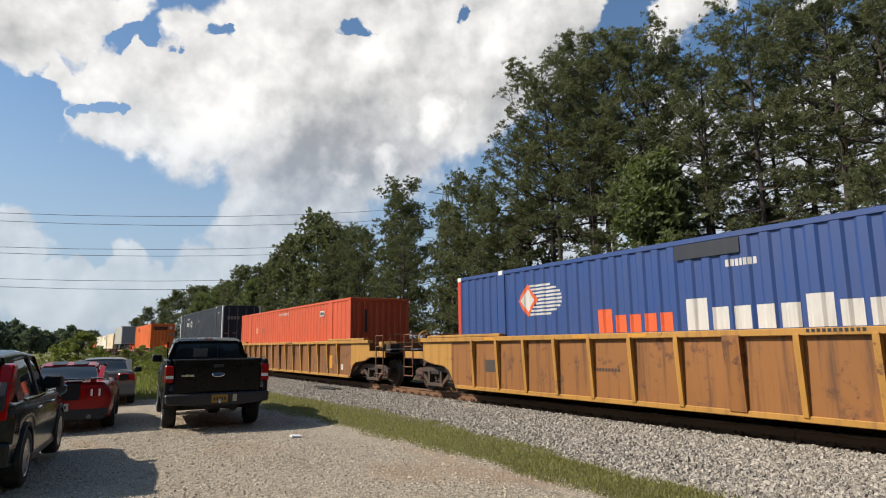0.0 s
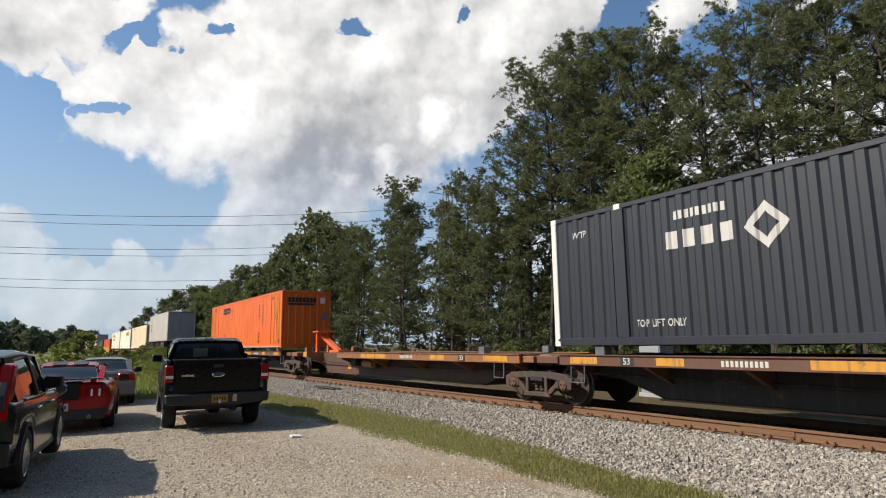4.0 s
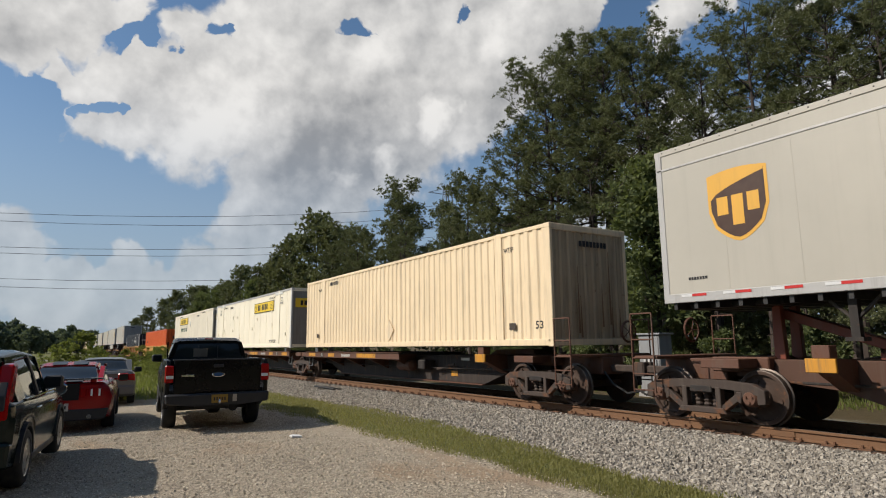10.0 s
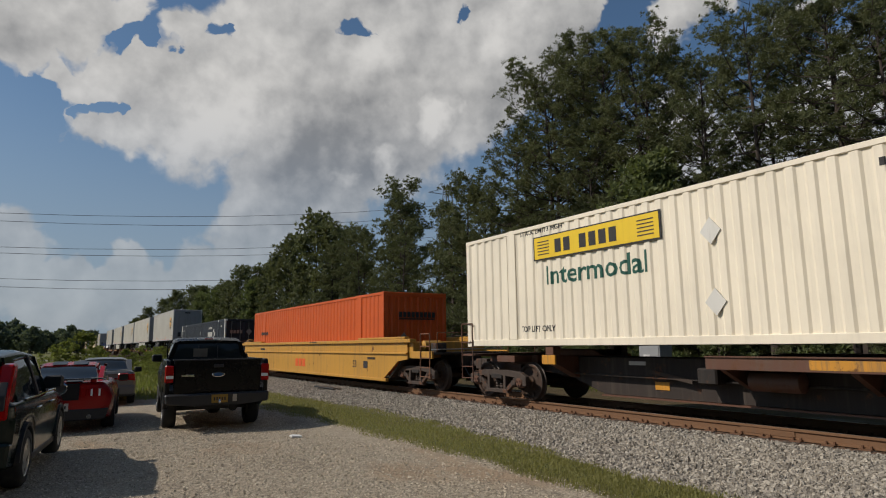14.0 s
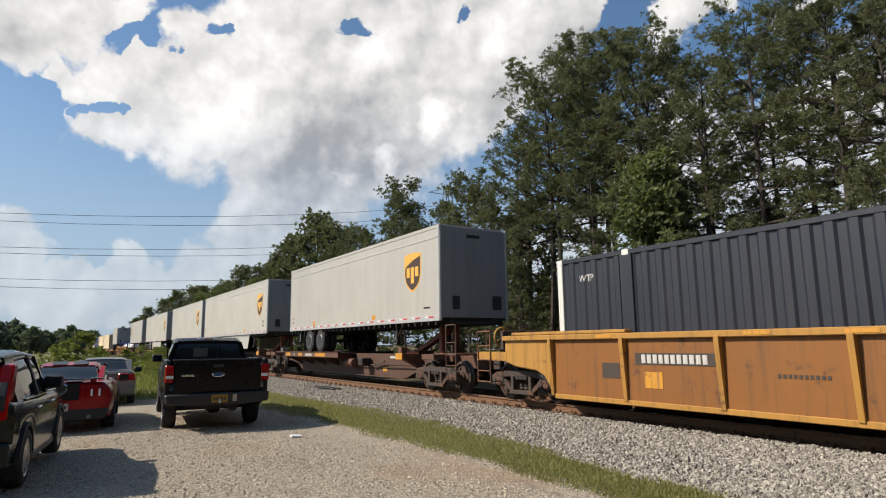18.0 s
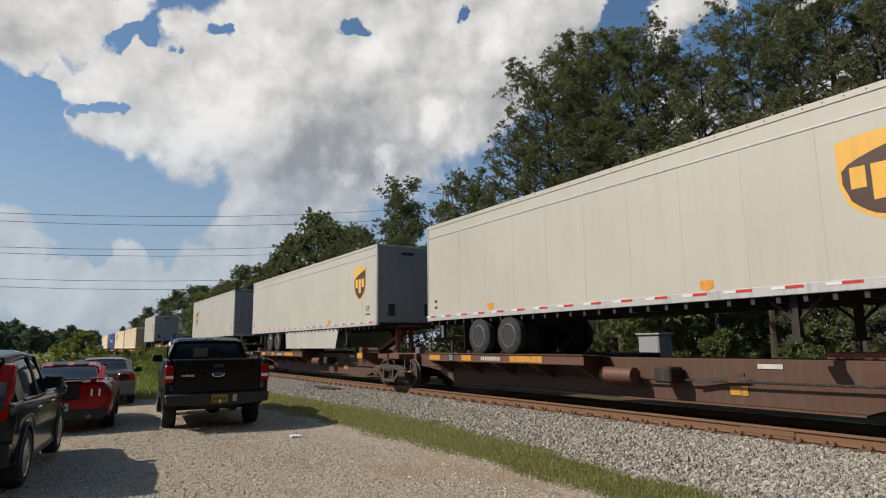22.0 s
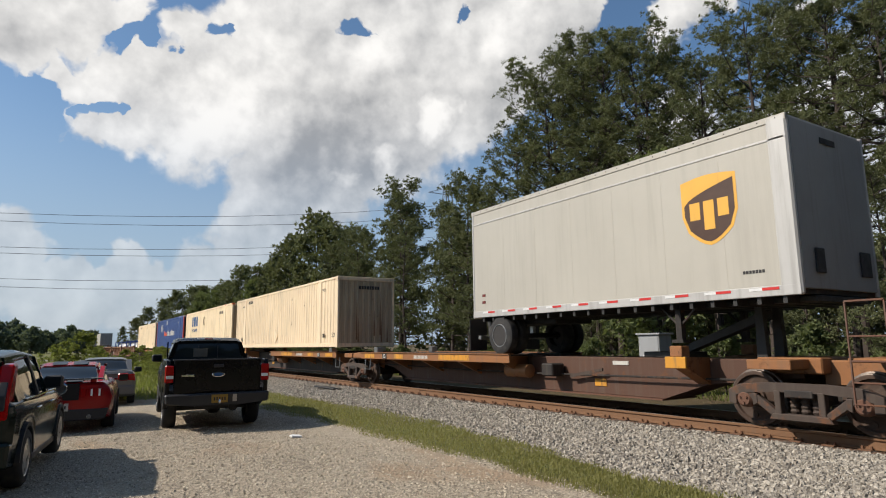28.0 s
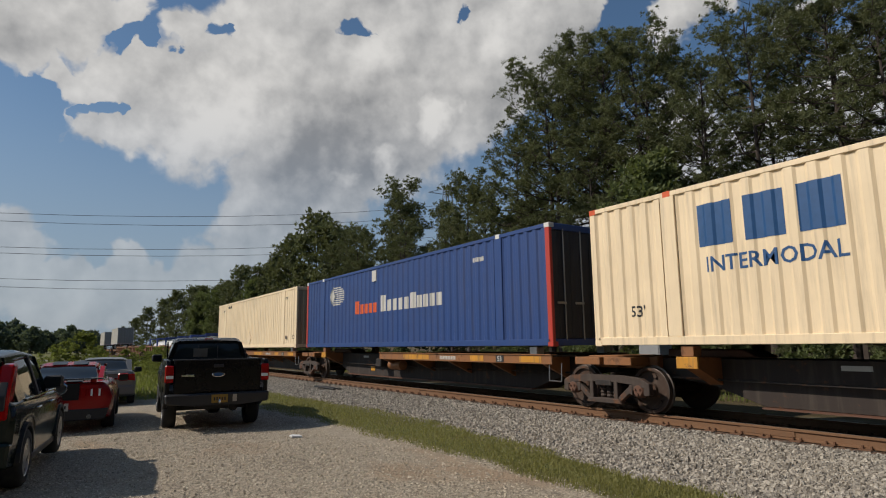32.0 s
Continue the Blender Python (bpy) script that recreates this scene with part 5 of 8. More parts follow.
    if hitch == "up":
        # loaded cars get a darker hitch colour
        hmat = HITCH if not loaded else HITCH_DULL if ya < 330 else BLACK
        bm = prism([(hy - 0.10, 1.08), (hy + 0.10, 1.08), (hy + 0.07, 2.02), (hy - 0.07, 2.02)], -0.34, -0.22, "x", 0.01)
        prism([(hy - 0.10, 1.08), (hy + 0.10, 1.08), (hy + 0.07, 2.02), (hy - 0.07, 2.02)], 0.22, 0.34, "x", 0.01, bm)
        stand = part("hitch_stand", bm, hmat, r, "orange trailer hitch")
        part("hitch_plate", prism([(-0.45, hy - 0.45), (0.45, hy - 0.45), (0.38, hy + 0.45), (-0.38, hy + 0.45)], 2.02, 2.10, "z", 0.02), hmat, stand)
        part("hitch_strut", prism([(hy, 1.95), (hy, 1.78), (hy - e * 1.9, 1.10), (hy - e * 2.1, 1.12), (hy - e * 1.9, 1.26)], -0.12, 0.12, "x", 0.01), hmat, stand)
        part("hitch_foot", box(-0.30, 0.30, min(hy - e * 1.5, hy - e * 2.6), max(hy - e * 1.5, hy - e * 2.6), 1.09, 1.20, 0.01), hmat, stand)
    else:
        part("folded_hitch", prism([(hy, 1.10), (hy, 1.26), (hy - e * 1.6, 1.24), (hy - e * 1.9, 1.10)], -0.34, 0.34, "x", 0.02), hitch_brown, r, "lowered trailer hitch")
    # brake gear hung on the sill
    part("air_reservoir", lathe([(-0.48, 0.03), (-0.42, 0.17), (0.42, 0.17), (0.48, 0.03)], 14, "y"), m, r, "round brake air reservoir", smooth=True, at=pose(-0.75, e * 1.1, 0.72))
    part("brake_valve", box(-0.9, -0.5, e * 2.3 - 0.2, e * 2.3 + 0.2, 0.62, 0.92, 0.03), UNDER, r)
    part("brake_pipe", pipe([(-0.6, -half + 1, 0.72), (-0.6, -1.5, 0.66), (-0.6, 1.5, 0.66), (-0.6, half - 1, 0.72)], 0.022), UNDER, r)
    part("brake_lever", prism([(e * 2.8, 0.6), (e * 3.8, 0.78), (e * 3.8, 0.84), (e * 2.8, 0.68)], -0.62, -0.58, "x"), CAST, r)
    part("notice_plate", box(-0.474, -0.462, e * 3.6 - 0.17, e * 3.6 + 0.17, 0.44, 0.60), STRIPE, r, "yellow notice plate")
    part("notice_plate", box(-0.474, -0.462, e * 4.2 - 0.22, e * 4.2 + 0.22, 0.92, 1.0), LETTER, r, "white notice plate")
    if first:
        add_bogie(r, -half, y0)
        r["ends"] = 1
    add_bogie(r, half, y0)
    for f, on in ((-1, first), (1, last)):
        if on:
            y = f * (half + 1.35)
            part("end_sill", box(-0.35, 0.35, min(f * half, y), max(f * half, y), 0.68, 1.08, 0.02), m, r)
            part("end_platform", box(-1.3, 1.3, min(f * (half + 0.8), y), max(f * (half + 0.8), y), 1.08, 1.14, 0.01), m, r)
            for s in (-1, 1):
                lad = pipe([(s * 1.32, y, 0.45), (s * 1.32, y, 1.95), (s * 1.32, y - f * 0.5, 1.95), (s * 1.32, y - f * 0.5, 0.45)], 0.017)
                for z in (0.5, 0.8, 1.1, 1.45):
                    rod((s * 1.32, y, z), (s * 1.32, y - f * 0.5, z), 0.014, 6, lad)
                part("ladder", lad, SPINE, r, "brown steel end ladder")
            part("brake_wheel", hand_wheel(), m, r, at=pose(0.6, y, 1.65))
            add_coupler(r, y, f)
    tagged(r, label, "railway car", "cars of the train")
    return r


hitch_brown = SPINE
CW, CL, CH = 2.591, 16.154, 2.896


def wave(y0, y1, pitch, depth):
    """Breakpoints (y, inset) of a trapezoid corrugation."""
    n = max(1, round((y1 - y0) / pitch))
    p = (y1 - y0) / n
    pts = []
    for k in range(n):
        a = y0 + k * p
        pts += [(a, 0.0), (a + p * 0.36, 0.0), (a + p * 0.5, depth), (a + p * 0.86, depth)]
    pts.append((y1, 0.0))
    return pts


def ribs(y0, y1, pitch, depth):
    """Breakpoints of flat sheets with narrow raised posts."""
    n = max(1, round((y1 - y0) / pitch))
    p = (y1 - y0) / n
    pts = [(y0, 0.0)]
    for k in range(1, n):
        a = y0 + k * p
        pts += [(a - 0.035, depth), (a - 0.03, 0.0), (a + 0.03, 0.0), (a + 0.035, depth)]
    pts.append((y1, 0.0))
    return [(y0, depth)] + pts[1:-1] + [(y1, depth)]


def sheet(pts, x, s, z0, z1, along="y"):
    """A folded sheet with some thickness: pts give place and inset; s the side that it faces."""
    bm = bmesh.new()
    cols = []
    for y, d in pts:
        col = []
        for z, back in ((z0, 0), (z1, 0), (z1, 0.03), (z0, 0.03)):
            u = s * (x - d - back)
            col.append(bm.verts.new((u, y, z) if along == "y" else (y, u, z)))
        cols.append(col)
    for a, b in zip(cols, cols[1:]):
        for i in range(4):
            bm.faces.new((a[i], a[(i + 1) % 4], b[(i + 1) % 4], b[i]))
    bm.faces.new(cols[0])
    bm.faces.new(cols[-1][::-1])
    return bm


def inset_at(pts, y):
    for (a, d), (b, f) in zip(pts, pts[1:]):
        if a <= y <= b:
            return d + (f - d) * (y - a) / max(1e-6, b - a)
    return 0.0


def decal(strips, pts, x, mat, parent, name, label="", proud=0.004):
    """Paint on a folded side facing -x: strips are (y0, low0, high0, y1, low1, high1) and follow the folds."""
    verts, faces = [], []
    for y0, a0, b0, y1, a1, b1 in strips:
        if y1 < y0:
            y0, a0, b0, y1, a1, b1 = y1, a1, b1, y0, a0, b0
        cut = [y0] + [p[0] for p in pts if y0 + 1e-4 < p[0] < y1 - 1e-4] + [y1]
        base = len(verts)
        for y in cut:
            t = (y - y0) / max(1e-6, y1 - y0)
            u = -(x - inset_at(pts, y)) - proud
            verts += [(u, y, a0 + (a1 - a0) * t), (u, y, b0 + (b1 - b0) * t)]
        for k in range(len(cut) - 1):
            b = base + 2 * k
            faces.append((b, b + 1, b + 3, b + 2))
    me = from_lists(name, verts, faces, mat)
    return part(name, me, None, parent, label)


def slabs(parent, name, mat, pts, x, y, z, h, wide, gap, tall, label=""):
    """A wordmark as plain slabs from y towards -y, one piece for each; tall gives their relative heights, 0 a space."""
    for k in tall:
        if k:
            decal([(y, z, z + h * k, y - wide * k, z, z + h * k)], pts, x, mat, parent, name, label)
        y -= wide * (k or 0.6) + gap


def container(y0, z, label, main, style="wave", pitch=0.30, post=None, rail=None, door=-1, frame=None, top=None, lock=None, dark_end=None):
    """A 53-foot container: folded side sheets between posts and rails, doors at one end."""
    r = rolling(empty("shipping_container"), y0, z)
    hx, hy, post, rail = CW / 2, CL / 2, post or main, rail or main
    frame, top = frame or post, top or main
    bands = ((-hy + 0.16, -6.28), (-5.92, 5.92), (6.28, hy - 0.16))
    folds = []
    for a, b in bands:
        folds += wave(a, b, pitch, 0.029) if style == "wave" else ribs(a, b, pitch, 0.007) if style == "rib" else [(a, 0.012), (b, 0.012)]
    for s in (-1, 1):
        for a, b in bands:
            p = [q for q in folds if a - 1e-6 <= q[0] <= b + 1e-6]
            part("side_panel", sheet(p, hx - 0.012, s, 0.17, CH - 0.09), main, r)
        x0, x1 = sorted((s * hx, s * (hx - 0.09)))
        part("top_side_rail", box(x0, x1, -hy + 0.1, hy - 0.1, CH - 0.10, CH - 0.005, 0.008), top, r)
        part("bottom_side_rail", box(x0, x1, -hy + 0.1, hy - 0.1, 0.02, 0.175, 0.008), rail, r)
        for e in (-1, 1):
            y, yc = sorted((e * 5.93, e * 6.27))
            part("lift_post", box(min(s * (hx + 0.002), s * (hx - 0.06)), max(s * (hx + 0.002), s * (hx - 0.06)), y + 0.016, yc - 0.016, 0.17, CH - 0.09, 0.01), main, r)
            part("lift_gap", box(min(s * (hx - 0.035), s * (hx - 0.06)), max(s * (hx - 0.035), s * (hx - 0.06)), y, yc, 0.17, CH - 0.09), main if style == "rib" else DARKINK, r)
            cast = box(min(s * (hx + 0.004), s * (hx - 0.15)), max(s * (hx + 0.004), s * (hx - 0.15)), e * 6.1 - 0.09, e * 6.1 + 0.09, CH - 0.115, CH + 0.006, 0.01)
            part("lift_casting", cast, lock or post, r, "steel lifting block")
            y, yc = sorted((e * hy, e * (hy - 0.16)))
            part("corner_post", box(x0, x1 if s < 0 else x1, y, yc, 0.11, CH - 0.11, 0.012), frame, r)
            for zz in (0.0, CH - 0.118):
                part("corner_casting", box(min(s * (hx + 0.003), s * (hx - 0.165)), max(s * (hx + 0.003), s * (hx - 0.165)), min(e * (hy + 0.003), e * (hy - 0.178)), max(e * (hy + 0.003), e * (hy - 0.178)), zz, zz + 0.118, 0.01), (lock if zz else None) or frame, r)
    part("roof", sheet(wave(-hy + 0.1, hy - 0.1, 0.5, 0.02), CH - 0.02, 1, -hx + 0.05, hx - 0.05, "y"), top, r, at=Matrix(((0, 0, -1, 0), (0, 1, 0, 0), (1, 0, 0, 0), (0, 0, 0, 1))))
    part("floor", box(-hx + 0.05, hx - 0.05, -hy + 0.1, hy - 0.1, 0.03, 0.12), UNDER, r)
    for e in (-1, 1):
        part("end_header", box(-hx + 0.1, hx - 0.1, min(e * hy, e * (hy - 0.1)), max(e * hy, e * (hy - 0.1)), CH - 0.16, CH - 0.005, 0.01), post, r)
        part("end_sill", box(-hx + 0.1, hx - 0.1, min(e * hy, e * (hy - 0.1)), max(e * hy, e * (hy - 0.1)), 0.02, 0.17, 0.01), post, r)
        # dark_end: end walls whose colour already holds their shade
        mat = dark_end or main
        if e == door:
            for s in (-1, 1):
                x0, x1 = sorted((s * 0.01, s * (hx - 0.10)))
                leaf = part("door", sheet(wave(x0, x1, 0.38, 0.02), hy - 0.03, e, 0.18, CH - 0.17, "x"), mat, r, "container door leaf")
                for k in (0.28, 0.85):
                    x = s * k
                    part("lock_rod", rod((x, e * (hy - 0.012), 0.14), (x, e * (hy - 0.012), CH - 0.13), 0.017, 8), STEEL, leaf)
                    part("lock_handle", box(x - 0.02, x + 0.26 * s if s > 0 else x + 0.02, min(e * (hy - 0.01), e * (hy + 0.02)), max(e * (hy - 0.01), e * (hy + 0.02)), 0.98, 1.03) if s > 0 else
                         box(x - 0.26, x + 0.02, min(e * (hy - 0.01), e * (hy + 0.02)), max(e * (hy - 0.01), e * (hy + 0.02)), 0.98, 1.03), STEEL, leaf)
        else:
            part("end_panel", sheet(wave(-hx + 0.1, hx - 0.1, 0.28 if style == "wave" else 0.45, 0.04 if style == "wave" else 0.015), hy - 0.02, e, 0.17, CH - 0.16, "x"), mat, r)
    for k in range(5):
        part("cross_member", box(-hx + 0.06, hx - 0.06, -6 + k * 3 - 0.05, -6 + k * 3 + 0.05, 0.0, 0.05), UNDER, r)
    tagged(r, label, "shipping container", "containers on the train")
    return r, folds


def shield(y, z, w, h, part_of="all"):
    """Strips of a crest: y its edge towards +y, z its foot."""
    n = 10
    out = []
    for k in range(n):
        f0, f1 = k / n, (k + 1) / n

        def low(f):
            g = abs(f - 0.5) * 2
            return z + h * (0.30 * g ** 1.6 if g < 0.9 else 0.30 * g ** 1.6 + 0.14 * (g - 0.9) * 10)

        def high(f):
            return z + h * (0.95 + 0.05 * math.sin(f * math.pi))
        a0, a1, b0, b1 = low(f0), low(f1), high(f0), high(f1)
        if part_of == "band":
            a0, a1 = z + h * (0.60 + 0.31 * f0 ** 0.6), z + h * (0.60 + 0.31 * f1 ** 0.6)
        out.append((y - f0 * w, a0, b0, y - f1 * w, a1, b1))
    return out


GOLD = paint("crest_gold", (0.714, 0.386, 0.0588), 0.35, 0.12)
CRESTBROWN = plain("crest_brown", (0.063, 0.0302, 0.0168), 0.4)
TAPE_RED = plain("tape_red", (0.504, 0.0294, 0.0252), 0.35)
TAPE_WHITE = plain("tape_white", (0.63, 0.63, 0.622), 0.35)
ALU = paint("trailer_aluminium", (0.437, 0.428, 0.412), 0.45, 0.3, metal=0.15)
TRAILER_WHITE = paint("trailer_off_white", (0.44, 0.412, 0.352), 0.42, 0.08, scale=0.6)
TRAILER_PALE = paint("trailer_pale_grey", (0.405, 0.382, 0.333), 0.42, 0.14, scale=0.6)
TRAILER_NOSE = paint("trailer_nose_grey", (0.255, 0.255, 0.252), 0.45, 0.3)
SKIRT = paint("skirt_white", (0.42, 0.399, 0.353), 0.45, 0.2)


def crest(parent, x, y, z, w, h, gold=None):
    pts = [(-20, 0), (20, 0)]
    g = gold or GOLD
    base = decal(shield(y, z, w, h), pts, x, g, parent, "crest", "gold and brown shield emblem", 0.003)
    decal(shield(y - 0.05 * w, z + 0.05 * h, w * 0.90, h * 0.92), pts, x, CRESTBROWN, base, "crest_field", "", 0.006)
    decal(shield(y - 0.05 * w, z + 0.05 * h, w * 0.90, h * 0.92, "band"), pts, x, g, base, "crest_band", "", 0.009)
    # three plain gold slabs stand for the emblem's marks
    for k, (lo, hi) in enumerate(((0.38, 0.63), (0.22, 0.63), (0.38, 0.63))):
        o = y - (0.15 + 0.255 * k) * w
        decal([(o, z + lo * h, z + hi * h, o - 0.19 * w, z + lo * h, z + hi * h)], pts, x, g, base, "crest_slab", "", 0.009)


LAMP_DULL = plain("marker_dull_red", (0.14, 0.022, 0.016), 0.4)
SIGNYELLOW_LABEL = plain("label_amber", (0.60, 0.25, 0.02), 0.45)
RIMDARK = plain("dirty_rim", (0.036, 0.032, 0.030), 0.6, 0.2)


def road_wheel(parent, x, y, r=0.48, wide=0.27, s=-1):
    w = part("wheel", lathe([(-0.02, r * 0.2), (-0.03, r * 0.56), (-wide / 2, r * 0.60), (-wide / 2, r * 0.88), (-wide * 0.38, r * 0.98), (-wide * 0.2, r), (wide * 0.2, r), (wide * 0.38, r * 0.98), (wide / 2, r * 0.88), (wide / 2, r * 0.60), (0.03, r * 0.56), (0.02, r * 0.2)], 26, "x"),
             RUBBER, parent, "black truck tyre", True, pose(x, y, r))
    rim = lathe([(-wide * 0.48, r * 0.62), (-wide * 0.50, r * 0.55), (wide * 0.15, r * 0.50), (wide * 0.25, r * 0.24), (-wide * 0.30, r * 0.22), (-wide * 0.34, r * 0.12), (wide * 0.3, r * 0.1)], 20, "x")
    rim = part("rim", rim, RIMDARK, w, "dirty steel wheel rim", True, pose(0, 0, 0, 0, 0, 0 if s < 0 else 180))
    ring = lathe([(-wide * 0.50, r * 0.615), (-wide * 0.53, r * 0.60), (-wide * 0.53, r * 0.56), (-wide * 0.42, r * 0.545)], 26, "x")
    bmesh.ops.delete(ring, geom=[f for f in ring.faces if len(f.verts) > 4], context="FACES_ONLY")
    part("rim_ring", ring, STEEL, w, "worn bright rim edge", True, pose(0, 0, 0, 0, 0, 0 if s < 0 else 180))


def trailer(y0, length, nose, label, side=None, skirt=False, doors_grey=None, logo=True, axles=2, gold=None, low=2.10, worn=False):
    """A van trailer riding on a spine car; nose -1 points to the near end. Its root stands on the runway."""
    r = rolling(empty("semi_trailer"), y0, 1.13)
    side = side or TRAILER_WHITE
    hx, hy, a, b = 1.295, length / 2, low - 1.13, 5.02 - 1.13
    for s in (-1, 1):
        x0, x1 = sorted((s * hx, s * (hx - 0.04)))
        wall = part("side_wall", box(x0, x1, -hy + 0.09, hy - 0.09, a + 0.16, b - 0.40), side, r)
        part("upper_panel", box(min(s * (hx - 0.006), s * (hx - 0.04)), max(s * (hx - 0.006), s * (hx - 0.04)), -hy + 0.09, hy - 0.09, b - 0.37, b - 0.10), side, r)
        part("belt_rail", box(min(s * (hx + 0.012), s * (hx - 0.03)), max(s * (hx + 0.012), s * (hx - 0.03)), -hy + 0.05, hy - 0.05, b - 0.405, b - 0.365, 0.006), ALU, r)
        part("top_rail", box(min(s * (hx + 0.010), s * (hx - 0.06)), max(s * (hx + 0.010), s * (hx - 0.06)), -hy, hy, b - 0.11, b, 0.008), side, r)
        part("bottom_rail", box(min(s * (hx + 0.014), s * (hx - 0.06)), max(s * (hx + 0.014), s * (hx - 0.06)), -hy + 0.02, hy - 0.02, a, a + 0.165, 0.008), ALU, r)
        if s < 0:
            n = int(length / 0.82)
            for k in range(n):
                y = -hy + 0.35 + k * 0.82
                part("reflector_tape", box(-hx - 0.019, -hx - 0.015, y, y + 0.28, a + 0.10, a + 0.145), TAPE_RED, r)
                part("reflector_tape", box(-hx - 0.019, -hx - 0.015, y + 0.281, y + 0.50, a + 0.10, a + 0.145), TAPE_WHITE, r)
            rivets = bmesh.new()
            for k in range(int(length / 0.3)):
                box(-hx - 0.014, -hx - 0.009, -hy + 0.15 + k * 0.3, -hy + 0.17 + k * 0.3, b - 0.06, b - 0.04, 0, rivets)
            part("rivets", rivets, BLACK, r, "row of rivets on the top rail")
            seam = bmesh.new()
            for k in range(1, int(length / 1.22)):
                box(-hx - 0.0025, -hx, -hy + k * 1.22 - 0.003, -hy + k * 1.22 + 0.003, a + 0.17, b - 0.41, 0, seam)
            part("panel_seams", seam, side, wall)["kind"] = "stuff"
        for e in (-1, 1):
            y, yc = sorted((e * hy, e * (hy - 0.10)))
            if e == nose:
                y, yc = sorted((e * hy, e * (hy - (0.34 if axles == 1 else 0.17))))
            part("corner_post", box(min(s * (hx + 0.012), s * (hx - 0.10)), max(s * (hx + 0.012), s * (hx - 0.10)), y, yc, a, b, 0.03), ALU, r, "bare metal corner post")
    part("roof", box(-hx + 0.03, hx - 0.03, -hy + 0.05, hy - 0.05, b - 0.03, b + 0.012, 0.005), ALU, r)
    part("floor", box(-hx + 0.05, hx - 0.05, -hy + 0.05, hy - 0.05, a + 0.02, a + 0.10), UNDER, r)
    beams = bmesh.new()
    for k in range(int(length / 0.42)):
        y = -hy + 0.3 + k * 0.42
        box(-hx + 0.03, hx - 0.03, y - 0.035, y + 0.035, a - 0.115, a + 0.03, 0, beams)
    part("floor_beam_row", beams, BLACK, r, "row of dark floor cross beams")["kind"] = "stuff"
    y, yc = sorted((nose * hy, nose * (hy - 0.05)))
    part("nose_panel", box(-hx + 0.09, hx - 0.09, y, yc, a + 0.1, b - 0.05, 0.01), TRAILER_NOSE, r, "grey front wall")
    if nose < 0:
        yy = nose * hy - 0.006
        part("connector_box", box(-0.85, -0.6, yy - 0.04, yy, a + 0.35, a + 0.75, 0.01), DARKINK, r, "dark hose connector box")
        part("connector_box", box(0.65, 1.0, yy - 0.03, yy, a + 0.35, a + 0.78, 0.01), DARKINK, r)
        part("marker_plate", box(-0.3, 0.2, yy - 0.01, yy, b - 0.35, b - 0.25), DARKINK, r)
    # doors on the other end
    d = -nose
    for s in (-1, 1):
        x0, x1 = sorted((s * 0.01, s * (hx - 0.10)))
        leaf = part("door", box(x0, x1, min(d * hy, d * (hy - 0.045)), max(d * hy, d * (hy - 0.045)), a + 0.14, b - 0.10, 0.008), doors_grey or TRAILER_NOSE, r, "rear door leaf")
        for k in (0.35, 0.85):
            part("lock_rod", rod((s * k, d * (hy + 0.018), a + 0.10), (s * k, d * (hy + 0.018), b - 0.08), 0.016, 8), STEEL, leaf)
        for z in (0.3, 0.95, 1.6, 2.3):
            part("hinge", box(min(s * 1.0, s * (hx - 0.06)), max(s * 1.0, s * (hx - 0.06)), min(d * hy, d * (hy + 0.02)), max(d * hy, d * (hy + 0.02)), a + z, a + z + 0.07), STEEL, leaf)
    part("rear_sill", box(-hx, hx, min(d * (hy - 0.08), d * (hy + 0.01)), max(d * (hy - 0.08), d * (hy + 0.01)), a - 0.02, a + 0.14, 0.01), ALU, r)
    for k in range(5):
        x = -1.1 + k * 0.5
        part("reflector_tape", box(x, x + 0.22, min(d * (hy + 0.012), d * (hy + 0.016)), max(d * (hy + 0.012), d * (hy + 0.016)), a + 0.08, a + 0.12), TAPE_RED, r)
    guard = bmesh.new()
    for s in (-1, 1):
        box(s * 0.75 - 0.05, s * 0.75 + 0.05, min(d * (hy - 0.12), d * hy), max(d * (hy - 0.12), d * hy), a - 0.50, a, 0, guard)
    box(-1.15, 1.15, min(d * (hy - 0.12), d * hy), max(d * (hy - 0.12), d * hy), a - 0.58, a - 0.48, 0.01, guard)
    part("underride_guard", guard, STEEL, r, "steel rear underride guard")
    # running gear at the door end
    first = 3.35 if length > 15 else 2.6 if axles == 2 else 1.1
    for k in range(axles):
        y = d * (hy - first - k * 1.27) if d else 0
        part("axle", rod((-1.0, y, 0.48), (1.0, y, 0.48), 0.06, 8), BLACK, r)
        for s in (-1, 1):
            road_wheel(r, s * 1.14, y, s=s)
            road_wheel(r, s * 0.80, y, s=s)
    ym = d * (hy - first - 0.635 * (axles - 1))
    sub = box(-0.62, 0.62, ym - 1.4, ym + 1.4, a - 0.22, a - 0.02, 0.02)
    part("slider_frame", sub, BLACK, r)
    part("mud_flap", box(-1.25, -0.68, ym + d * 1.35 - 0.01, ym + d * 1.35 + 0.01, 0.10, a - 0.02), BLACK, r)
    part("mud_flap", box(0.68, 1.25, ym + d * 1.35 - 0.01, ym + d * 1.35 + 0.01, 0.10, a - 0.02), BLACK, r)
    # landing gear
    yl = nose * (hy - 3.1) if length > 10 else nose * (hy - 2.4)
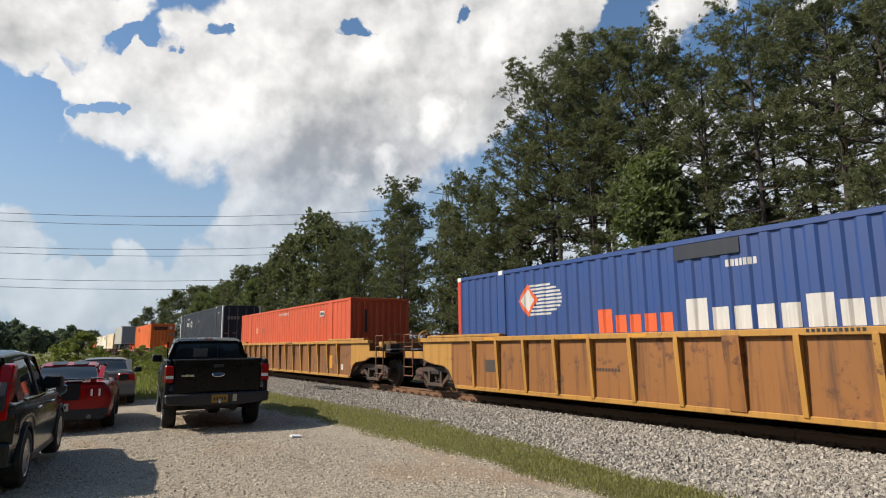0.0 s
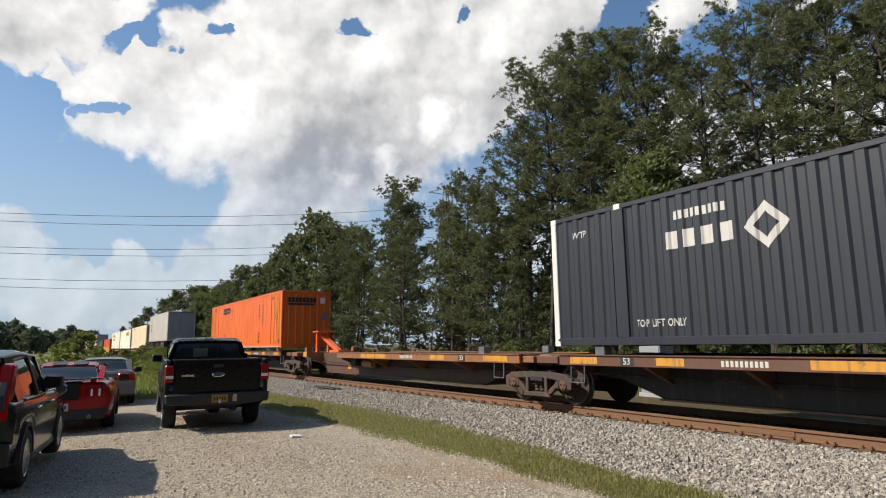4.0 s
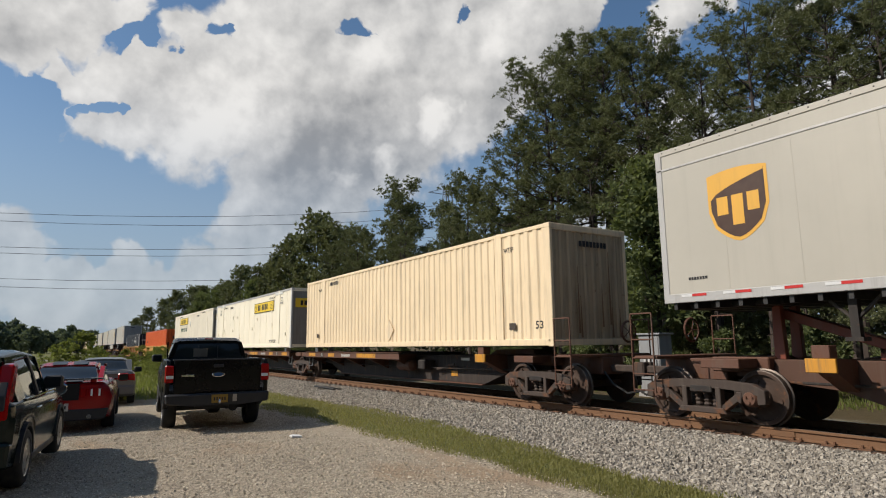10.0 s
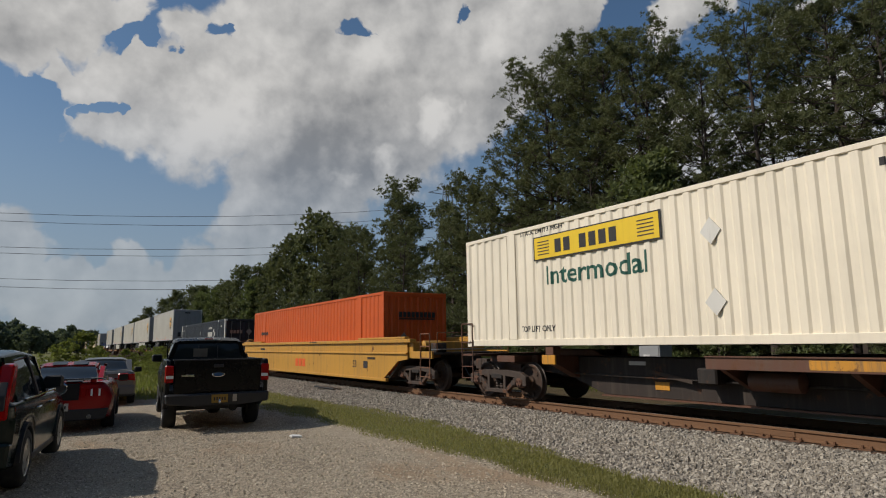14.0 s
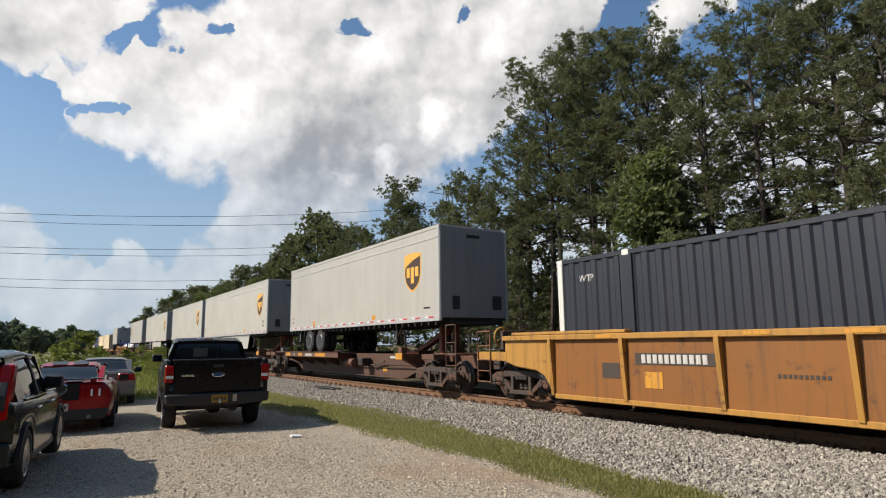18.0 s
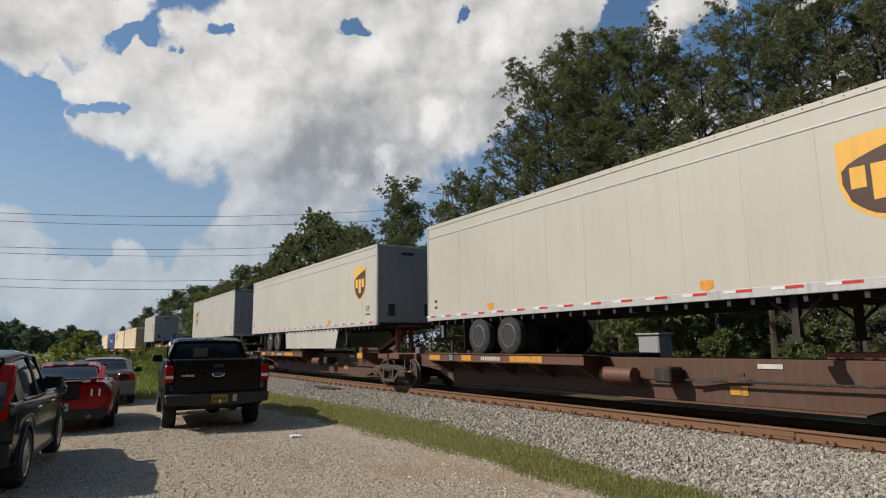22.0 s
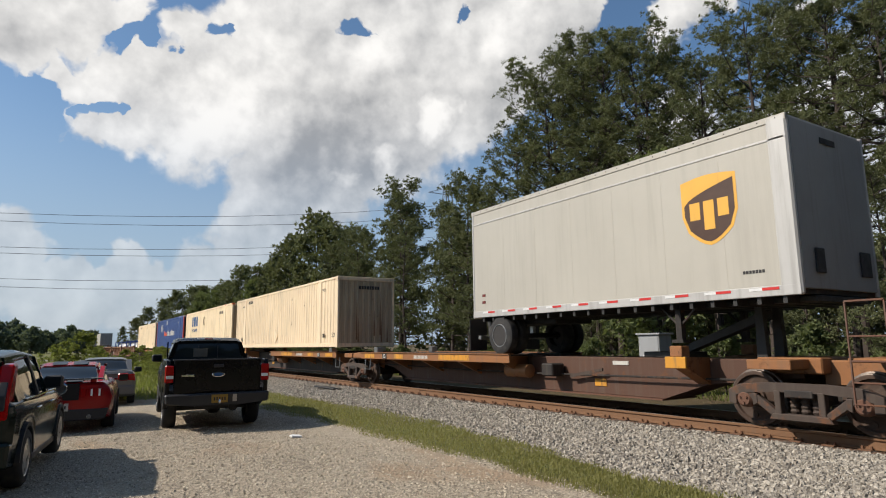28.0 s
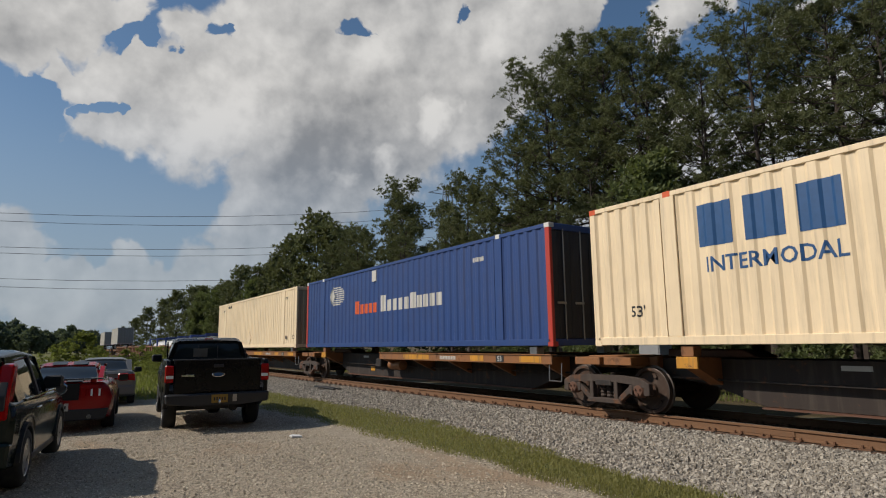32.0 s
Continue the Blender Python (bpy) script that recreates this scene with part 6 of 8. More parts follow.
    for s in (-1, 1):
        leg = prism([(s * 0.98, 0.30), (s * 1.10, 0.30), (s * 1.10, a), (s * 0.98, a)], yl - 0.06, yl + 0.06, "y")
        rod((s * 1.04, yl, 0.55), (s * 1.04, yl + 0.45, a), 0.03, 6, leg)
        rod((s * 1.04, yl, 0.55), (s * 1.04, yl - 0.45, a), 0.03, 6, leg)
        box(s * 1.04 - 0.12, s * 1.04 + 0.12, yl - 0.12, yl + 0.12, 0.25, 0.31, 0, leg)
        part("landing_leg", leg, UNDER, r, "folded-up landing leg")
    part("coupler_plate", box(-0.9, 0.9, min(nose * hy, nose * (hy - 2.0)), max(nose * hy, nose * (hy - 2.0)), a - 0.10, a, 0.01), BLACK, r)
    if skirt:
        y1, y2 = d * (hy - 5.9), d * (hy - 12.2)
        for s in (-1, 1):
            part("side_skirt", prism([(y1, a - 0.02), (y1 - d * 0.12, 0.16), (y2, 0.16), (y2 - d * 0.35, a - 0.02)], min(s * 1.25, s * 1.23), max(s * 1.25, s * 1.23), "x"), SKIRT, r, "off-white side skirt")
    for y in ((d * (hy - 3.2), nose * (hy - 4.45)) if length > 10 else ()):
        part("lift_label", prism([(y + 0.13, a + 0.22), (y + 0.13, a + 0.36), (y - 0.13, a + 0.36), (y - 0.13, a + 0.22), (y, a + 0.17)], -hx - 0.004, -hx - 0.0005, "x"), SIGNYELLOW_LABEL, r, "small amber lift label")
    for k in range(2):
        part("side_marker", box(-hx - 0.012, -hx - 0.002, d * (hy - 0.5) - 0.07, d * (hy - 0.5) + 0.07, a + 0.36 + k * 0.18, a + 0.43 + k * 0.18, 0.004), LAMP_DULL, r, "side marker")
    if worn:
        part("repair_patch", box(-hx - 0.004, -hx, d * (hy - 1.15), d * (hy - 2.40), a + 0.27, a + 0.86) if d < 0 else box(-hx - 0.004, -hx, d * (hy - 2.40), d * (hy - 1.15), a + 0.27, a + 0.86), TRAILER_WHITE, r, "lighter riveted repair patch")
        scuffs = bmesh.new()
        for k, (u, v, l) in enumerate(((2.2, 1.5, 0.35), (3.9, 1.0, 0.22), (5.1, 0.7, 0.42), (6.6, 1.3, 0.25), (8.4, 0.8, 0.3), (10.2, 1.1, 0.2))):
            y, z = d * (hy - u), a + v
            prism([(y, z), (y + 0.02, z + 0.03), (y + l, z - l * 0.5), (y + l - 0.02, z - l * 0.5 - 0.03)], -hx - 0.003, -hx - 0.0005, "x", 0, scuffs)
        part("scuff_marks", scuffs, TRAILER_NOSE, r, "dark scuff marks")["kind"] = "stuff"
    if logo:
        yc = nose * (hy - 1.45) + 0.55 if length > 15 or length < 10 else nose * (hy - 1.62) + 0.55
        crest(r, hx + 0.001, yc, 3.07 - 1.13, 1.08, 1.27, gold)
        if length > 15:
            words("53'", 0.26, DARKINK, r, -hx - 0.004, nose * (hy - 0.75), a + 0.62)
        bars(r, "unit_number", DARKINK, -hx - 0.003, nose * (hy - 0.75), a + 0.42, 0.04, 0.05, 0.015, 7)
    tagged(r, label, "semi-trailer", "trailers on the train")
    return r


def tank_container(y0, z, label):
    """A tank container: a banded white barrel in a steel frame."""
    r = rolling(empty("tank_container"), y0, z)
    blue = paint("tank_frame_blue", (0.0378, 0.0756, 0.269), 0.5, 0.3)
    white = paint("tank_white", (0.655, 0.638, 0.605), 0.35, 0.2)
    part("barrel", lathe([(-2.86, 0.05), (-2.83, 0.45), (-2.72, 0.78), (-2.52, 0.95), (-2.30, 0.98), (2.30, 0.98), (2.52, 0.95), (2.72, 0.78), (2.83, 0.45), (2.86, 0.05)], 30, "y"), white, r, "white insulated tank barrel", True, pose(0, 0, 0.84))
    for y in (-2.2, -1.1, 0.0, 1.1, 2.2):
        part("band", lathe([(y - 0.03, 0.98), (y - 0.025, 0.990), (y + 0.025, 0.990), (y + 0.03, 0.98)], 30, "y"), STEEL, r, "steel band", True, pose(0, 0, 0.84))
    for e in (-1, 1):
        for s in (-1, 1):
            part("corner_post", box(s * 1.15 - 0.07, s * 1.15 + 0.07, e * 2.96 - 0.07, e * 2.96 + 0.07, 0, 2.12, 0.01), blue, r)
            part("brace", prism([(s * 1.1, 0.1), (s * 1.1, 0.3), (s * 0.3, 1.0), (s * 0.3, 0.8)], e * 2.93 - 0.03, e * 2.93 + 0.03, "y"), blue, r)
        part("end_beam", box(-1.15, 1.15, e * 2.96 - 0.06, e * 2.96 + 0.06, 0.0, 0.14, 0.01), blue, r)
        part("end_beam", box(-1.15, 1.15, e * 2.96 - 0.05, e * 2.96 + 0.05, 2.02, 2.12, 0.01), blue, r)
    for s in (-1, 1):
        part("bottom_rail", box(s * 1.13 - 0.05, s * 1.13 + 0.05, -2.95, 2.95, 0.02, 0.14, 0.01), blue, r)
    part("catwalk", box(-0.35, 0.35, -2.6, 2.6, 1.86, 1.89, 0.004), STEEL, r)
    part("manhole", lathe([(0, 0.28), (0.12, 0.28), (0.14, 0.2), (0.15, 0.02)], 16, "z"), STEEL, r, at=pose(0, 0, 1.78))
    tagged(r, label, "tank container", "tank containers on the train")
    return r


# container paints
def enamel(name, c, **kw):
    return paint(name, c, **kw)


BLUE = enamel("container_blue", (0.0185, 0.0521, 0.181), rough=0.48, grime=0.18)
REDORANGE = enamel("container_red_orange", (0.53, 0.076, 0.0195), rough=0.5, grime=0.25)
NAVY = enamel("container_slate_navy", (0.0110, 0.0145, 0.0235), rough=0.5, grime=0.12)
ORANGE = enamel("container_orange", (0.67, 0.116, 0.0075), rough=0.42, grime=0.10)
ORANGE2 = enamel("container_deep_orange", (0.554, 0.0882, 0.00672), rough=0.45, grime=0.10)
CREAM = enamel("container_cream", (0.81, 0.645, 0.425), rough=0.5, grime=0.28)
CREAM2 = enamel("container_cream_dirty", (0.76, 0.600, 0.405), rough=0.5, grime=0.35, rust=0.03)
IVORY = enamel("container_ivory", (0.87, 0.79, 0.62), rough=0.42, grime=0.06)
WHITEBOX = enamel("container_white", (0.83, 0.75, 0.60), rough=0.45, grime=0.12)
# light end walls turned from the sun: shade painted in as grey
END_SHADE_GREY = enamel("end_wall_shade_grey", (0.235, 0.228, 0.210), rough=0.5, grime=0.4)
GREYBOX = enamel("container_grey", (0.168, 0.185, 0.202), rough=0.5, grime=0.3)
RED = enamel("frame_red", (0.462, 0.042, 0.0252), rough=0.45, grime=0.25)
WHITEFRAME = enamel("frame_white", (0.655, 0.638, 0.588), rough=0.45, grime=0.25)
SIGNYELLOW = enamel("sign_yellow", (0.80, 0.545, 0.022), rough=0.4, grime=0.08)
PLATE_AMBER = plain("plate_amber", (0.30, 0.17, 0.018), 0.45)
SIGNGREEN = plain("sign_green", (0.0126, 0.084, 0.0588), 0.5)
SIGNBLUE = plain("sign_blue", (0.016, 0.074, 0.200), 0.5)
LABEL_PINK = plain("label_pink", (0.62, 0.27, 0.17), 0.6)
LABEL_OLIVE = plain("label_olive", (0.25, 0.105, 0.050), 0.6)
# cream end walls: dirt and rust, plus shade mixed into the base colour
END_SHADE_DIRT = enamel("container_end_shade_dirt", (0.43, 0.335, 0.215), rough=0.6, grime=0.6, rust=0.06)
RUSTRUN = plain("rust_run_brown", (0.20, 0.115, 0.058), 0.8)
PLACARD = enamel("placard_brown", (0.33, 0.15, 0.060), rough=0.6, grime=0.5)
SIGNORANGE = plain("sign_orange", (0.63, 0.101, 0.0252), 0.5)
RIBYELLOW = enamel("rib_amber", (0.63, 0.302, 0.0336), rough=0.5, grime=0.2)
FLAT = [(-20, 0), (20, 0)]
HX = CW / 2


def diamond(y, z, w, h):
    return [(y + w / 2, z, z, y, z - h / 2, z + h / 2), (y, z - h / 2, z + h / 2, y - w / 2, z, z)]


def ring_diamond(y, z, w, h, k=0.55):
    """A diamond with a diamond hole, as strips."""
    out = []
    for s in (-1, 1):
        a, b = w / 2, w / 2 * k
        g = h / 2 * (1 - k)
        for t in (-1, 1):
            o = (y + s * a, z, z)
            m = (y + s * b * 0.999, z + min(0, t * g), z + max(0, t * g))
            c = (y, z + min(t * h / 2 * k, t * h / 2), z + max(t * h / 2 * k, t * h / 2))
            out.append((*o, *m))
            out.append((*m, *c))
    return out


def loads():
    # blue box in the first well
    ZW = 0.36
    r, f = container(4.52, ZW, "dark blue corrugated container with orange and white wordmark blocks", BLUE, pitch=0.36, frame=RED, door=1, lock=WHITEFRAME)
    word(r, f, 1.0, 1.24, 0.43, 0.40, "stack")
    # red-orange box in the second well
    r, f = container(28.12, ZW, "weathered red-orange corrugated container", REDORANGE, pitch=0.37, door=1)
    words("WARNING HIGHCUBE", 0.17, LETTER, r, -HX - 0.006, 0.1, 2.6, squeeze=0.9, folds=f)
    part("plate", box(-HX - 0.006, -HX - 0.002, -5.38, -4.88, 2.28, 2.5), LETTER, r, "white plate with dark marks")
    bars(r, "plate_marks", DARKINK, -HX - 0.006, -5.13, 2.39, 0.04, 0.13, 0.02, 7)
    for y, z, k in ((4.9, 1.75, 0.28), (3.7, 1.75, 0.26)):
        decal([(y, z, z + 0.3, y - k, z, z + 0.3)], f, HX - 0.012, LABEL_PINK if y > 4 else LABEL_OLIVE, r, "label_patch", "worn label patch")
    bars(r, "end_mark", DARKINK, -CL / 2 - 0.012, -0.65, 2.0, 0.10, 0.9, 0.02, 1, 0)
    # slate navy box on the first spine platform
    r, f = container(49.50, 1.325, "slate-navy corrugated container with white corner posts", NAVY, pitch=0.335, door=-1, frame=WHITEFRAME, rail=NAVY, lock=WHITEFRAME)
    navy_marks(r, f, 4.96, 1.79)
    # bright orange ribbed box
    r, f = container(85.48, 1.325, "bright orange sheet-and-post container with dark marks", ORANGE, "rib", 0.62, door=1)
    orange_marks(r, f)
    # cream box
    r, f = container(138.68, 1.325, "plain cream corrugated steel container", CREAM, pitch=0.305, door=1, dark_end=END_SHADE_DIRT)
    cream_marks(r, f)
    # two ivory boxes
    r, f = container(157.02, 1.325, "smooth ivory sheet container with a yellow sign", IVORY, "flat", 1.0, top=ALU, door=1, frame=WHITEFRAME, dark_end=END_SHADE_GREY)
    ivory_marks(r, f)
    r, f = container(174.33, 1.325, "white corrugated container with yellow and green sign", WHITEBOX, pitch=0.31, door=-1, dark_end=END_SHADE_GREY)
    white_marks(r, f)
    # orange box in the smooth yellow well
    r, f = container(195.58, ZW, "deep orange corrugated container in a yellow well car", ORANGE2, pitch=0.34, door=1)
    bars(r, "wordmark_block", DARKINK, -HX - 0.006, 6.0, 1.72, 0.12, 0.15, 0.04, 8, label="dark wordmark blocks")
    bars(r, "end_mark", DARKINK, -CL / 2 - 0.012, 0.05, 2.1, 0.13, 0.2, 0.04, 9, 0)
    bars(r, "end_mark", DARKINK, -CL / 2 - 0.012, 0.05, 1.95, 1.5, 0.05, 0.0, 1, 0)
    part("end_placard", prism([(-0.75, 1.2), (-0.5, 1.48), (-0.25, 1.2), (-0.5, 0.92)], -CL / 2 - 0.016, -CL / 2 - 0.010, "y"), GREYBOX, r, "grey diamond placard")
    # navy box in the ochre well
    r, f = container(218.88, ZW, "slate-navy corrugated container with white corner posts", NAVY, pitch=0.335, door=-1, frame=WHITEFRAME, lock=WHITEFRAME)
    navy_marks(r, f, -2.73, 1.79)
    # trailers
    trailer(120.78, 13.55, 1, "off-white van trailer with a shield emblem by its front", gold=None)
    trailer(238.80, 13.6, -1, "pale grey van trailer with a shield emblem", TRAILER_PALE)
    trailer(257.49, 16.1, -1, "off-white van trailer with side skirts and shield emblem", skirt=True)
    trailer(273.70, 13.95, -1, "off-white van trailer with a shield emblem", TRAILER_WHITE)
    trailer(292.20, 16.1, -1, "off-white van trailer with side skirts and shield emblem", skirt=True)
    trailer(311.42, 13.6, 1, "scuffed pale grey van trailer with doors to the rear", TRAILER_PALE, worn=True)
    trailer(345.46, 8.7, -1, "short white pup trailer with a shield emblem", TRAILER_PALE, axles=1)
    # tank containers
    for y in (326.2, 332.4, 438.6 - 3.1, 438.6 + 3.1, 458.1 - 3.1, 458.1 + 3.1):
        tank_container(y, 0.32, "white tank container in a blue steel frame")
    r, f = container(367.37, 1.325, "stained cream corrugated container", CREAM2, pitch=0.305, door=1, dark_end=END_SHADE_DIRT)
    cream_marks(r, f)
    r, f = container(384.78, 1.325, "cream corrugated container with a blue wordmark", CREAM, pitch=0.36, door=1, lock=SIGNORANGE, dark_end=END_SHADE_DIRT)
    blue_marks(r, f)
    r, f = container(402.22, 1.325, "dark blue corrugated container with red end posts", BLUE, pitch=0.36, frame=RED, door=-1, dark_end=NAVY, lock=WHITEFRAME)
    word(r, f, 1.0, 1.24, 0.43, 0.40, "small")
    r, f = container(419.76, 1.325, "plain cream corrugated container", CREAM, pitch=0.305, door=1, dark_end=END_SHADE_DIRT)
    cream_marks(r, f)
    trailer(513.8, 13.6, 1, "grey van trailer far down the train", TRAILER_PALE, logo=False)
    trailer(546.8, 13.6, 1, "grey van trailer far down the train", TRAILER_PALE, logo=False)


def word(r, f, y, z, h, unit, kind):
    """The emblem and the two wordmarks of the dark blue boxes, as plain slabs."""
    x = HX - 0.012
    g0 = y + 4.08
    decal(diamond(g0, z + 0.83, 0.72, 0.80), f, x, LETTER, r, "emblem", "white diamond emblem")
    decal(ring_diamond(g0, z + 0.83, 0.72, 0.80, 0.7), f, x, SIGNORANGE if kind == "stack" else GREYBOX, r, "emblem_edge", "", 0.007)
    for k in range(9):
        zz = z + 0.46 + k * 0.085
        wdt = 0.95 * math.sin((k + 1.6) / 11.2 * math.pi) ** 0.6
        decal([(g0 - 0.06 - (4 - abs(k - 4)) * 0.075, zz, zz + 0.048, g0 - 0.25 - wdt, zz, zz + 0.048)], f, x, LETTER, r, "emblem_stripe")
    a, b = y + 1.82, y - 0.29
    slabs(r, "wordmark_slab", SIGNORANGE, f, x, a, z, h * 0.9, unit * 0.76, unit * 0.22, (1.25, 0.9, 0.9, 0.9, 0.9), "orange wordmark slab")
    slabs(r, "wordmark_slab", LETTER, f, x, b, z, h * 0.9, unit * 0.76, unit * 0.22, (1.45, 1, 1, 1, 1, 1.3, 1, 1, 1, 1), "white wordmark slab")
    part("patch", box(-HX - 0.007, -HX - 0.003, -0.41, 0.86, 2.52, 2.79) if kind == "stack" else box(-HX - 0.007, -HX - 0.003, 1.0, 1.35, 2.35, 2.75), NAVY if kind == "stack" else LETTER, r, "repainted patch")
    bars(r, "unit_number", LETTER, -HX - 0.008, -0.4 if kind == "stack" else -5.2, 2.36, 0.06, 0.12, 0.02, 7, label="white unit marks", folds=f)


def navy_marks(r, f, y, z):
    x = HX - 0.012
    slabs(r, "wordmark_slab", LETTER, f, x, y, z, 0.33, 0.24, 0.13, (1, 1, 1, 1), "white wordmark slab")
    decal(ring_diamond(y - 1.92, z + 0.17, 0.78, 0.80), f, x, LETTER, r, "emblem", "white open diamond emblem")
    decal(diamond(0.0, 2.1, 0.42, 0.56), f, x, GREYBOX if y > 0 else STEEL, r, "placard", "grey diamond placard")
    for yy in (7.2, -6.9):
        words("WTP", 0.20, LETTER, r, -HX - 0.006, yy, 2.42, folds=f)
    words("TOP  LIFT  ONLY", 0.2, LETTER, r, -HX - 0.006, -5.3, 0.43, squeeze=0.75, folds=f)
    words("TOP  LIFT  ONLY", 0.2, LETTER, r, -HX - 0.006, 5.2, 0.43, squeeze=0.75, folds=f)
    bars(r, "unit_number", LETTER, -HX - 0.006, y - 0.7, z + 0.62, 0.08, 0.16, 0.04, 9, label="white unit marks", folds=f)
    e = -CL / 2 - 0.012
    bars(r, "end_wordmark", STEEL, e, -0.55, 2.05, 0.16, 0.22, 0.05, 4, 0)
    part("end_emblem", prism([(0.1, 2.05), (0.3, 2.3), (0.5, 2.05), (0.3, 1.8)], e - 0.004, e, "y"), STEEL, r)
    bars(r, "end_mark", STEEL, e, 0.85, 2.1, 0.05, 0.14, 0.02, 5, 0)
    part("end_placard", prism([(0.65, 1.45), (0.85, 1.7), (1.05, 1.45), (0.85, 1.2)], e - 0.004, e, "y"), GREYBOX, r)


def orange_marks(r, f):
    x = -HX - 0.006
    bars(r, "wordmark_slab", DARKINK, x, 3.55, 2.50, 0.155, 0.20, 0.04, 9, label="dark wordmark blocks")
    part("wordmark_bar", prism([(4.46, 2.20), (4.44, 2.36), (3.55, 2.36), (3.45, 2.20)], x - 0.004, x, "x"), DARKINK, r)
    bars(r, "wordmark_tail", DARKINK, x, 3.1, 2.29, 0.065, 0.10, 0.025, 8)
    words("TOP\nLIFT\nONLY", 0.22, DARKINK, r, x, 3.87, 0.56, squeeze=0.8)
    words("TOP\nLIFT\nONLY", 0.22, DARKINK, r, x, -4.05, 0.56, squeeze=0.8)
    words("WTP", 0.20, DARKINK, r, x - 0.012, 6.75, 2.62)
    words("WTP", 0.20, DARKINK, r, x - 0.012, -6.55, 2.55)
    bm = bmesh.new()
    for yy, n in ((-4.05, 4), (-4.75, 6)):
        for k in range(n):
            box(x - 0.004, x, yy - 0.045, yy + 0.045, 2.24 - k * 0.185, 2.36 - k * 0.185, 0, bm)
    part("unit_number", bm, DARKINK, r, "upright dark unit marks")
    decal(ring_diamond(-7.15, 1.62, 0.46, 0.56, 0.45), FLAT, HX + 0.004, PLACARD, r, "placard", "faded diamond placard")
    decal(ring_diamond(-7.05, 1.86, 0.50, 0.56, 0.86), FLAT, HX + 0.003, REDORANGE, r, "ghost_mark", "ghost of an old placard")
    part("rail_strip", box(x - 0.004, x + 0.002, -CL / 2 + 0.2, CL / 2 - 0.2, 0.03, 0.075), ALU, r, "bare metal strip along the foot")
    for k in range(6):
        xx = -0.95 + k * 0.38
        part("end_rib", box(xx - 0.025, xx + 0.025, -CL / 2 - 0.008, -CL / 2 + 0.02, 0.2, CH - 0.18), RIBYELLOW, r, "amber rib on the end wall")
    for k in range(4):
        y = -6.75 - k * 0.42
        part("amber_rib", box(x - 0.006, x + 0.004, y - 0.03, y + 0.03, 0.2, CH - 0.12), RIBYELLOW, r, "amber edge rib")
        y = 6.85 + k * 0.38
        part("amber_rib", box(x - 0.006, x + 0.004, y - 0.03, y + 0.03, 0.2, CH - 0.12), RIBYELLOW, r)
    e = -CL / 2 - 0.012
    bars(r, "end_wordmark", DARKINK, e, -0.25, 2.42, 0.15, 0.26, 0.04, 8, 0)
    bars(r, "end_wordmark", DARKINK, e, -0.3, 2.2, 1.4, 0.09, 0.0, 1, 0)
    part("end_box", box(0.72, 0.98, e - 0.05, e, 2.25, 2.55, 0.01), WHITEFRAME, r, "small white box")
    part("end_placard", prism([(0.75, 1.6), (0.95, 1.85), (1.15, 1.6), (0.95, 1.35)], e - 0.004, e, "y"), GREYBOX, r)
    part("maker_mark", box(x - 0.004, x, -7.75, -7.5, 0.26, 0.40), SIGNBLUE, r)
    bars(r, "door_mark", REDORANGE, x, 2.6, 2.42, 0.08, 0.08, 0.03, 14)


def cream_marks(r, f):
    x = -HX - 0.006
    for y in (6.5, -6.5):
        words("WTP", 0.18, DARKINK, r, x, y, 2.42, folds=f)
    bars(r, "unit_number", DARKINK, x, 5.0, 2.62, 0.09, 0.15, 0.03, 8, label="dark unit marks", folds=f)
    part("placard", prism([(0.30, 0.57), (0.0, 0.92), (-0.30, 0.57), (0.0, 0.22)], x - 0.003, x + 0.03, "x"), CREAM2, r, "worn grey diamond placard")
    words("53", 0.26, DARKINK, r, x, -7.6, 0.50, folds=f)
    part("label_plate", box(x - 0.003, x, -6.75, -6.5, 0.42, 0.58), FADED, r)
    part("label_plate", box(x - 0.003, x, 6.55, 6.75, 0.42, 0.58), FADED, r)
    bars(r, "end_number", DARKINK, -CL / 2 - 0.012, 0.1, 2.45, 0.09, 0.14, 0.03, 8, 0)
    runs = bmesh.new()
    for xx, top, low in ((-0.45, 1.9, 0.3), (-0.38, 1.2, 0.2), (0.35, 1.5, 0.45), (0.62, 2.3, 0.5), (0.68, 1.1, 0.2), (0.95, 0.9, 0.2)):
        prism([(xx - 0.03, low), (xx + 0.035, low), (xx + 0.006, top), (xx - 0.006, top)], -CL / 2 - 0.010, -CL / 2 - 0.006, "y", 0, runs)
    part("rust_run", runs, RUSTRUN, r, "brown rust runs down the end wall")


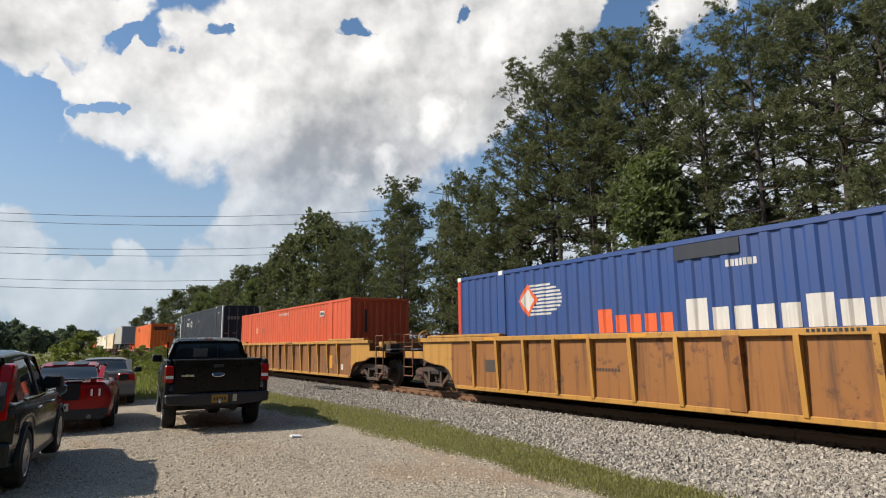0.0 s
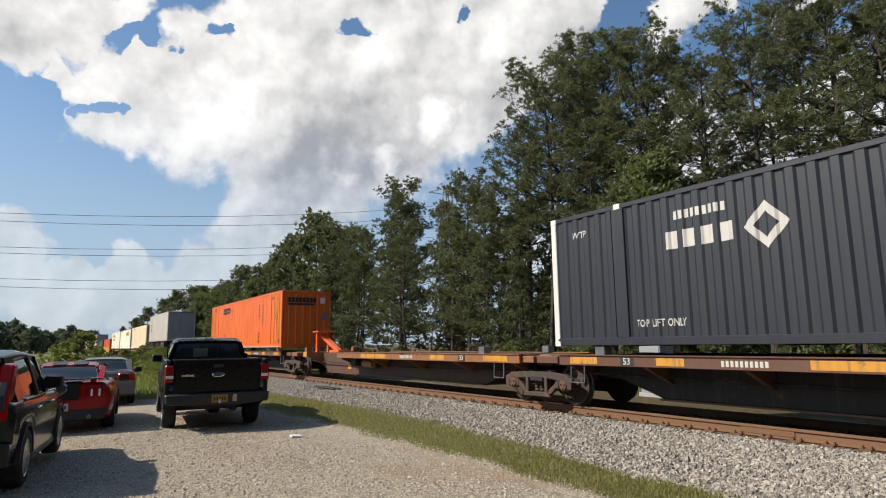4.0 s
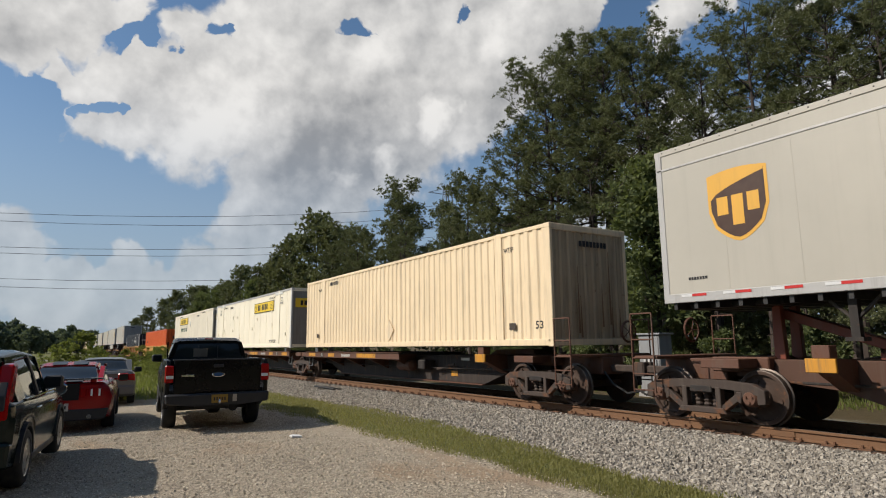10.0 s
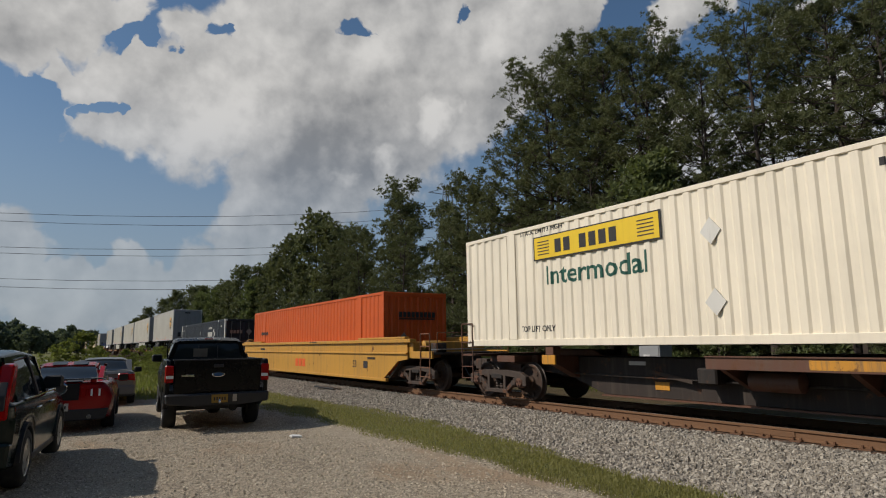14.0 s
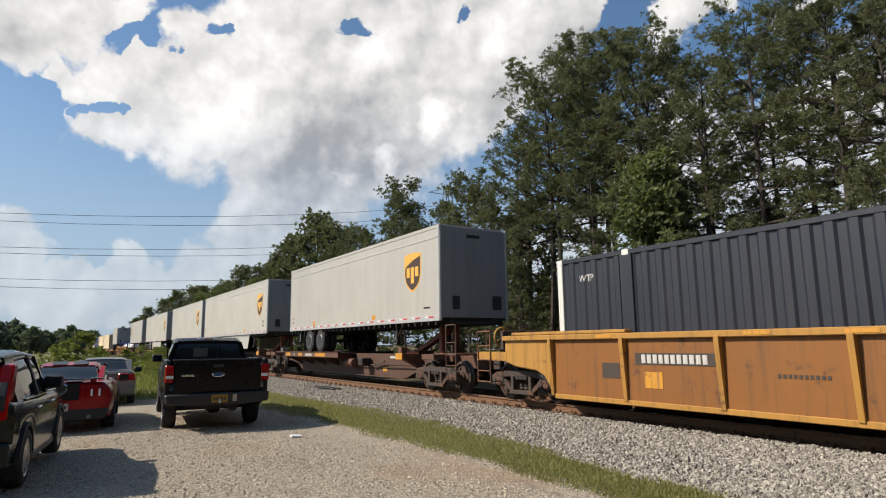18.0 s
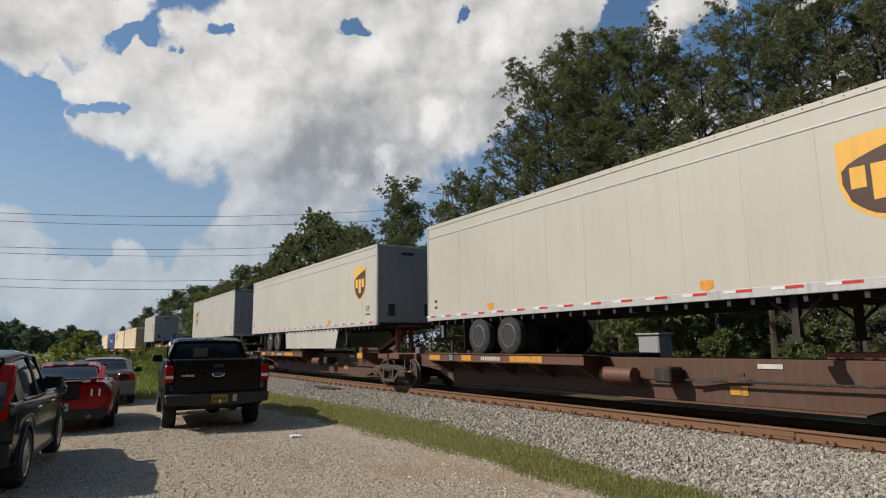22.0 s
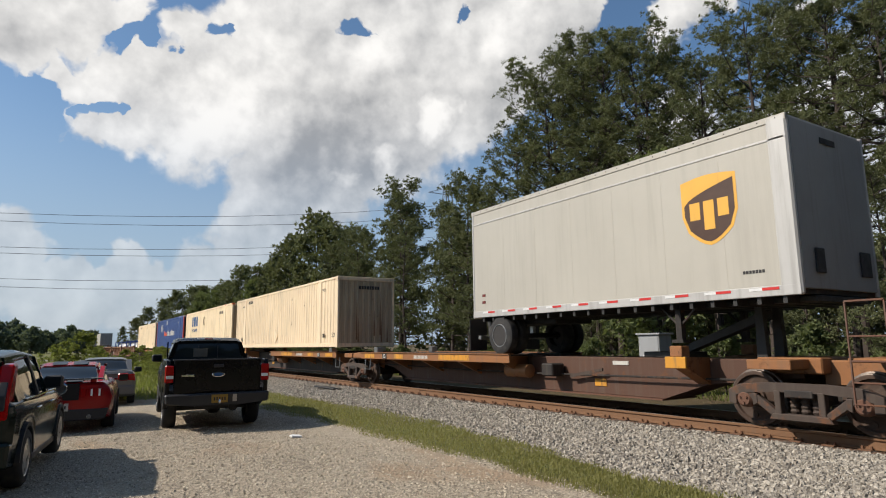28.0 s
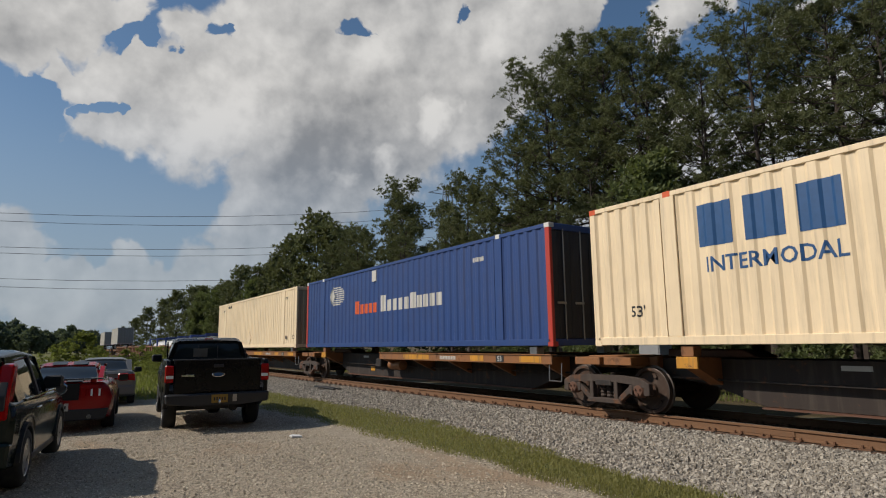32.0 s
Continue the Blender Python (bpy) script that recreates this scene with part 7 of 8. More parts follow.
def ivory_marks(r, f):
    x = -HX - 0.002
    part("sign", prism([(-1.63, 1.925), (-1.63, 2.475), (-5.27, 2.475), (-5.27, 1.925)], x - 0.006, x + 0.012, "x"), DARKINK, r, "yellow sign with dark wordmark blocks")
    part("sign_face", prism([(-1.67, 1.955), (-1.67, 2.445), (-5.23, 2.445), (-5.23, 1.955)], x - 0.010, x - 0.006, "x"), SIGNYELLOW, r)
    slabs(r, "sign_slab", DARKINK, FLAT, HX + 0.012, -2.36, 2.05, 0.31, 0.20, 0.085, (1, 1, 0, 1, 1, 1, 1))
    for y in (-1.98, -4.92):
        for k in range(5):
            zz = 2.20 + (k - 2) * 0.075
            decal([(y + 0.20, zz - 0.012, zz + 0.012, y - 0.20, zz - 0.012, zz + 0.012)], FLAT, HX + 0.012, FADED, r, "sign_scroll")
    words("TOP  LIFT  ONLY", 0.2, DARKINK, r, x - 0.006, -5.2, 0.33, squeeze=0.75)
    words("TOP  LIFT  ONLY", 0.2, DARKINK, r, x - 0.006, 5.16, 0.33, squeeze=0.75)
    words("STACK TWO HIGH ONLY", 0.13, DARKINK, r, x - 0.006, -5.0, 2.6, squeeze=0.72)
    words("STACK TWO HIGH ONLY", 0.13, DARKINK, r, x - 0.006, 5.25, 2.6, squeeze=0.72)
    for y in (6.65, -6.6):
        words("WTP\nOR\nPIN LIFT", 0.12, DARKINK, r, x - 0.006, y, 2.36)
    bars(r, "unit_number", DARKINK, x - 0.004, 3.7, 2.56, 0.045, 0.11, 0.02, 10, label="dark unit marks")
    seams = bmesh.new()
    for k in range(14):
        y = -7.4 + k * 1.14
        for j in range(44):
            if abs(abs(y) - 6.1) > 0.3:
                box(x - 0.004, x + 0.012, y - 0.012, y + 0.012, 0.24 + j * 0.058, 0.262 + j * 0.058, 0, seams)
    part("rivet_seams", seams, WHITEBOX, r, "rows of rivets")
    for y, z in ((-4.9, 1.9), (-4.95, 1.2), (-1.2, 1.1), (3.3, 1.9), (3.35, 1.1), (5.6, 1.95), (5.6, 1.15), (7.4, 1.9), (7.3, 0.9), (2.2, 1.9), (-2.2, 1.6), (-7.2, 0.7)):
        part("round_patch", rod((x + 0.012, y, z), (x - 0.008, y, z), 0.09, 14), WHITEBOX, r, "round repair patch")
    part("placard_holder", prism([(1.5, 0.72), (1.7, 0.95), (1.9, 0.72), (1.7, 0.49)], x - 0.006, x + 0.01, "x"), WHITEBOX, r)
    for e in (-1, 1):
        for o in (-0.35, 0.35):
            part("lift_mark", box(x - 0.004, x + 0.003, e * 6.1 + o - 0.28, e * 6.1 + o + 0.28, CH - 0.20, CH - 0.08), WHITEFRAME, r, "white lift mark")
    ye = -CL / 2 - 0.012
    part("end_sign", box(-1.1, 0.5, ye - 0.008, ye, 1.95, 2.40), SIGNYELLOW, r, "yellow end sign")
    bars(r, "end_sign_block", DARKINK, ye - 0.008, -0.3, 2.17, 0.14, 0.24, 0.05, 6, 0)
    part("end_vent", box(0.1, 0.5, ye - 0.01, ye, 0.7, 1.2, 0.01), DARKINK, r)


def white_marks(r, f):
    x = -HX - 0.006
    part("sign", box(x - 0.006, x + 0.02, 1.56, 5.22, 2.02, 2.59), DARKINK, r, "yellow sign with dark wordmark blocks")
    part("sign_face", box(x - 0.010, x - 0.006, 1.60, 5.18, 2.05, 2.56), SIGNYELLOW, r)
    slabs(r, "sign_slab", DARKINK, FLAT, HX + 0.016, 4.48, 2.14, 0.31, 0.20, 0.085, (1, 1, 0, 1, 1, 1, 1))
    for y in (4.87, 1.92):
        for k in range(5):
            zz = 2.30 + (k - 2) * 0.075
            decal([(y + 0.20, zz - 0.012, zz + 0.012, y - 0.20, zz - 0.012, zz + 0.012)], FLAT, HX + 0.016, FADED, r, "sign_scroll")
    words("Intermodal", 0.62, SIGNGREEN, r, x - 0.002, 3.4, 1.62, squeeze=1.08, folds=f)
    words("TOP  LIFT  ONLY", 0.2, DARKINK, r, x - 0.002, 5.2, 0.41, squeeze=0.78, folds=f)
    words("TOP  LIFT  ONLY", 0.2, DARKINK, r, x - 0.002, -5.26, 0.41, squeeze=0.78, folds=f)
    words("STACK LIMIT 3 HIGH", 0.16, DARKINK, r, x - 0.002, 5.0, 2.74, folds=f)
    words("STACK LIMIT 3 HIGH", 0.16, DARKINK, r, x - 0.002, -4.7, 2.74, folds=f)
    bars(r, "unit_number", DARKINK, x, -2.6, 2.55, 0.08, 0.12, 0.03, 9, label="dark unit marks", folds=f)
    for z in (2.0, 0.75):
        part("placard_holder", prism([(0.75, z), (0.55, z + 0.24), (0.35, z), (0.55, z - 0.24)], x - 0.006, x + 0.02, "x"), WHITEFRAME, r, "white diamond placard holder")
    ye = -CL / 2 - 0.012
    part("end_sign", box(-1.1, 0.3, ye - 0.02, ye - 0.012, 2.05, 2.45), SIGNYELLOW, r, "yellow end sign")
    bars(r, "end_sign_block", DARKINK, ye - 0.02, -0.35, 2.25, 0.14, 0.24, 0.05, 5, 0)


def blue_marks(r, f):
    x = HX - 0.012
    slabs(r, "wordmark_slab", SIGNBLUE, f, x, 5.5, 1.74, 0.76, 0.66, 0.22, (1, 1, 1), "large blue wordmark slab")
    words("INTERMODAL", 0.38, SIGNBLUE, r, -HX - 0.020, 4.24, 1.40, squeeze=0.98, folds=f)
    bars(r, "unit_number", DARKINK, -HX - 0.006, -5.0, 2.42, 0.08, 0.17, 0.05, 9, label="dark unit marks", folds=f)
    words("53'", 0.34, DARKINK, r, -HX - 0.006, -7.0, 0.62, folds=f)
    words("53'", 0.30, DARKINK, r, -HX - 0.006, 6.94, 0.66, folds=f)
    part("old_mark", prism([(0.9, 2.07), (0.68, 2.37), (0.45, 2.37), (0.62, 2.07), (0.45, 1.75), (0.68, 1.75)], -HX - 0.005, -HX - 0.002, "x"), FADED, r, "dark remnant of an old mark")
    bars(r, "rust_line", FADED, -HX - 0.006, 0.7, 0.55, 2.6, 0.03, 0.0, 1, folds=f)
    ye = -CL / 2 - 0.012
    bars(r, "end_wordmark", SIGNBLUE, ye, 0.0, 2.2, 0.30, 0.32, 0.08, 3, 0)
    bars(r, "end_wordmark", SIGNBLUE, ye, 0.0, 1.95, 0.08, 0.08, 0.03, 9, 0)


def consist():
    well_car(4.25, 9.8, "stained yellow-brown well car with stake posts", WELLOCHRE, YELLOW, posts=15)
    well_car(28.15, 9.88, "rust-stained brown well car with yellow stake posts", WELLBROWN, YELLOW, posts=15)
    rows = ((42.1, 58.4, 1, None, "down", 1, 0), (58.4, 76.05, -1, SPINE_OCHRE, "up", 0, 0), (76.05, 93.4, -1, None, "down", 0, 0), (93.4, 110.7, -1, None, "up", 0, 0), (110.7, 127.0, -1, None, "up", 0, 1),
            (131.4, 147.7, 1, None, "down", 1, 0), (147.7, 165.0, -1, None, "down", 0, 0), (165.0, 181.3, -1, None, "down", 0, 1),
            (232.5, 249.0, 1, None, "up", 1, 0), (249.0, 266.2, 1, None, "up", 0, 0), (266.2, 283.5, 1, None, "up", 0, 0), (283.5, 301.1, 1, None, "up", 0, 0), (301.1, 317.85, -1, None, "up", 0, 1),
            (341.4, 358.0, 1, SPINE_OCHRE, "up", 1, 0), (358.0, 375.4, -1, SPINE_OCHRE, "down", 0, 0), (375.4, 392.8, -1, SPINE_OCHRE, "down", 0, 0), (392.8, 410.3, -1, SPINE_OCHRE, "down", 0, 0), (410.3, 426.7, -1, SPINE_OCHRE, "down", 0, 1),
            (505.5, 522.5, -1, None, "up", 1, 0), (522.5, 540.0, -1, None, "down", 0, 0), (540.0, 557.0, -1, None, "up", 0, 1))
    for ya, yb, beam, m, hitch, first, last in rows:
        spine_car(ya, yb, beam, "empty ochre spine-car platform with a raised orange hitch" if (ya in (58.4,)) else "brown spine-car platform on freight bogies", m, hitch, bool(first), bool(last), True,
                  2.6 if 230 < ya < 300 else 0.5 if ya in (58.4, 93.4) else 1.45 if beam < 0 else 0.9, 6.65 if 230 < ya < 300 else 11.4 if ya in (58.4, 93.4) else 8.75, ya not in (58.4, 93.4))
    well_car(195.25, 9.75, "smooth yellow well car with sloping ends", YELLOW_CLEAN, YELLOW_CLEAN, "smooth")
    well_car(218.85, 9.65, "ochre-yellow well car with stake posts", WELLAMBER, YELLOW, sign="marks", posts=9)
    for y in (329.65, 438.6, 458.1, 477.6, 497.1 - 0.6):
        well_car(y, 7.75, "rust-brown short well car with stake posts", WELLRUST, YELLOW if y < 400 else WELLRUST, sign="chalk")
    loads()


consist()
# ---- parked vehicles ----


def car_paint(name, c, rough=0.22, flake=0.0):
    n = Nodes(name)
    f = n.noise(1.6, 4, 0.6)
    d = n.noise(9.0, 5, 0.65)
    col = n.mix(n.ramp(d, 0.5, 0.8, 0, 0.05), c, (0.16, 0.14, 0.12))
    n.set("Base Color", col)
    n.set("Metallic", flake)
    n.set("Roughness", n.ramp(f, 0.2, 0.8, rough, rough * 1.5))
    n.set("Coat Weight", 0.12)
    n.set("Specular IOR Level", 0.16)
    n.set("Coat Roughness", 0.05)
    return n.m


CARGLASS = glass("tinted_glass", (0.02, 0.024, 0.026), 0.04)
LAMPRED = glass("lamp_red", (0.30, 0.006, 0.006), 0.12)
LAMPCLEAR = glass("lamp_clear", (0.75, 0.75, 0.74), 0.15)
CHROME = plain("chrome", (0.63, 0.63, 0.638), 0.12, 1.0, 0.03)
PLASTIC = plain("dark_plastic", (0.0185, 0.0185, 0.0202), 0.55)


def between(keys, y):
    if y <= keys[0][0]:
        return keys[0][1:]
    for a, b in zip(keys, keys[1:]):
        if y <= b[0]:
            t = (y - a[0]) / (b[0] - a[0])
            t = t * t * (3 - 2 * t) * 0.5 + t * 0.5
            return tuple(p + (q - p) * t for p, q in zip(a[1:], b[1:]))
    return keys[-1][1:]


def hull(keys, arches=(), radius=0.4, centre=0.33, step=0.09):
    """A lofted shell: keys give y and then bottom, its half width, shoulder, its half width, top, its half width."""
    y0, y1 = keys[0][0], keys[-1][0]
    n = int((y1 - y0) / step)
    bm = bmesh.new()
    rings = []
    for k in range(n + 1):
        y = y0 + (y1 - y0) * k / n
        zb, wb, zs, ws, zt, wt = between(keys, y)
        for a in arches:
            d = radius ** 2 - (y - a) ** 2
            if d > 0:
                zb = max(zb, centre + math.sqrt(d))
        zb = min(zb, zs - 0.05)
        half = [(0.0, zb), (wb * 0.92, zb), (wb, zb + 0.03), ((wb + ws) / 2 + 0.015, (zb + zs) / 2), (ws, zs - 0.05), (ws * 0.985, zs), ((ws + wt) / 2, (zs + zt) / 2 + 0.01), (wt, zt - 0.035), (wt * 0.93, zt), (0.0, zt + 0.015)]
        ring = [bm.verts.new((x, y, z)) for x, z in half] + [bm.verts.new((-x, y, z)) for x, z in half[-2:0:-1]]
        rings.append(ring)
    m = len(rings[0])
    for a, b in zip(rings, rings[1:]):
        for i in range(m):
            bm.faces.new((a[i], a[(i + 1) % m], b[(i + 1) % m], b[i]))
    bm.faces.new(rings[0])
    bm.faces.new(rings[-1][::-1])
    return bm


def side_panel(name, keys, ya, yb, f0, f1, s, mat, parent, label="", off=0.014, lean=0.0):
    """A strip that lies on a shell's side between shoulder and top: f0, f1 its share of that height."""
    verts, faces = [], []
    n = 6
    for k in range(n + 1):
        for j in range(5):
            f = f0 + (f1 - f0) * j / 4
            y = ya + (yb - ya) * k / n + lean * (f - f0)
            zb, wb, zs, ws, zt, wt = between(keys, y)
            z, w = zs + (zt - zs) * f, ws + (wt - ws) * f
            verts += [(s * (w + off), y, z), (s * (w - 0.03), y, z)]
    at = lambda k, j, o: (k * 5 + j) * 2 + o
    for k in range(n):
        for j in range(4):
            for o in (0, 1):
                q = [at(k, j, o), at(k + 1, j, o), at(k + 1, j + 1, o), at(k, j + 1, o)]
                faces.append(q if o else q[::-1])
        for j in (0, 4):
            faces.append([at(k, j, 0), at(k + 1, j, 0), at(k + 1, j, 1), at(k, j, 1)])
    for j in range(4):
        for k in (0, n):
            faces.append([at(k, j, 0), at(k, j + 1, 0), at(k, j + 1, 1), at(k, j, 1)])
    return part(name, from_lists(name, verts, faces, mat), None, parent, label)


def car_wheel(parent, x, y, r, wide=0.22, rim=RIM, turn=0):
    s = -1 if x < 0 else 1
    prof = [(-0.02, r * 0.3), (-0.03, r * 0.64), (-wide / 2, r * 0.68), (-wide / 2, r * 0.88), (-wide * 0.40, r * 0.97), (-wide * 0.25, r), (wide * 0.25, r), (wide * 0.40, r * 0.97), (wide / 2, r * 0.88), (wide / 2, r * 0.68), (0.03, r * 0.64), (0.02, r * 0.3)]
    w = part("wheel", lathe(prof, 30, "x"), RUBBER, parent, "", True, pose(x, y, r, 0, 0, turn))
    bm = lathe([(s * wide * 0.44, r * 0.68), (s * wide * 0.48, r * 0.66), (s * wide * 0.40, r * 0.60), (s * wide * 0.15, r * 0.58), (s * 0.0, r * 0.3)], 28, "x")
    for k in range(5):
        a = k * 1.2566
        u, v = math.cos(a), math.sin(a)
        p = [(0.10, 0.16), (0.60, 0.09), (0.60, -0.09), (0.10, -0.16)]
        prism([(r * (q * u - e * v), r * (q * v + e * u)) for q, e in p], min(s * wide * 0.22, s * wide * 0.38), max(s * wide * 0.22, s * wide * 0.38), "x", 0, bm)
    rod((s * wide * 0.2, 0, 0), (s * wide * 0.44, 0, 0), r * 0.17, 12, bm)
    part("rim", bm, rim, w, "alloy rim", True)
    return w


def plate(parent, x, y, z, w, h, mat, ink):
    p = part("number_plate", box(x - w / 2, x + w / 2, y - 0.012, y, z - h / 2, z + h / 2, 0.004), mat, parent, "rear number plate with plain dark bars")
    for k in range(5):
        c = x - w * 0.32 + k * w * 0.16
        part("plate_bar", box(c - 0.014, c + 0.014, y - 0.016, y - 0.012, z - h * 0.22, z + h * 0.18), ink, p)


def mirror(parent, x, y, z, mat, s):
    a, b = sorted((x, x + s * 0.24))
    m = part("side_mirror", box(a, b, y - 0.06, y + 0.10, z - 0.09, z + 0.09, 0.03), mat, parent, "door mirror")
    part("mirror_arm", box(min(x - s * 0.08, x), max(x - s * 0.08, x), y - 0.02, y + 0.06, z - 0.06, z - 0.02, 0.01), mat, m)
    part("mirror_glass", box(a + 0.025, b - 0.025, y - 0.068, y - 0.060, z - 0.07, z + 0.07), CARGLASS, m)


def pickup():
    root = empty("pickup_truck", pose(3.02, 14.3, height(3.0, 14.3), 0, 0, -6))
    body = car_paint("pickup_black", (0.00504, 0.00504, 0.00588), 0.22)
    keys = [(0.98, 0.58, 0.93, 1.12, 0.985, 1.36, 0.93), (2.6, 0.55, 0.95, 1.12, 1.0, 1.36, 0.94), (3.2, 0.55, 0.95, 1.10, 1.0, 1.32, 0.93), (4.3, 0.58, 0.93, 1.05, 0.97, 1.24, 0.86), (4.42, 0.62, 0.85, 1.0, 0.9, 1.16, 0.78)]
    part("cab_body", hull(keys, (3.53,), 0.47, 0.40), body, root, "black cab body", True)
    up = [(0.98, 1.33, 0.90, 1.36, 0.90, 1.40, 0.86), (1.06, 1.33, 0.90, 1.26, 0.90, 1.78, 0.74), (1.30, 1.22, 0.90, 1.26, 0.90, 1.86, 0.71), (2.2, 1.22, 0.90, 1.26, 0.90, 1.88, 0.71), (2.55, 1.22, 0.90, 1.26, 0.90, 1.80, 0.70), (3.25, 1.18, 0.90, 1.22, 0.88, 1.27, 0.80)]
    part("cab_glass", hull(up, step=0.07), CARGLASS, root, "dark tinted cab windows", True)
    part("roof", hull([(1.06, 1.74, 0.74, 1.76, 0.75, 1.83, 0.70), (1.3, 1.78, 0.74, 1.81, 0.745, 1.90, 0.70), (2.2, 1.79, 0.74, 1.82, 0.745, 1.915, 0.70), (2.6, 1.76, 0.73, 1.78, 0.73, 1.82, 0.68)]), body, root, "", True)
    for s in (-1, 1):
        part("rear_pillar", prism([(s * 0.90, 1.34), (s * 0.78, 1.34), (s * 0.66, 1.80), (s * 0.75, 1.80)], 0.99, 1.10, "y", 0.01), body, root)
        part("door_pillar", prism([(1.95, 1.24), (2.07, 1.24), (2.05, 1.82), (1.95, 1.82)], min(s * 0.83, s * 0.86), max(s * 0.83, s * 0.86), "x"), body, root)
        # bed side with a wheel opening
        arc = [(0.46 * math.cos(math.radians(a)), 0.42 + 0.46 * math.sin(math.radians(a))) for a in range(0, 181, 18)]
        out = [(0.96, 0.62), (0.96, 1.43), (-1.18, 1.43), (-1.22, 1.36), (-1.22, 0.76), (-1.15, 0.68)] + [(y, z) for y, z in arc[::-1]]
        a, b = sorted((s * 0.985, s * 0.90))
        part("bed_side", prism(out, a, b, "x", 0.012), body, root, "black cargo bed side")
        lamp_ = part("tail_lamp", box(min(s * 0.84, s * 1.0), max(s * 0.84, s * 1.0), -1.245, -1.12, 0.99, 1.33, 0.02), LAMPRED, root, "red tail lamp")
        part("reverse_lamp", box(min(s * 0.845, s * 0.98), max(s * 0.845, s * 0.98), -1.252, -1.244, 1.07, 1.13, 0.003), LAMPCLEAR, lamp_)
        for y in (0.0, 3.53):
            car_wheel(root, s * 0.84, y, 0.40, 0.27)
        mirror(root, s * 0.93, 2.75, 1.42, PLASTIC, s)
        part("rocker", box(min(s * 0.80, s * 0.95), max(s * 0.80, s * 0.95), 0.55, 2.95, 0.46, 0.66, 0.02), PLASTIC, root)
    part("bed_floor", box(-0.9, 0.9, -1.12, 0.95, 0.78, 0.84), PLASTIC, root)
    gate = part("tailgate", box(-0.835, 0.835, -1.225, -1.14, 0.78, 1.43, 0.02), body, root, "black tailgate")
    part("tailgate_lip", box(-0.86, 0.86, -1.235, -1.13, 1.415, 1.445, 0.008), PLASTIC, gate)
    part("gate_handle", box(-0.10, 0.10, -1.245, -1.222, 1.27, 1.34, 0.012), PLASTIC, gate)
    part("oval_badge", lathe([(-0.012, 0.02), (-0.010, 0.10), (0.0, 0.11)], 22, "y"), CHROME, gate, "plain oval chrome badge", True, pose(0, -1.226, 1.13) @ Matrix.Diagonal((1.15, 1, 0.48, 1)))
    part("badge_field", lathe([(-0.016, 0.02), (-0.014, 0.085), (0.0, 0.09)], 22, "y"), SIGNBLUE, gate, "", True, pose(0, -1.226, 1.13) @ Matrix.Diagonal((1.15, 1, 0.44, 1)))
    part("model_badge", box(-0.70, -0.46, -1.232, -1.225, 1.10, 1.14, 0.004), CHROME, gate)
    bump = part("bumper", prism([(-0.99, 0.77), (0.99, 0.77), (0.97, 0.58), (0.55, 0.54), (-0.55, 0.54), (-0.97, 0.58)], -1.40, -1.22, "y", 0.025), PLASTIC, root, "black rear step bumper")
    plate(bump, 0.02, -1.405, 0.665, 0.31, 0.16, PLATE_AMBER, DARKINK)
    part("hitch_ball", lathe([(0.46, 0.02), (0.48, 0.03), (0.50, 0.03), (0.53, 0.01)], 12, "z"), CHROME, bump, "", True, pose(0.02, -1.44, 0.12))
    part("bumper_plate", box(0.27, 0.35, -1.406, -1.40, 0.60, 0.74), STEEL, bump)
    part("brake_light", box(-0.26, 0.26, 1.02, 1.06, 1.855, 1.895, 0.006), LAMPCLEAR, root, "high-mounted lamp with clear ends")
    part("brake_light_lens", box(-0.09, 0.09, 1.015, 1.02, 1.86, 1.89), LAMPRED, root)
    # opaque plate over the glass; its pale colour stands for daylight behind
    part("slider_pane", box(-0.33, -0.02, 0.982, 0.992, 1.46, 1.65, 0.003), plain("pane_painted_daylight", (0.17, 0.145, 0.115), 0.2), root, "opaque rear pane coloured pale for daylight through the cab")
    part("slider_frame", box(-0.22, -0.20, 0.985, 1.03, 1.30, 1.72), PLASTIC, root)
    part("slider_frame", box(0.20, 0.22, 0.985, 1.03, 1.30, 1.72), PLASTIC, root)
    part("axle", rod((-0.8, 0, 0.40), (0.8, 0, 0.40), 0.06, 10), BLACK, root)
    part("differential", lathe([(-0.16, 0.08), (-0.08, 0.17), (0.08, 0.17), (0.16, 0.08)], 14, "x"), BLACK, root, "", True, pose(0.05, 0, 0.42))
    part("muffler", rod((0.35, -0.9, 0.45), (0.35, 0.5, 0.50), 0.09, 10), BLACK, root)
    part("spare_tyre", lathe([(-0.1, 0.2), (-0.1, 0.34), (0.1, 0.36), (0.1, 0.2)], 22, "z"), RUBBER, root, "", True, pose(-0.05, -0.75, 0.54))
    for s in (-1, 1):
        part("leaf_spring", prism([(-0.75, 0.60), (0, 0.50), (0.75, 0.60), (0, 0.46)], s * 0.55 - 0.04, s * 0.55 + 0.04, "x"), BLACK, root)
    tagged(root, "black crew-cab pickup truck parked on the gravel lot", "pickup truck")


def stripes(root, tops, mat, name, spans, z_off=0.006):
    """Bands that run along a shell's crown: tops are (y, z) points."""
    for x0, x1 in spans:
        verts, faces = [], []
        for y, z in tops:
            verts += [(x0, y, z + z_off), (x1, y, z + z_off)]
        for k in range(len(tops) - 1):
            faces.append((2 * k, 2 * k + 1, 2 * k + 3, 2 * k + 2))
        part(name, from_lists(name, verts, faces, mat), None, root, "dark painted stripe")


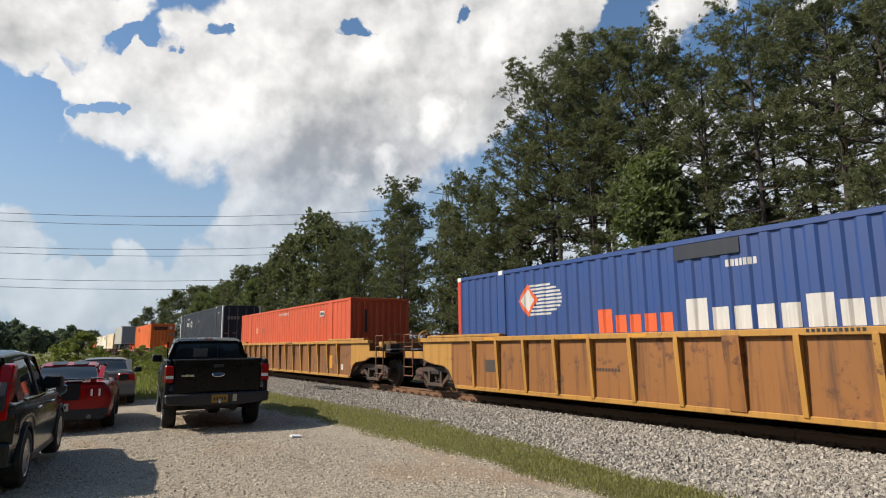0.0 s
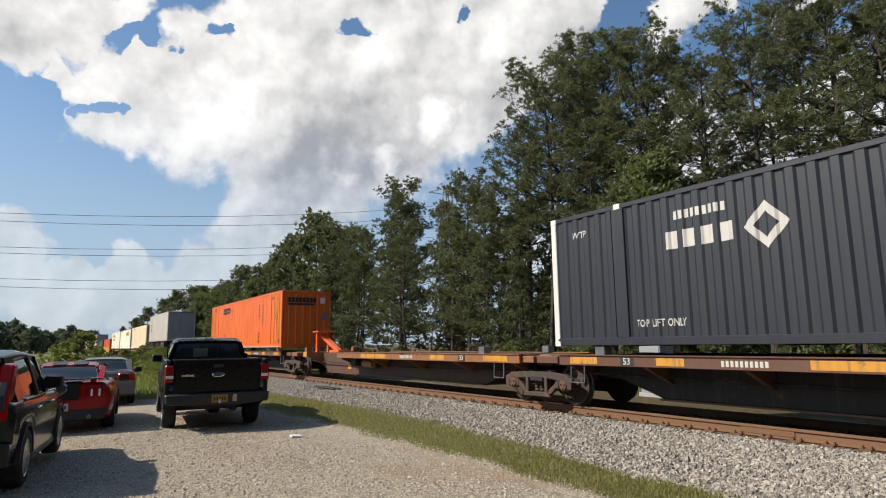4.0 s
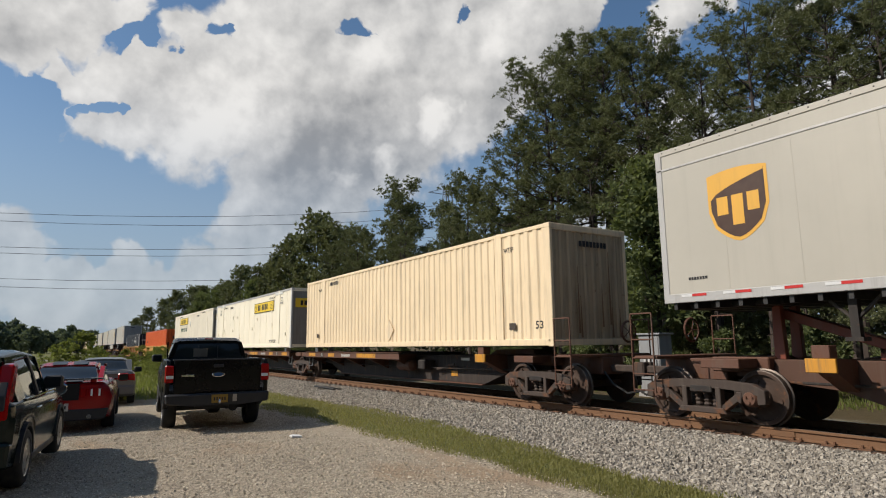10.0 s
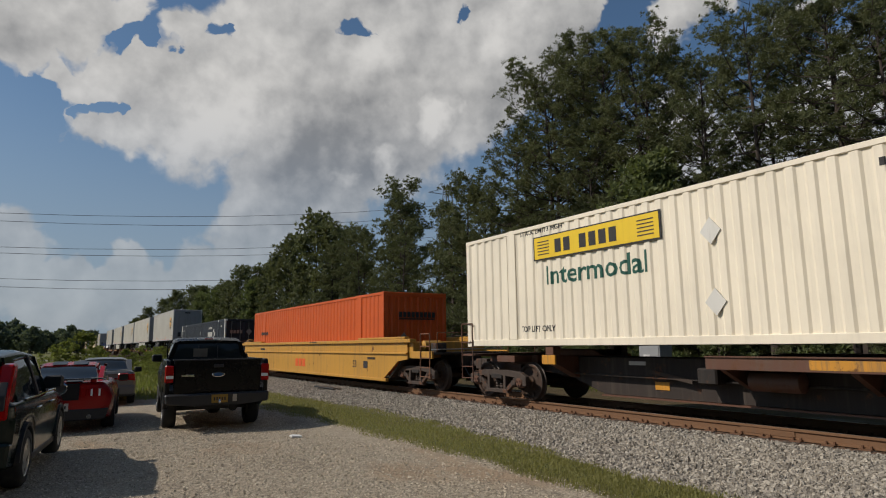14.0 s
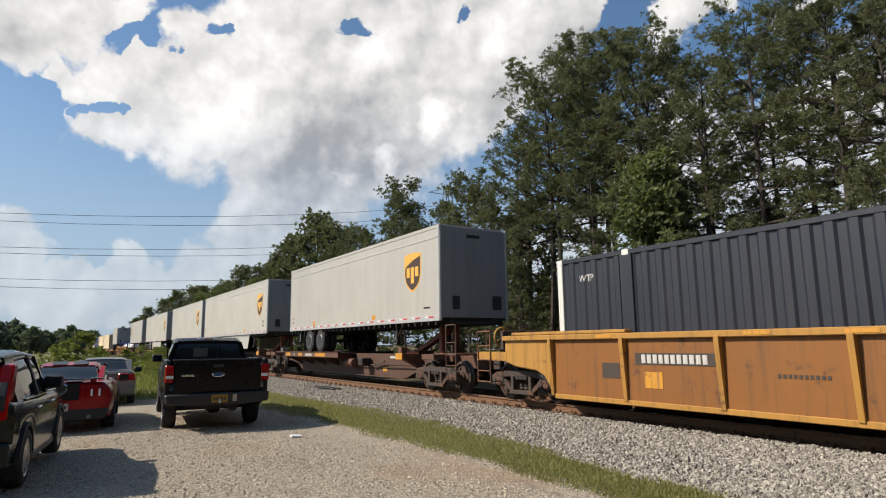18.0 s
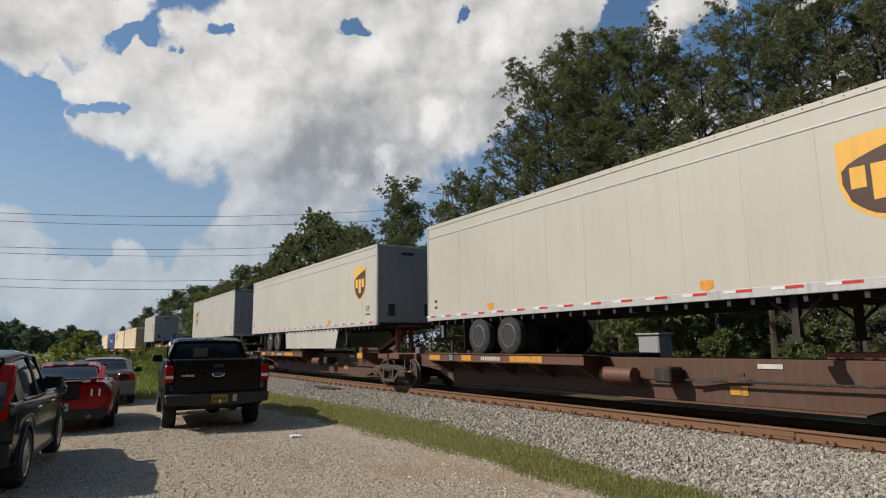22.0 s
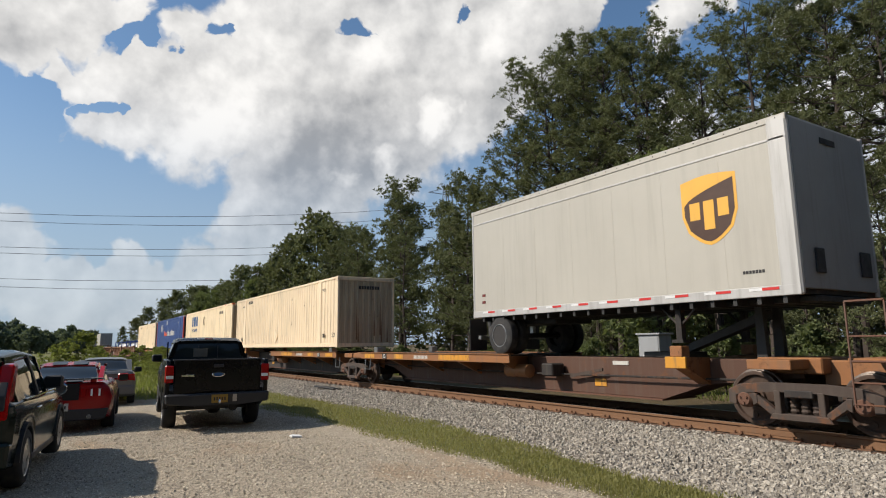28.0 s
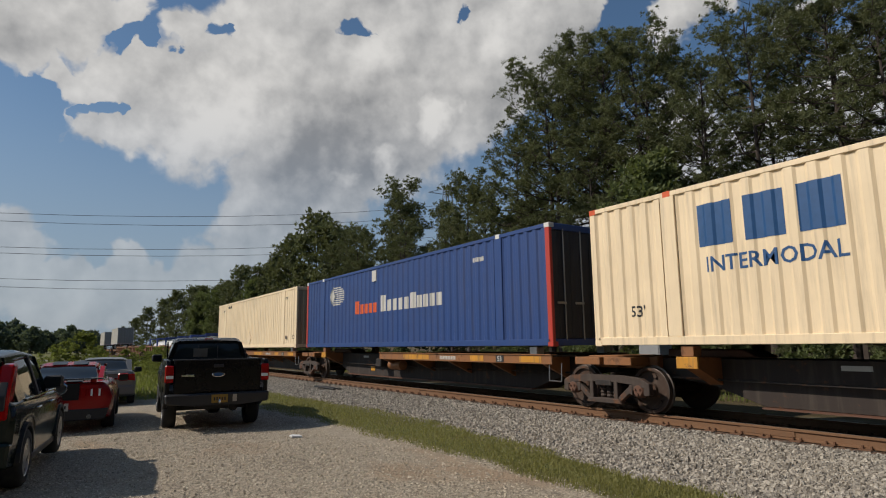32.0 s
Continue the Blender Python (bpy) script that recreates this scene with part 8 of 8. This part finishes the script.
def sports_coupe():
    root = empty("sports_coupe", pose(0.30, 15.5, height(0.3, 15.5), 0, 0, -6))
    red = car_paint("coupe_red", (0.29, 0.009, 0.010), 0.18)
    dark = car_paint("coupe_stripe", (0.0168, 0.0168, 0.0185), 0.3)
    keys = [(-0.98, 0.42, 0.72, 0.72, 0.80, 0.94, 0.72), (-0.90, 0.34, 0.82, 0.74, 0.90, 1.00, 0.78), (-0.5, 0.24, 0.88, 0.76, 0.94, 1.01, 0.82), (0.4, 0.22, 0.90, 0.76, 0.94, 0.98, 0.84), (1.6, 0.20, 0.89, 0.72, 0.92, 0.93, 0.84), (2.7, 0.20, 0.89, 0.72, 0.93, 0.94, 0.82), (3.5, 0.25, 0.85, 0.62, 0.88, 0.80, 0.72), (3.72, 0.35, 0.70, 0.58, 0.74, 0.66, 0.62)]
    part("body", hull(keys, (0, 2.72), 0.39, 0.33, 0.06), red, root, "glossy red coupe body", True)
    part("cabin_glass", hull([(-0.42, 0.94, 0.74, 0.97, 0.74, 1.02, 0.64), (0.45, 0.92, 0.76, 0.96, 0.78, 1.30, 0.54), (0.9, 0.92, 0.76, 0.96, 0.78, 1.36, 0.55), (1.5, 0.90, 0.76, 0.93, 0.78, 1.33, 0.53), (2.35, 0.88, 0.74, 0.91, 0.75, 0.96, 0.62)], step=0.07), CARGLASS, root, "dark cabin windows", True)
    part("roof", hull([(0.40, 1.27, 0.56, 1.28, 0.57, 1.315, 0.52), (0.9, 1.31, 0.57, 1.33, 0.58, 1.38, 0.52), (1.5, 1.28, 0.55, 1.30, 0.56, 1.345, 0.5)]), red, root, "red roof", True)
    for s in (-1, 1):
        part("rear_pillar", prism([(-0.50, 0.98), (0.25, 0.98), (0.62, 1.29), (0.42, 1.30)], min(s * 0.60, s * 0.70), max(s * 0.60, s * 0.70), "x", 0.012), red, root)
        part("quarter_glass", prism([(0.32, 1.0), (1.9, 0.98), (1.45, 1.27), (0.7, 1.28)], min(s * 0.695, s * 0.70), max(s * 0.695, s * 0.70), "x"), CARGLASS, root)
        part("screen_pillar", prism([(2.25, 0.94), (2.35, 0.94), (1.55, 1.32), (1.45, 1.32)], min(s * 0.62, s * 0.68), max(s * 0.62, s * 0.68), "x"), red, root)
        for k in range(3):
            x = s * (0.40 + k * 0.14)
            tl = part("tail_lamp", box(x - 0.045, x + 0.045, -1.02, -0.93, 0.72, 0.89, 0.014), LAMPRED, root, "upright tail lamp bar")
            if k > 0:
                part("lamp_bar", box(x - 0.018, x + 0.018, -1.026, -1.02, 0.735, 0.875, 0.003), LAMPCLEAR, tl)
        for y in (0.0, 2.72):
            car_wheel(root, s * 0.83, y, 0.345, 0.25)
        mirror(root, s * 0.93, 1.75, 0.98, red, s)
        part("spoiler_foot", box(s * 0.55 - 0.05, s * 0.55 + 0.05, -0.90, -0.78, 1.0, 1.07, 0.01), red, root)
        part("exhaust_tip", rod((s * 0.52, -1.02, 0.33), (s * 0.52, -0.80, 0.33), 0.045, 14), CHROME, root)
    part("spoiler", prism([(-0.78, 1.05), (-0.70, 1.085), (0.70, 1.085), (0.78, 1.05), (0.70, 1.06), (-0.70, 1.06)], -0.98, -0.74, "y", 0.006), dark, root, "low dark rear spoiler")
    part("bumper_valance", prism([(-0.80, 0.26), (0.80, 0.26), (0.86, 0.48), (-0.86, 0.48)], -1.0, -0.80, "y", 0.02), PLASTIC, root, "dark lower bumper")
    part("deck_panel", box(-0.32, 0.32, -0.995, -0.985, 0.66, 0.99, 0.004), dark, root, "dark centre panel")
    ring = lathe([(-0.03, 0.075), (-0.035, 0.10), (-0.02, 0.115), (0.0, 0.115)], 24, "y")
    part("round_emblem", ring, CHROME, root, "round chrome emblem", True, pose(0, -0.99, 0.90))
    part("emblem_field", lathe([(-0.032, 0.02), (-0.031, 0.078), (0.0, 0.08)], 20, "y"), DARKINK, root, "", True, pose(0, -0.995, 0.90))
    plate(root, 0.0, -1.005, 0.53, 0.30, 0.15, LETTER, DARKINK)
    stripes(root, [(0.42, 1.336), (0.6, 1.355), (0.9, 1.395), (1.2, 1.385), (1.5, 1.36)], dark, "stripe", ((-0.34, -0.06), (0.06, 0.34)))
    stripes(root, [(2.4, 0.945), (2.7, 0.957), (3.1, 0.90), (3.5, 0.818)], dark, "stripe", ((-0.34, -0.06), (0.06, 0.34)), 0.012)
    stripes(root, [(-0.88, 1.018), (-0.5, 1.026), (-0.42, 1.025)], dark, "stripe", ((-0.34, -0.06), (0.06, 0.34)))
    tagged(root, "red sports coupe with twin dark stripes on gravel", "car")


def sedan():
    root = empty("sedan", pose(1.48, 22.8, height(1.48, 22.8), 0, 0, -4))
    grey = car_paint("sedan_silver", (0.168, 0.164, 0.155), 0.28, 0.5)
    keys = [(-1.0, 0.42, 0.75, 0.72, 0.82, 0.98, 0.74), (-0.92, 0.32, 0.84, 0.76, 0.89, 1.05, 0.80), (-0.4, 0.24, 0.88, 0.80, 0.91, 1.06, 0.83), (1.0, 0.22, 0.88, 0.80, 0.91, 1.0, 0.84), (2.7, 0.22, 0.88, 0.74, 0.90, 0.96, 0.82), (3.5, 0.28, 0.82, 0.64, 0.84, 0.80, 0.7), (3.75, 0.36, 0.7, 0.58, 0.72, 0.68, 0.6)]
    part("body", hull(keys, (0, 2.75), 0.38, 0.32, 0.08), grey, root, "silver-grey sedan body", True)
    part("cabin_glass", hull([(-0.45, 0.98, 0.76, 1.02, 0.77, 1.07, 0.70), (0.30, 0.98, 0.78, 1.02, 0.79, 1.40, 0.58), (1.2, 0.96, 0.78, 1.0, 0.79, 1.44, 0.58), (1.7, 0.95, 0.78, 0.98, 0.79, 1.40, 0.57), (2.5, 0.92, 0.76, 0.95, 0.77, 1.0, 0.68)], step=0.09), CARGLASS, root, "dark windows", True)
    part("roof", hull([(0.25, 1.36, 0.60, 1.38, 0.61, 1.42, 0.56), (1.2, 1.40, 0.61, 1.42, 0.62, 1.465, 0.56), (1.75, 1.36, 0.59, 1.38, 0.60, 1.42, 0.54)]), grey, root, "", True)
    for s in (-1, 1):
        part("rear_pillar", prism([(-0.45, 1.03), (-0.10, 1.03), (0.48, 1.40), (0.26, 1.40)], min(s * 0.60, s * 0.77), max(s * 0.60, s * 0.77), "x", 0.01), grey, root)
        part("tail_lamp", prism([(s * 0.86, 0.76), (s * 0.50, 0.80), (s * 0.48, 0.96), (s * 0.84, 0.97)], -1.02, -0.84, "y", 0.012), LAMPRED, root, "red tail lamp")
        for y in (0.0, 2.75):
            car_wheel(root, s * 0.80, y, 0.33, 0.21)
        mirror(root, s * 0.92, 1.95, 1.02, PLASTIC, s)
    part("bumper", prism([(-0.86, 0.34), (0.86, 0.34), (0.88, 0.62), (-0.88, 0.62)], -1.06, -0.84, "y", 0.03), grey, root)
    plate(root, 0.0, -1.03, 0.80, 0.30, 0.15, LETTER, DARKINK)
    tagged(root, "silver-grey sedan parked at the edge of the lot", "car")


def hatchback():
    root = empty("hatchback", pose(-1.08, 9.22, height(-1.0, 9.2), 0, 0, -8))
    green = car_paint("hatchback_dark_green", (0.0055, 0.0130, 0.0115), 0.13)
    keys = [(-0.72, 0.40, 0.74, 0.86, 0.84, 1.02, 0.82), (-0.66, 0.30, 0.84, 0.88, 0.89, 1.04, 0.85), (-0.2, 0.24, 0.88, 0.90, 0.905, 1.05, 0.86), (1.3, 0.22, 0.88, 0.88, 0.91, 1.02, 0.86), (2.2, 0.22, 0.88, 0.84, 0.91, 1.01, 0.84), (3.1, 0.26, 0.86, 0.76, 0.88, 0.93, 0.78), (3.35, 0.34, 0.76, 0.68, 0.78, 0.80, 0.68)]
    part("body", hull(keys, (0, 2.57), 0.39, 0.33, 0.06), green, root, "dark green hatchback body", True)
    cab = [(-0.66, 0.98, 0.80, 1.02, 0.82, 1.10, 0.76), (-0.42, 0.98, 0.82, 1.02, 0.84, 1.52, 0.66), (0.6, 0.98, 0.83, 1.02, 0.85, 1.56, 0.67), (1.4, 0.97, 0.83, 1.0, 0.85, 1.53, 0.66), (2.3, 0.95, 0.80, 0.98, 0.82, 1.05, 0.72)]
    part("cabin_glass", hull(cab, step=0.07), CARGLASS, root, "dark windows", True)
    part("roof", hull([(-0.55, 1.47, 0.67, 1.49, 0.68, 1.555, 0.62), (0.6, 1.51, 0.68, 1.54, 0.69, 1.605, 0.62), (1.45, 1.48, 0.66, 1.50, 0.67, 1.56, 0.60)]), green, root, "", True)
    for s in (-1, 1):
        side_panel("rear_pillar", cab, -0.42, -0.02, -0.02, 1.0, s, green, root)
        side_panel("door_pillar", cab, 0.80, 0.92, 0.0, 0.98, s, PLASTIC, root)
        side_panel("screen_pillar", cab, 1.42, 1.52, 0.0, 0.98, s, green, root, lean=0.0)
        part("window_trim", box(min(s * 0.86, s * 0.885), max(s * 0.86, s * 0.885), -0.1, 2.0, 1.005, 1.03, 0.004), CHROME, root)
        lampr = part("tail_lamp", prism([(-0.755, 0.84), (-0.73, 1.10), (-0.56, 1.44), (-0.40, 1.46), (-0.46, 1.15), (-0.52, 0.86)], min(s * 0.68, s * 0.82), max(s * 0.68, s * 0.82), "x", 0.02), LAMPRED, root, "tall red tail lamp")
        part("lamp_core", prism([(-0.765, 0.94), (-0.742, 1.10), (-0.66, 1.26), (-0.62, 1.2), (-0.66, 0.96)], min(s * 0.71, s * 0.79), max(s * 0.71, s * 0.79), "x", 0.01), PLASTIC, lampr)
        part("reflector", box(min(s * 0.70, s * 0.82), max(s * 0.70, s * 0.82), -0.76, -0.70, 0.44, 0.52, 0.01), LAMPRED, root)
        for y in (0.0, 2.57):
            car_wheel(root, s * 0.805, y, 0.335, 0.23)
        mirror(root, s * 0.79, 1.62, 1.14, PLASTIC, s)
        for y in (0.55, 1.55):
            part("door_handle", box(min(s * 0.905, s * 0.94), max(s * 0.905, s * 0.94), y - 0.1, y + 0.1, 0.86, 0.89, 0.008), CHROME, root)
        arch = bmesh.new()
        for y in (0.0, 2.57):
            pts = [(y + 0.415 * math.cos(math.radians(a)), 0.33 + 0.415 * math.sin(math.radians(a))) for a in range(0, 181, 15)] + [(y + 0.37 * math.cos(math.radians(a)), 0.33 + 0.37 * math.sin(math.radians(a))) for a in range(180, -1, -15)]
            prism(pts, min(s * 0.87, s * 0.92), max(s * 0.87, s * 0.92), "x", 0, arch)
        part("arch_trim", arch, PLASTIC, root)
    part("bumper", prism([(-0.86, 0.32), (0.86, 0.32), (0.88, 0.60), (-0.88, 0.60)], -0.80, -0.58, "y", 0.03), green, root)
    part("sill_trim", box(-0.90, 0.90, 0.42, 2.15, 0.22, 0.32, 0.02), PLASTIC, root)
    tagged(root, "dark green boxy hatchback with tall red tail lamps", "car")


pickup()
sports_coupe()
sedan()
hatchback()


def motions():
    """The train rolls by; its wheels turn while it passes the lot."""
    times = [0, 4, 8, 12, 16, 20, 24, 28, 32]
    for ob, y0, z in MOVERS:
        walk(ob, [(t, pose(TRACK_X, train_y(y0, t), RAIL_Z + z)) for t in times])
    for w, y0 in WHEELSETS:
        home = w.matrix_basis.translation.copy()
        fine = [k / 20 for k in range(641)]
        rows = []
        for t in fine:
            near = -8 < train_y(y0, t) < 60
            if near or t in (0.0, 32.0):
                rows.append((t, pose(home.x, home.y, home.z, math.degrees((y0 - train_y(y0, t)) / WHEEL_R), 0, 0)))
        if len(rows) < 4:
            rows = [(0.0, pose(*home)), (32.0, pose(*home))]
        else:
            # hold still before and after the stretch beside the lot
            if rows[0][0] == 0.0 and rows[1][0] > 0.06:
                rows[0] = (0.0, rows[1][1])
            if rows[-1][0] == 32.0 and rows[-2][0] < 31.94:
                rows[-1] = (32.0, rows[-2][1])
        walk(w, rows)


motions()
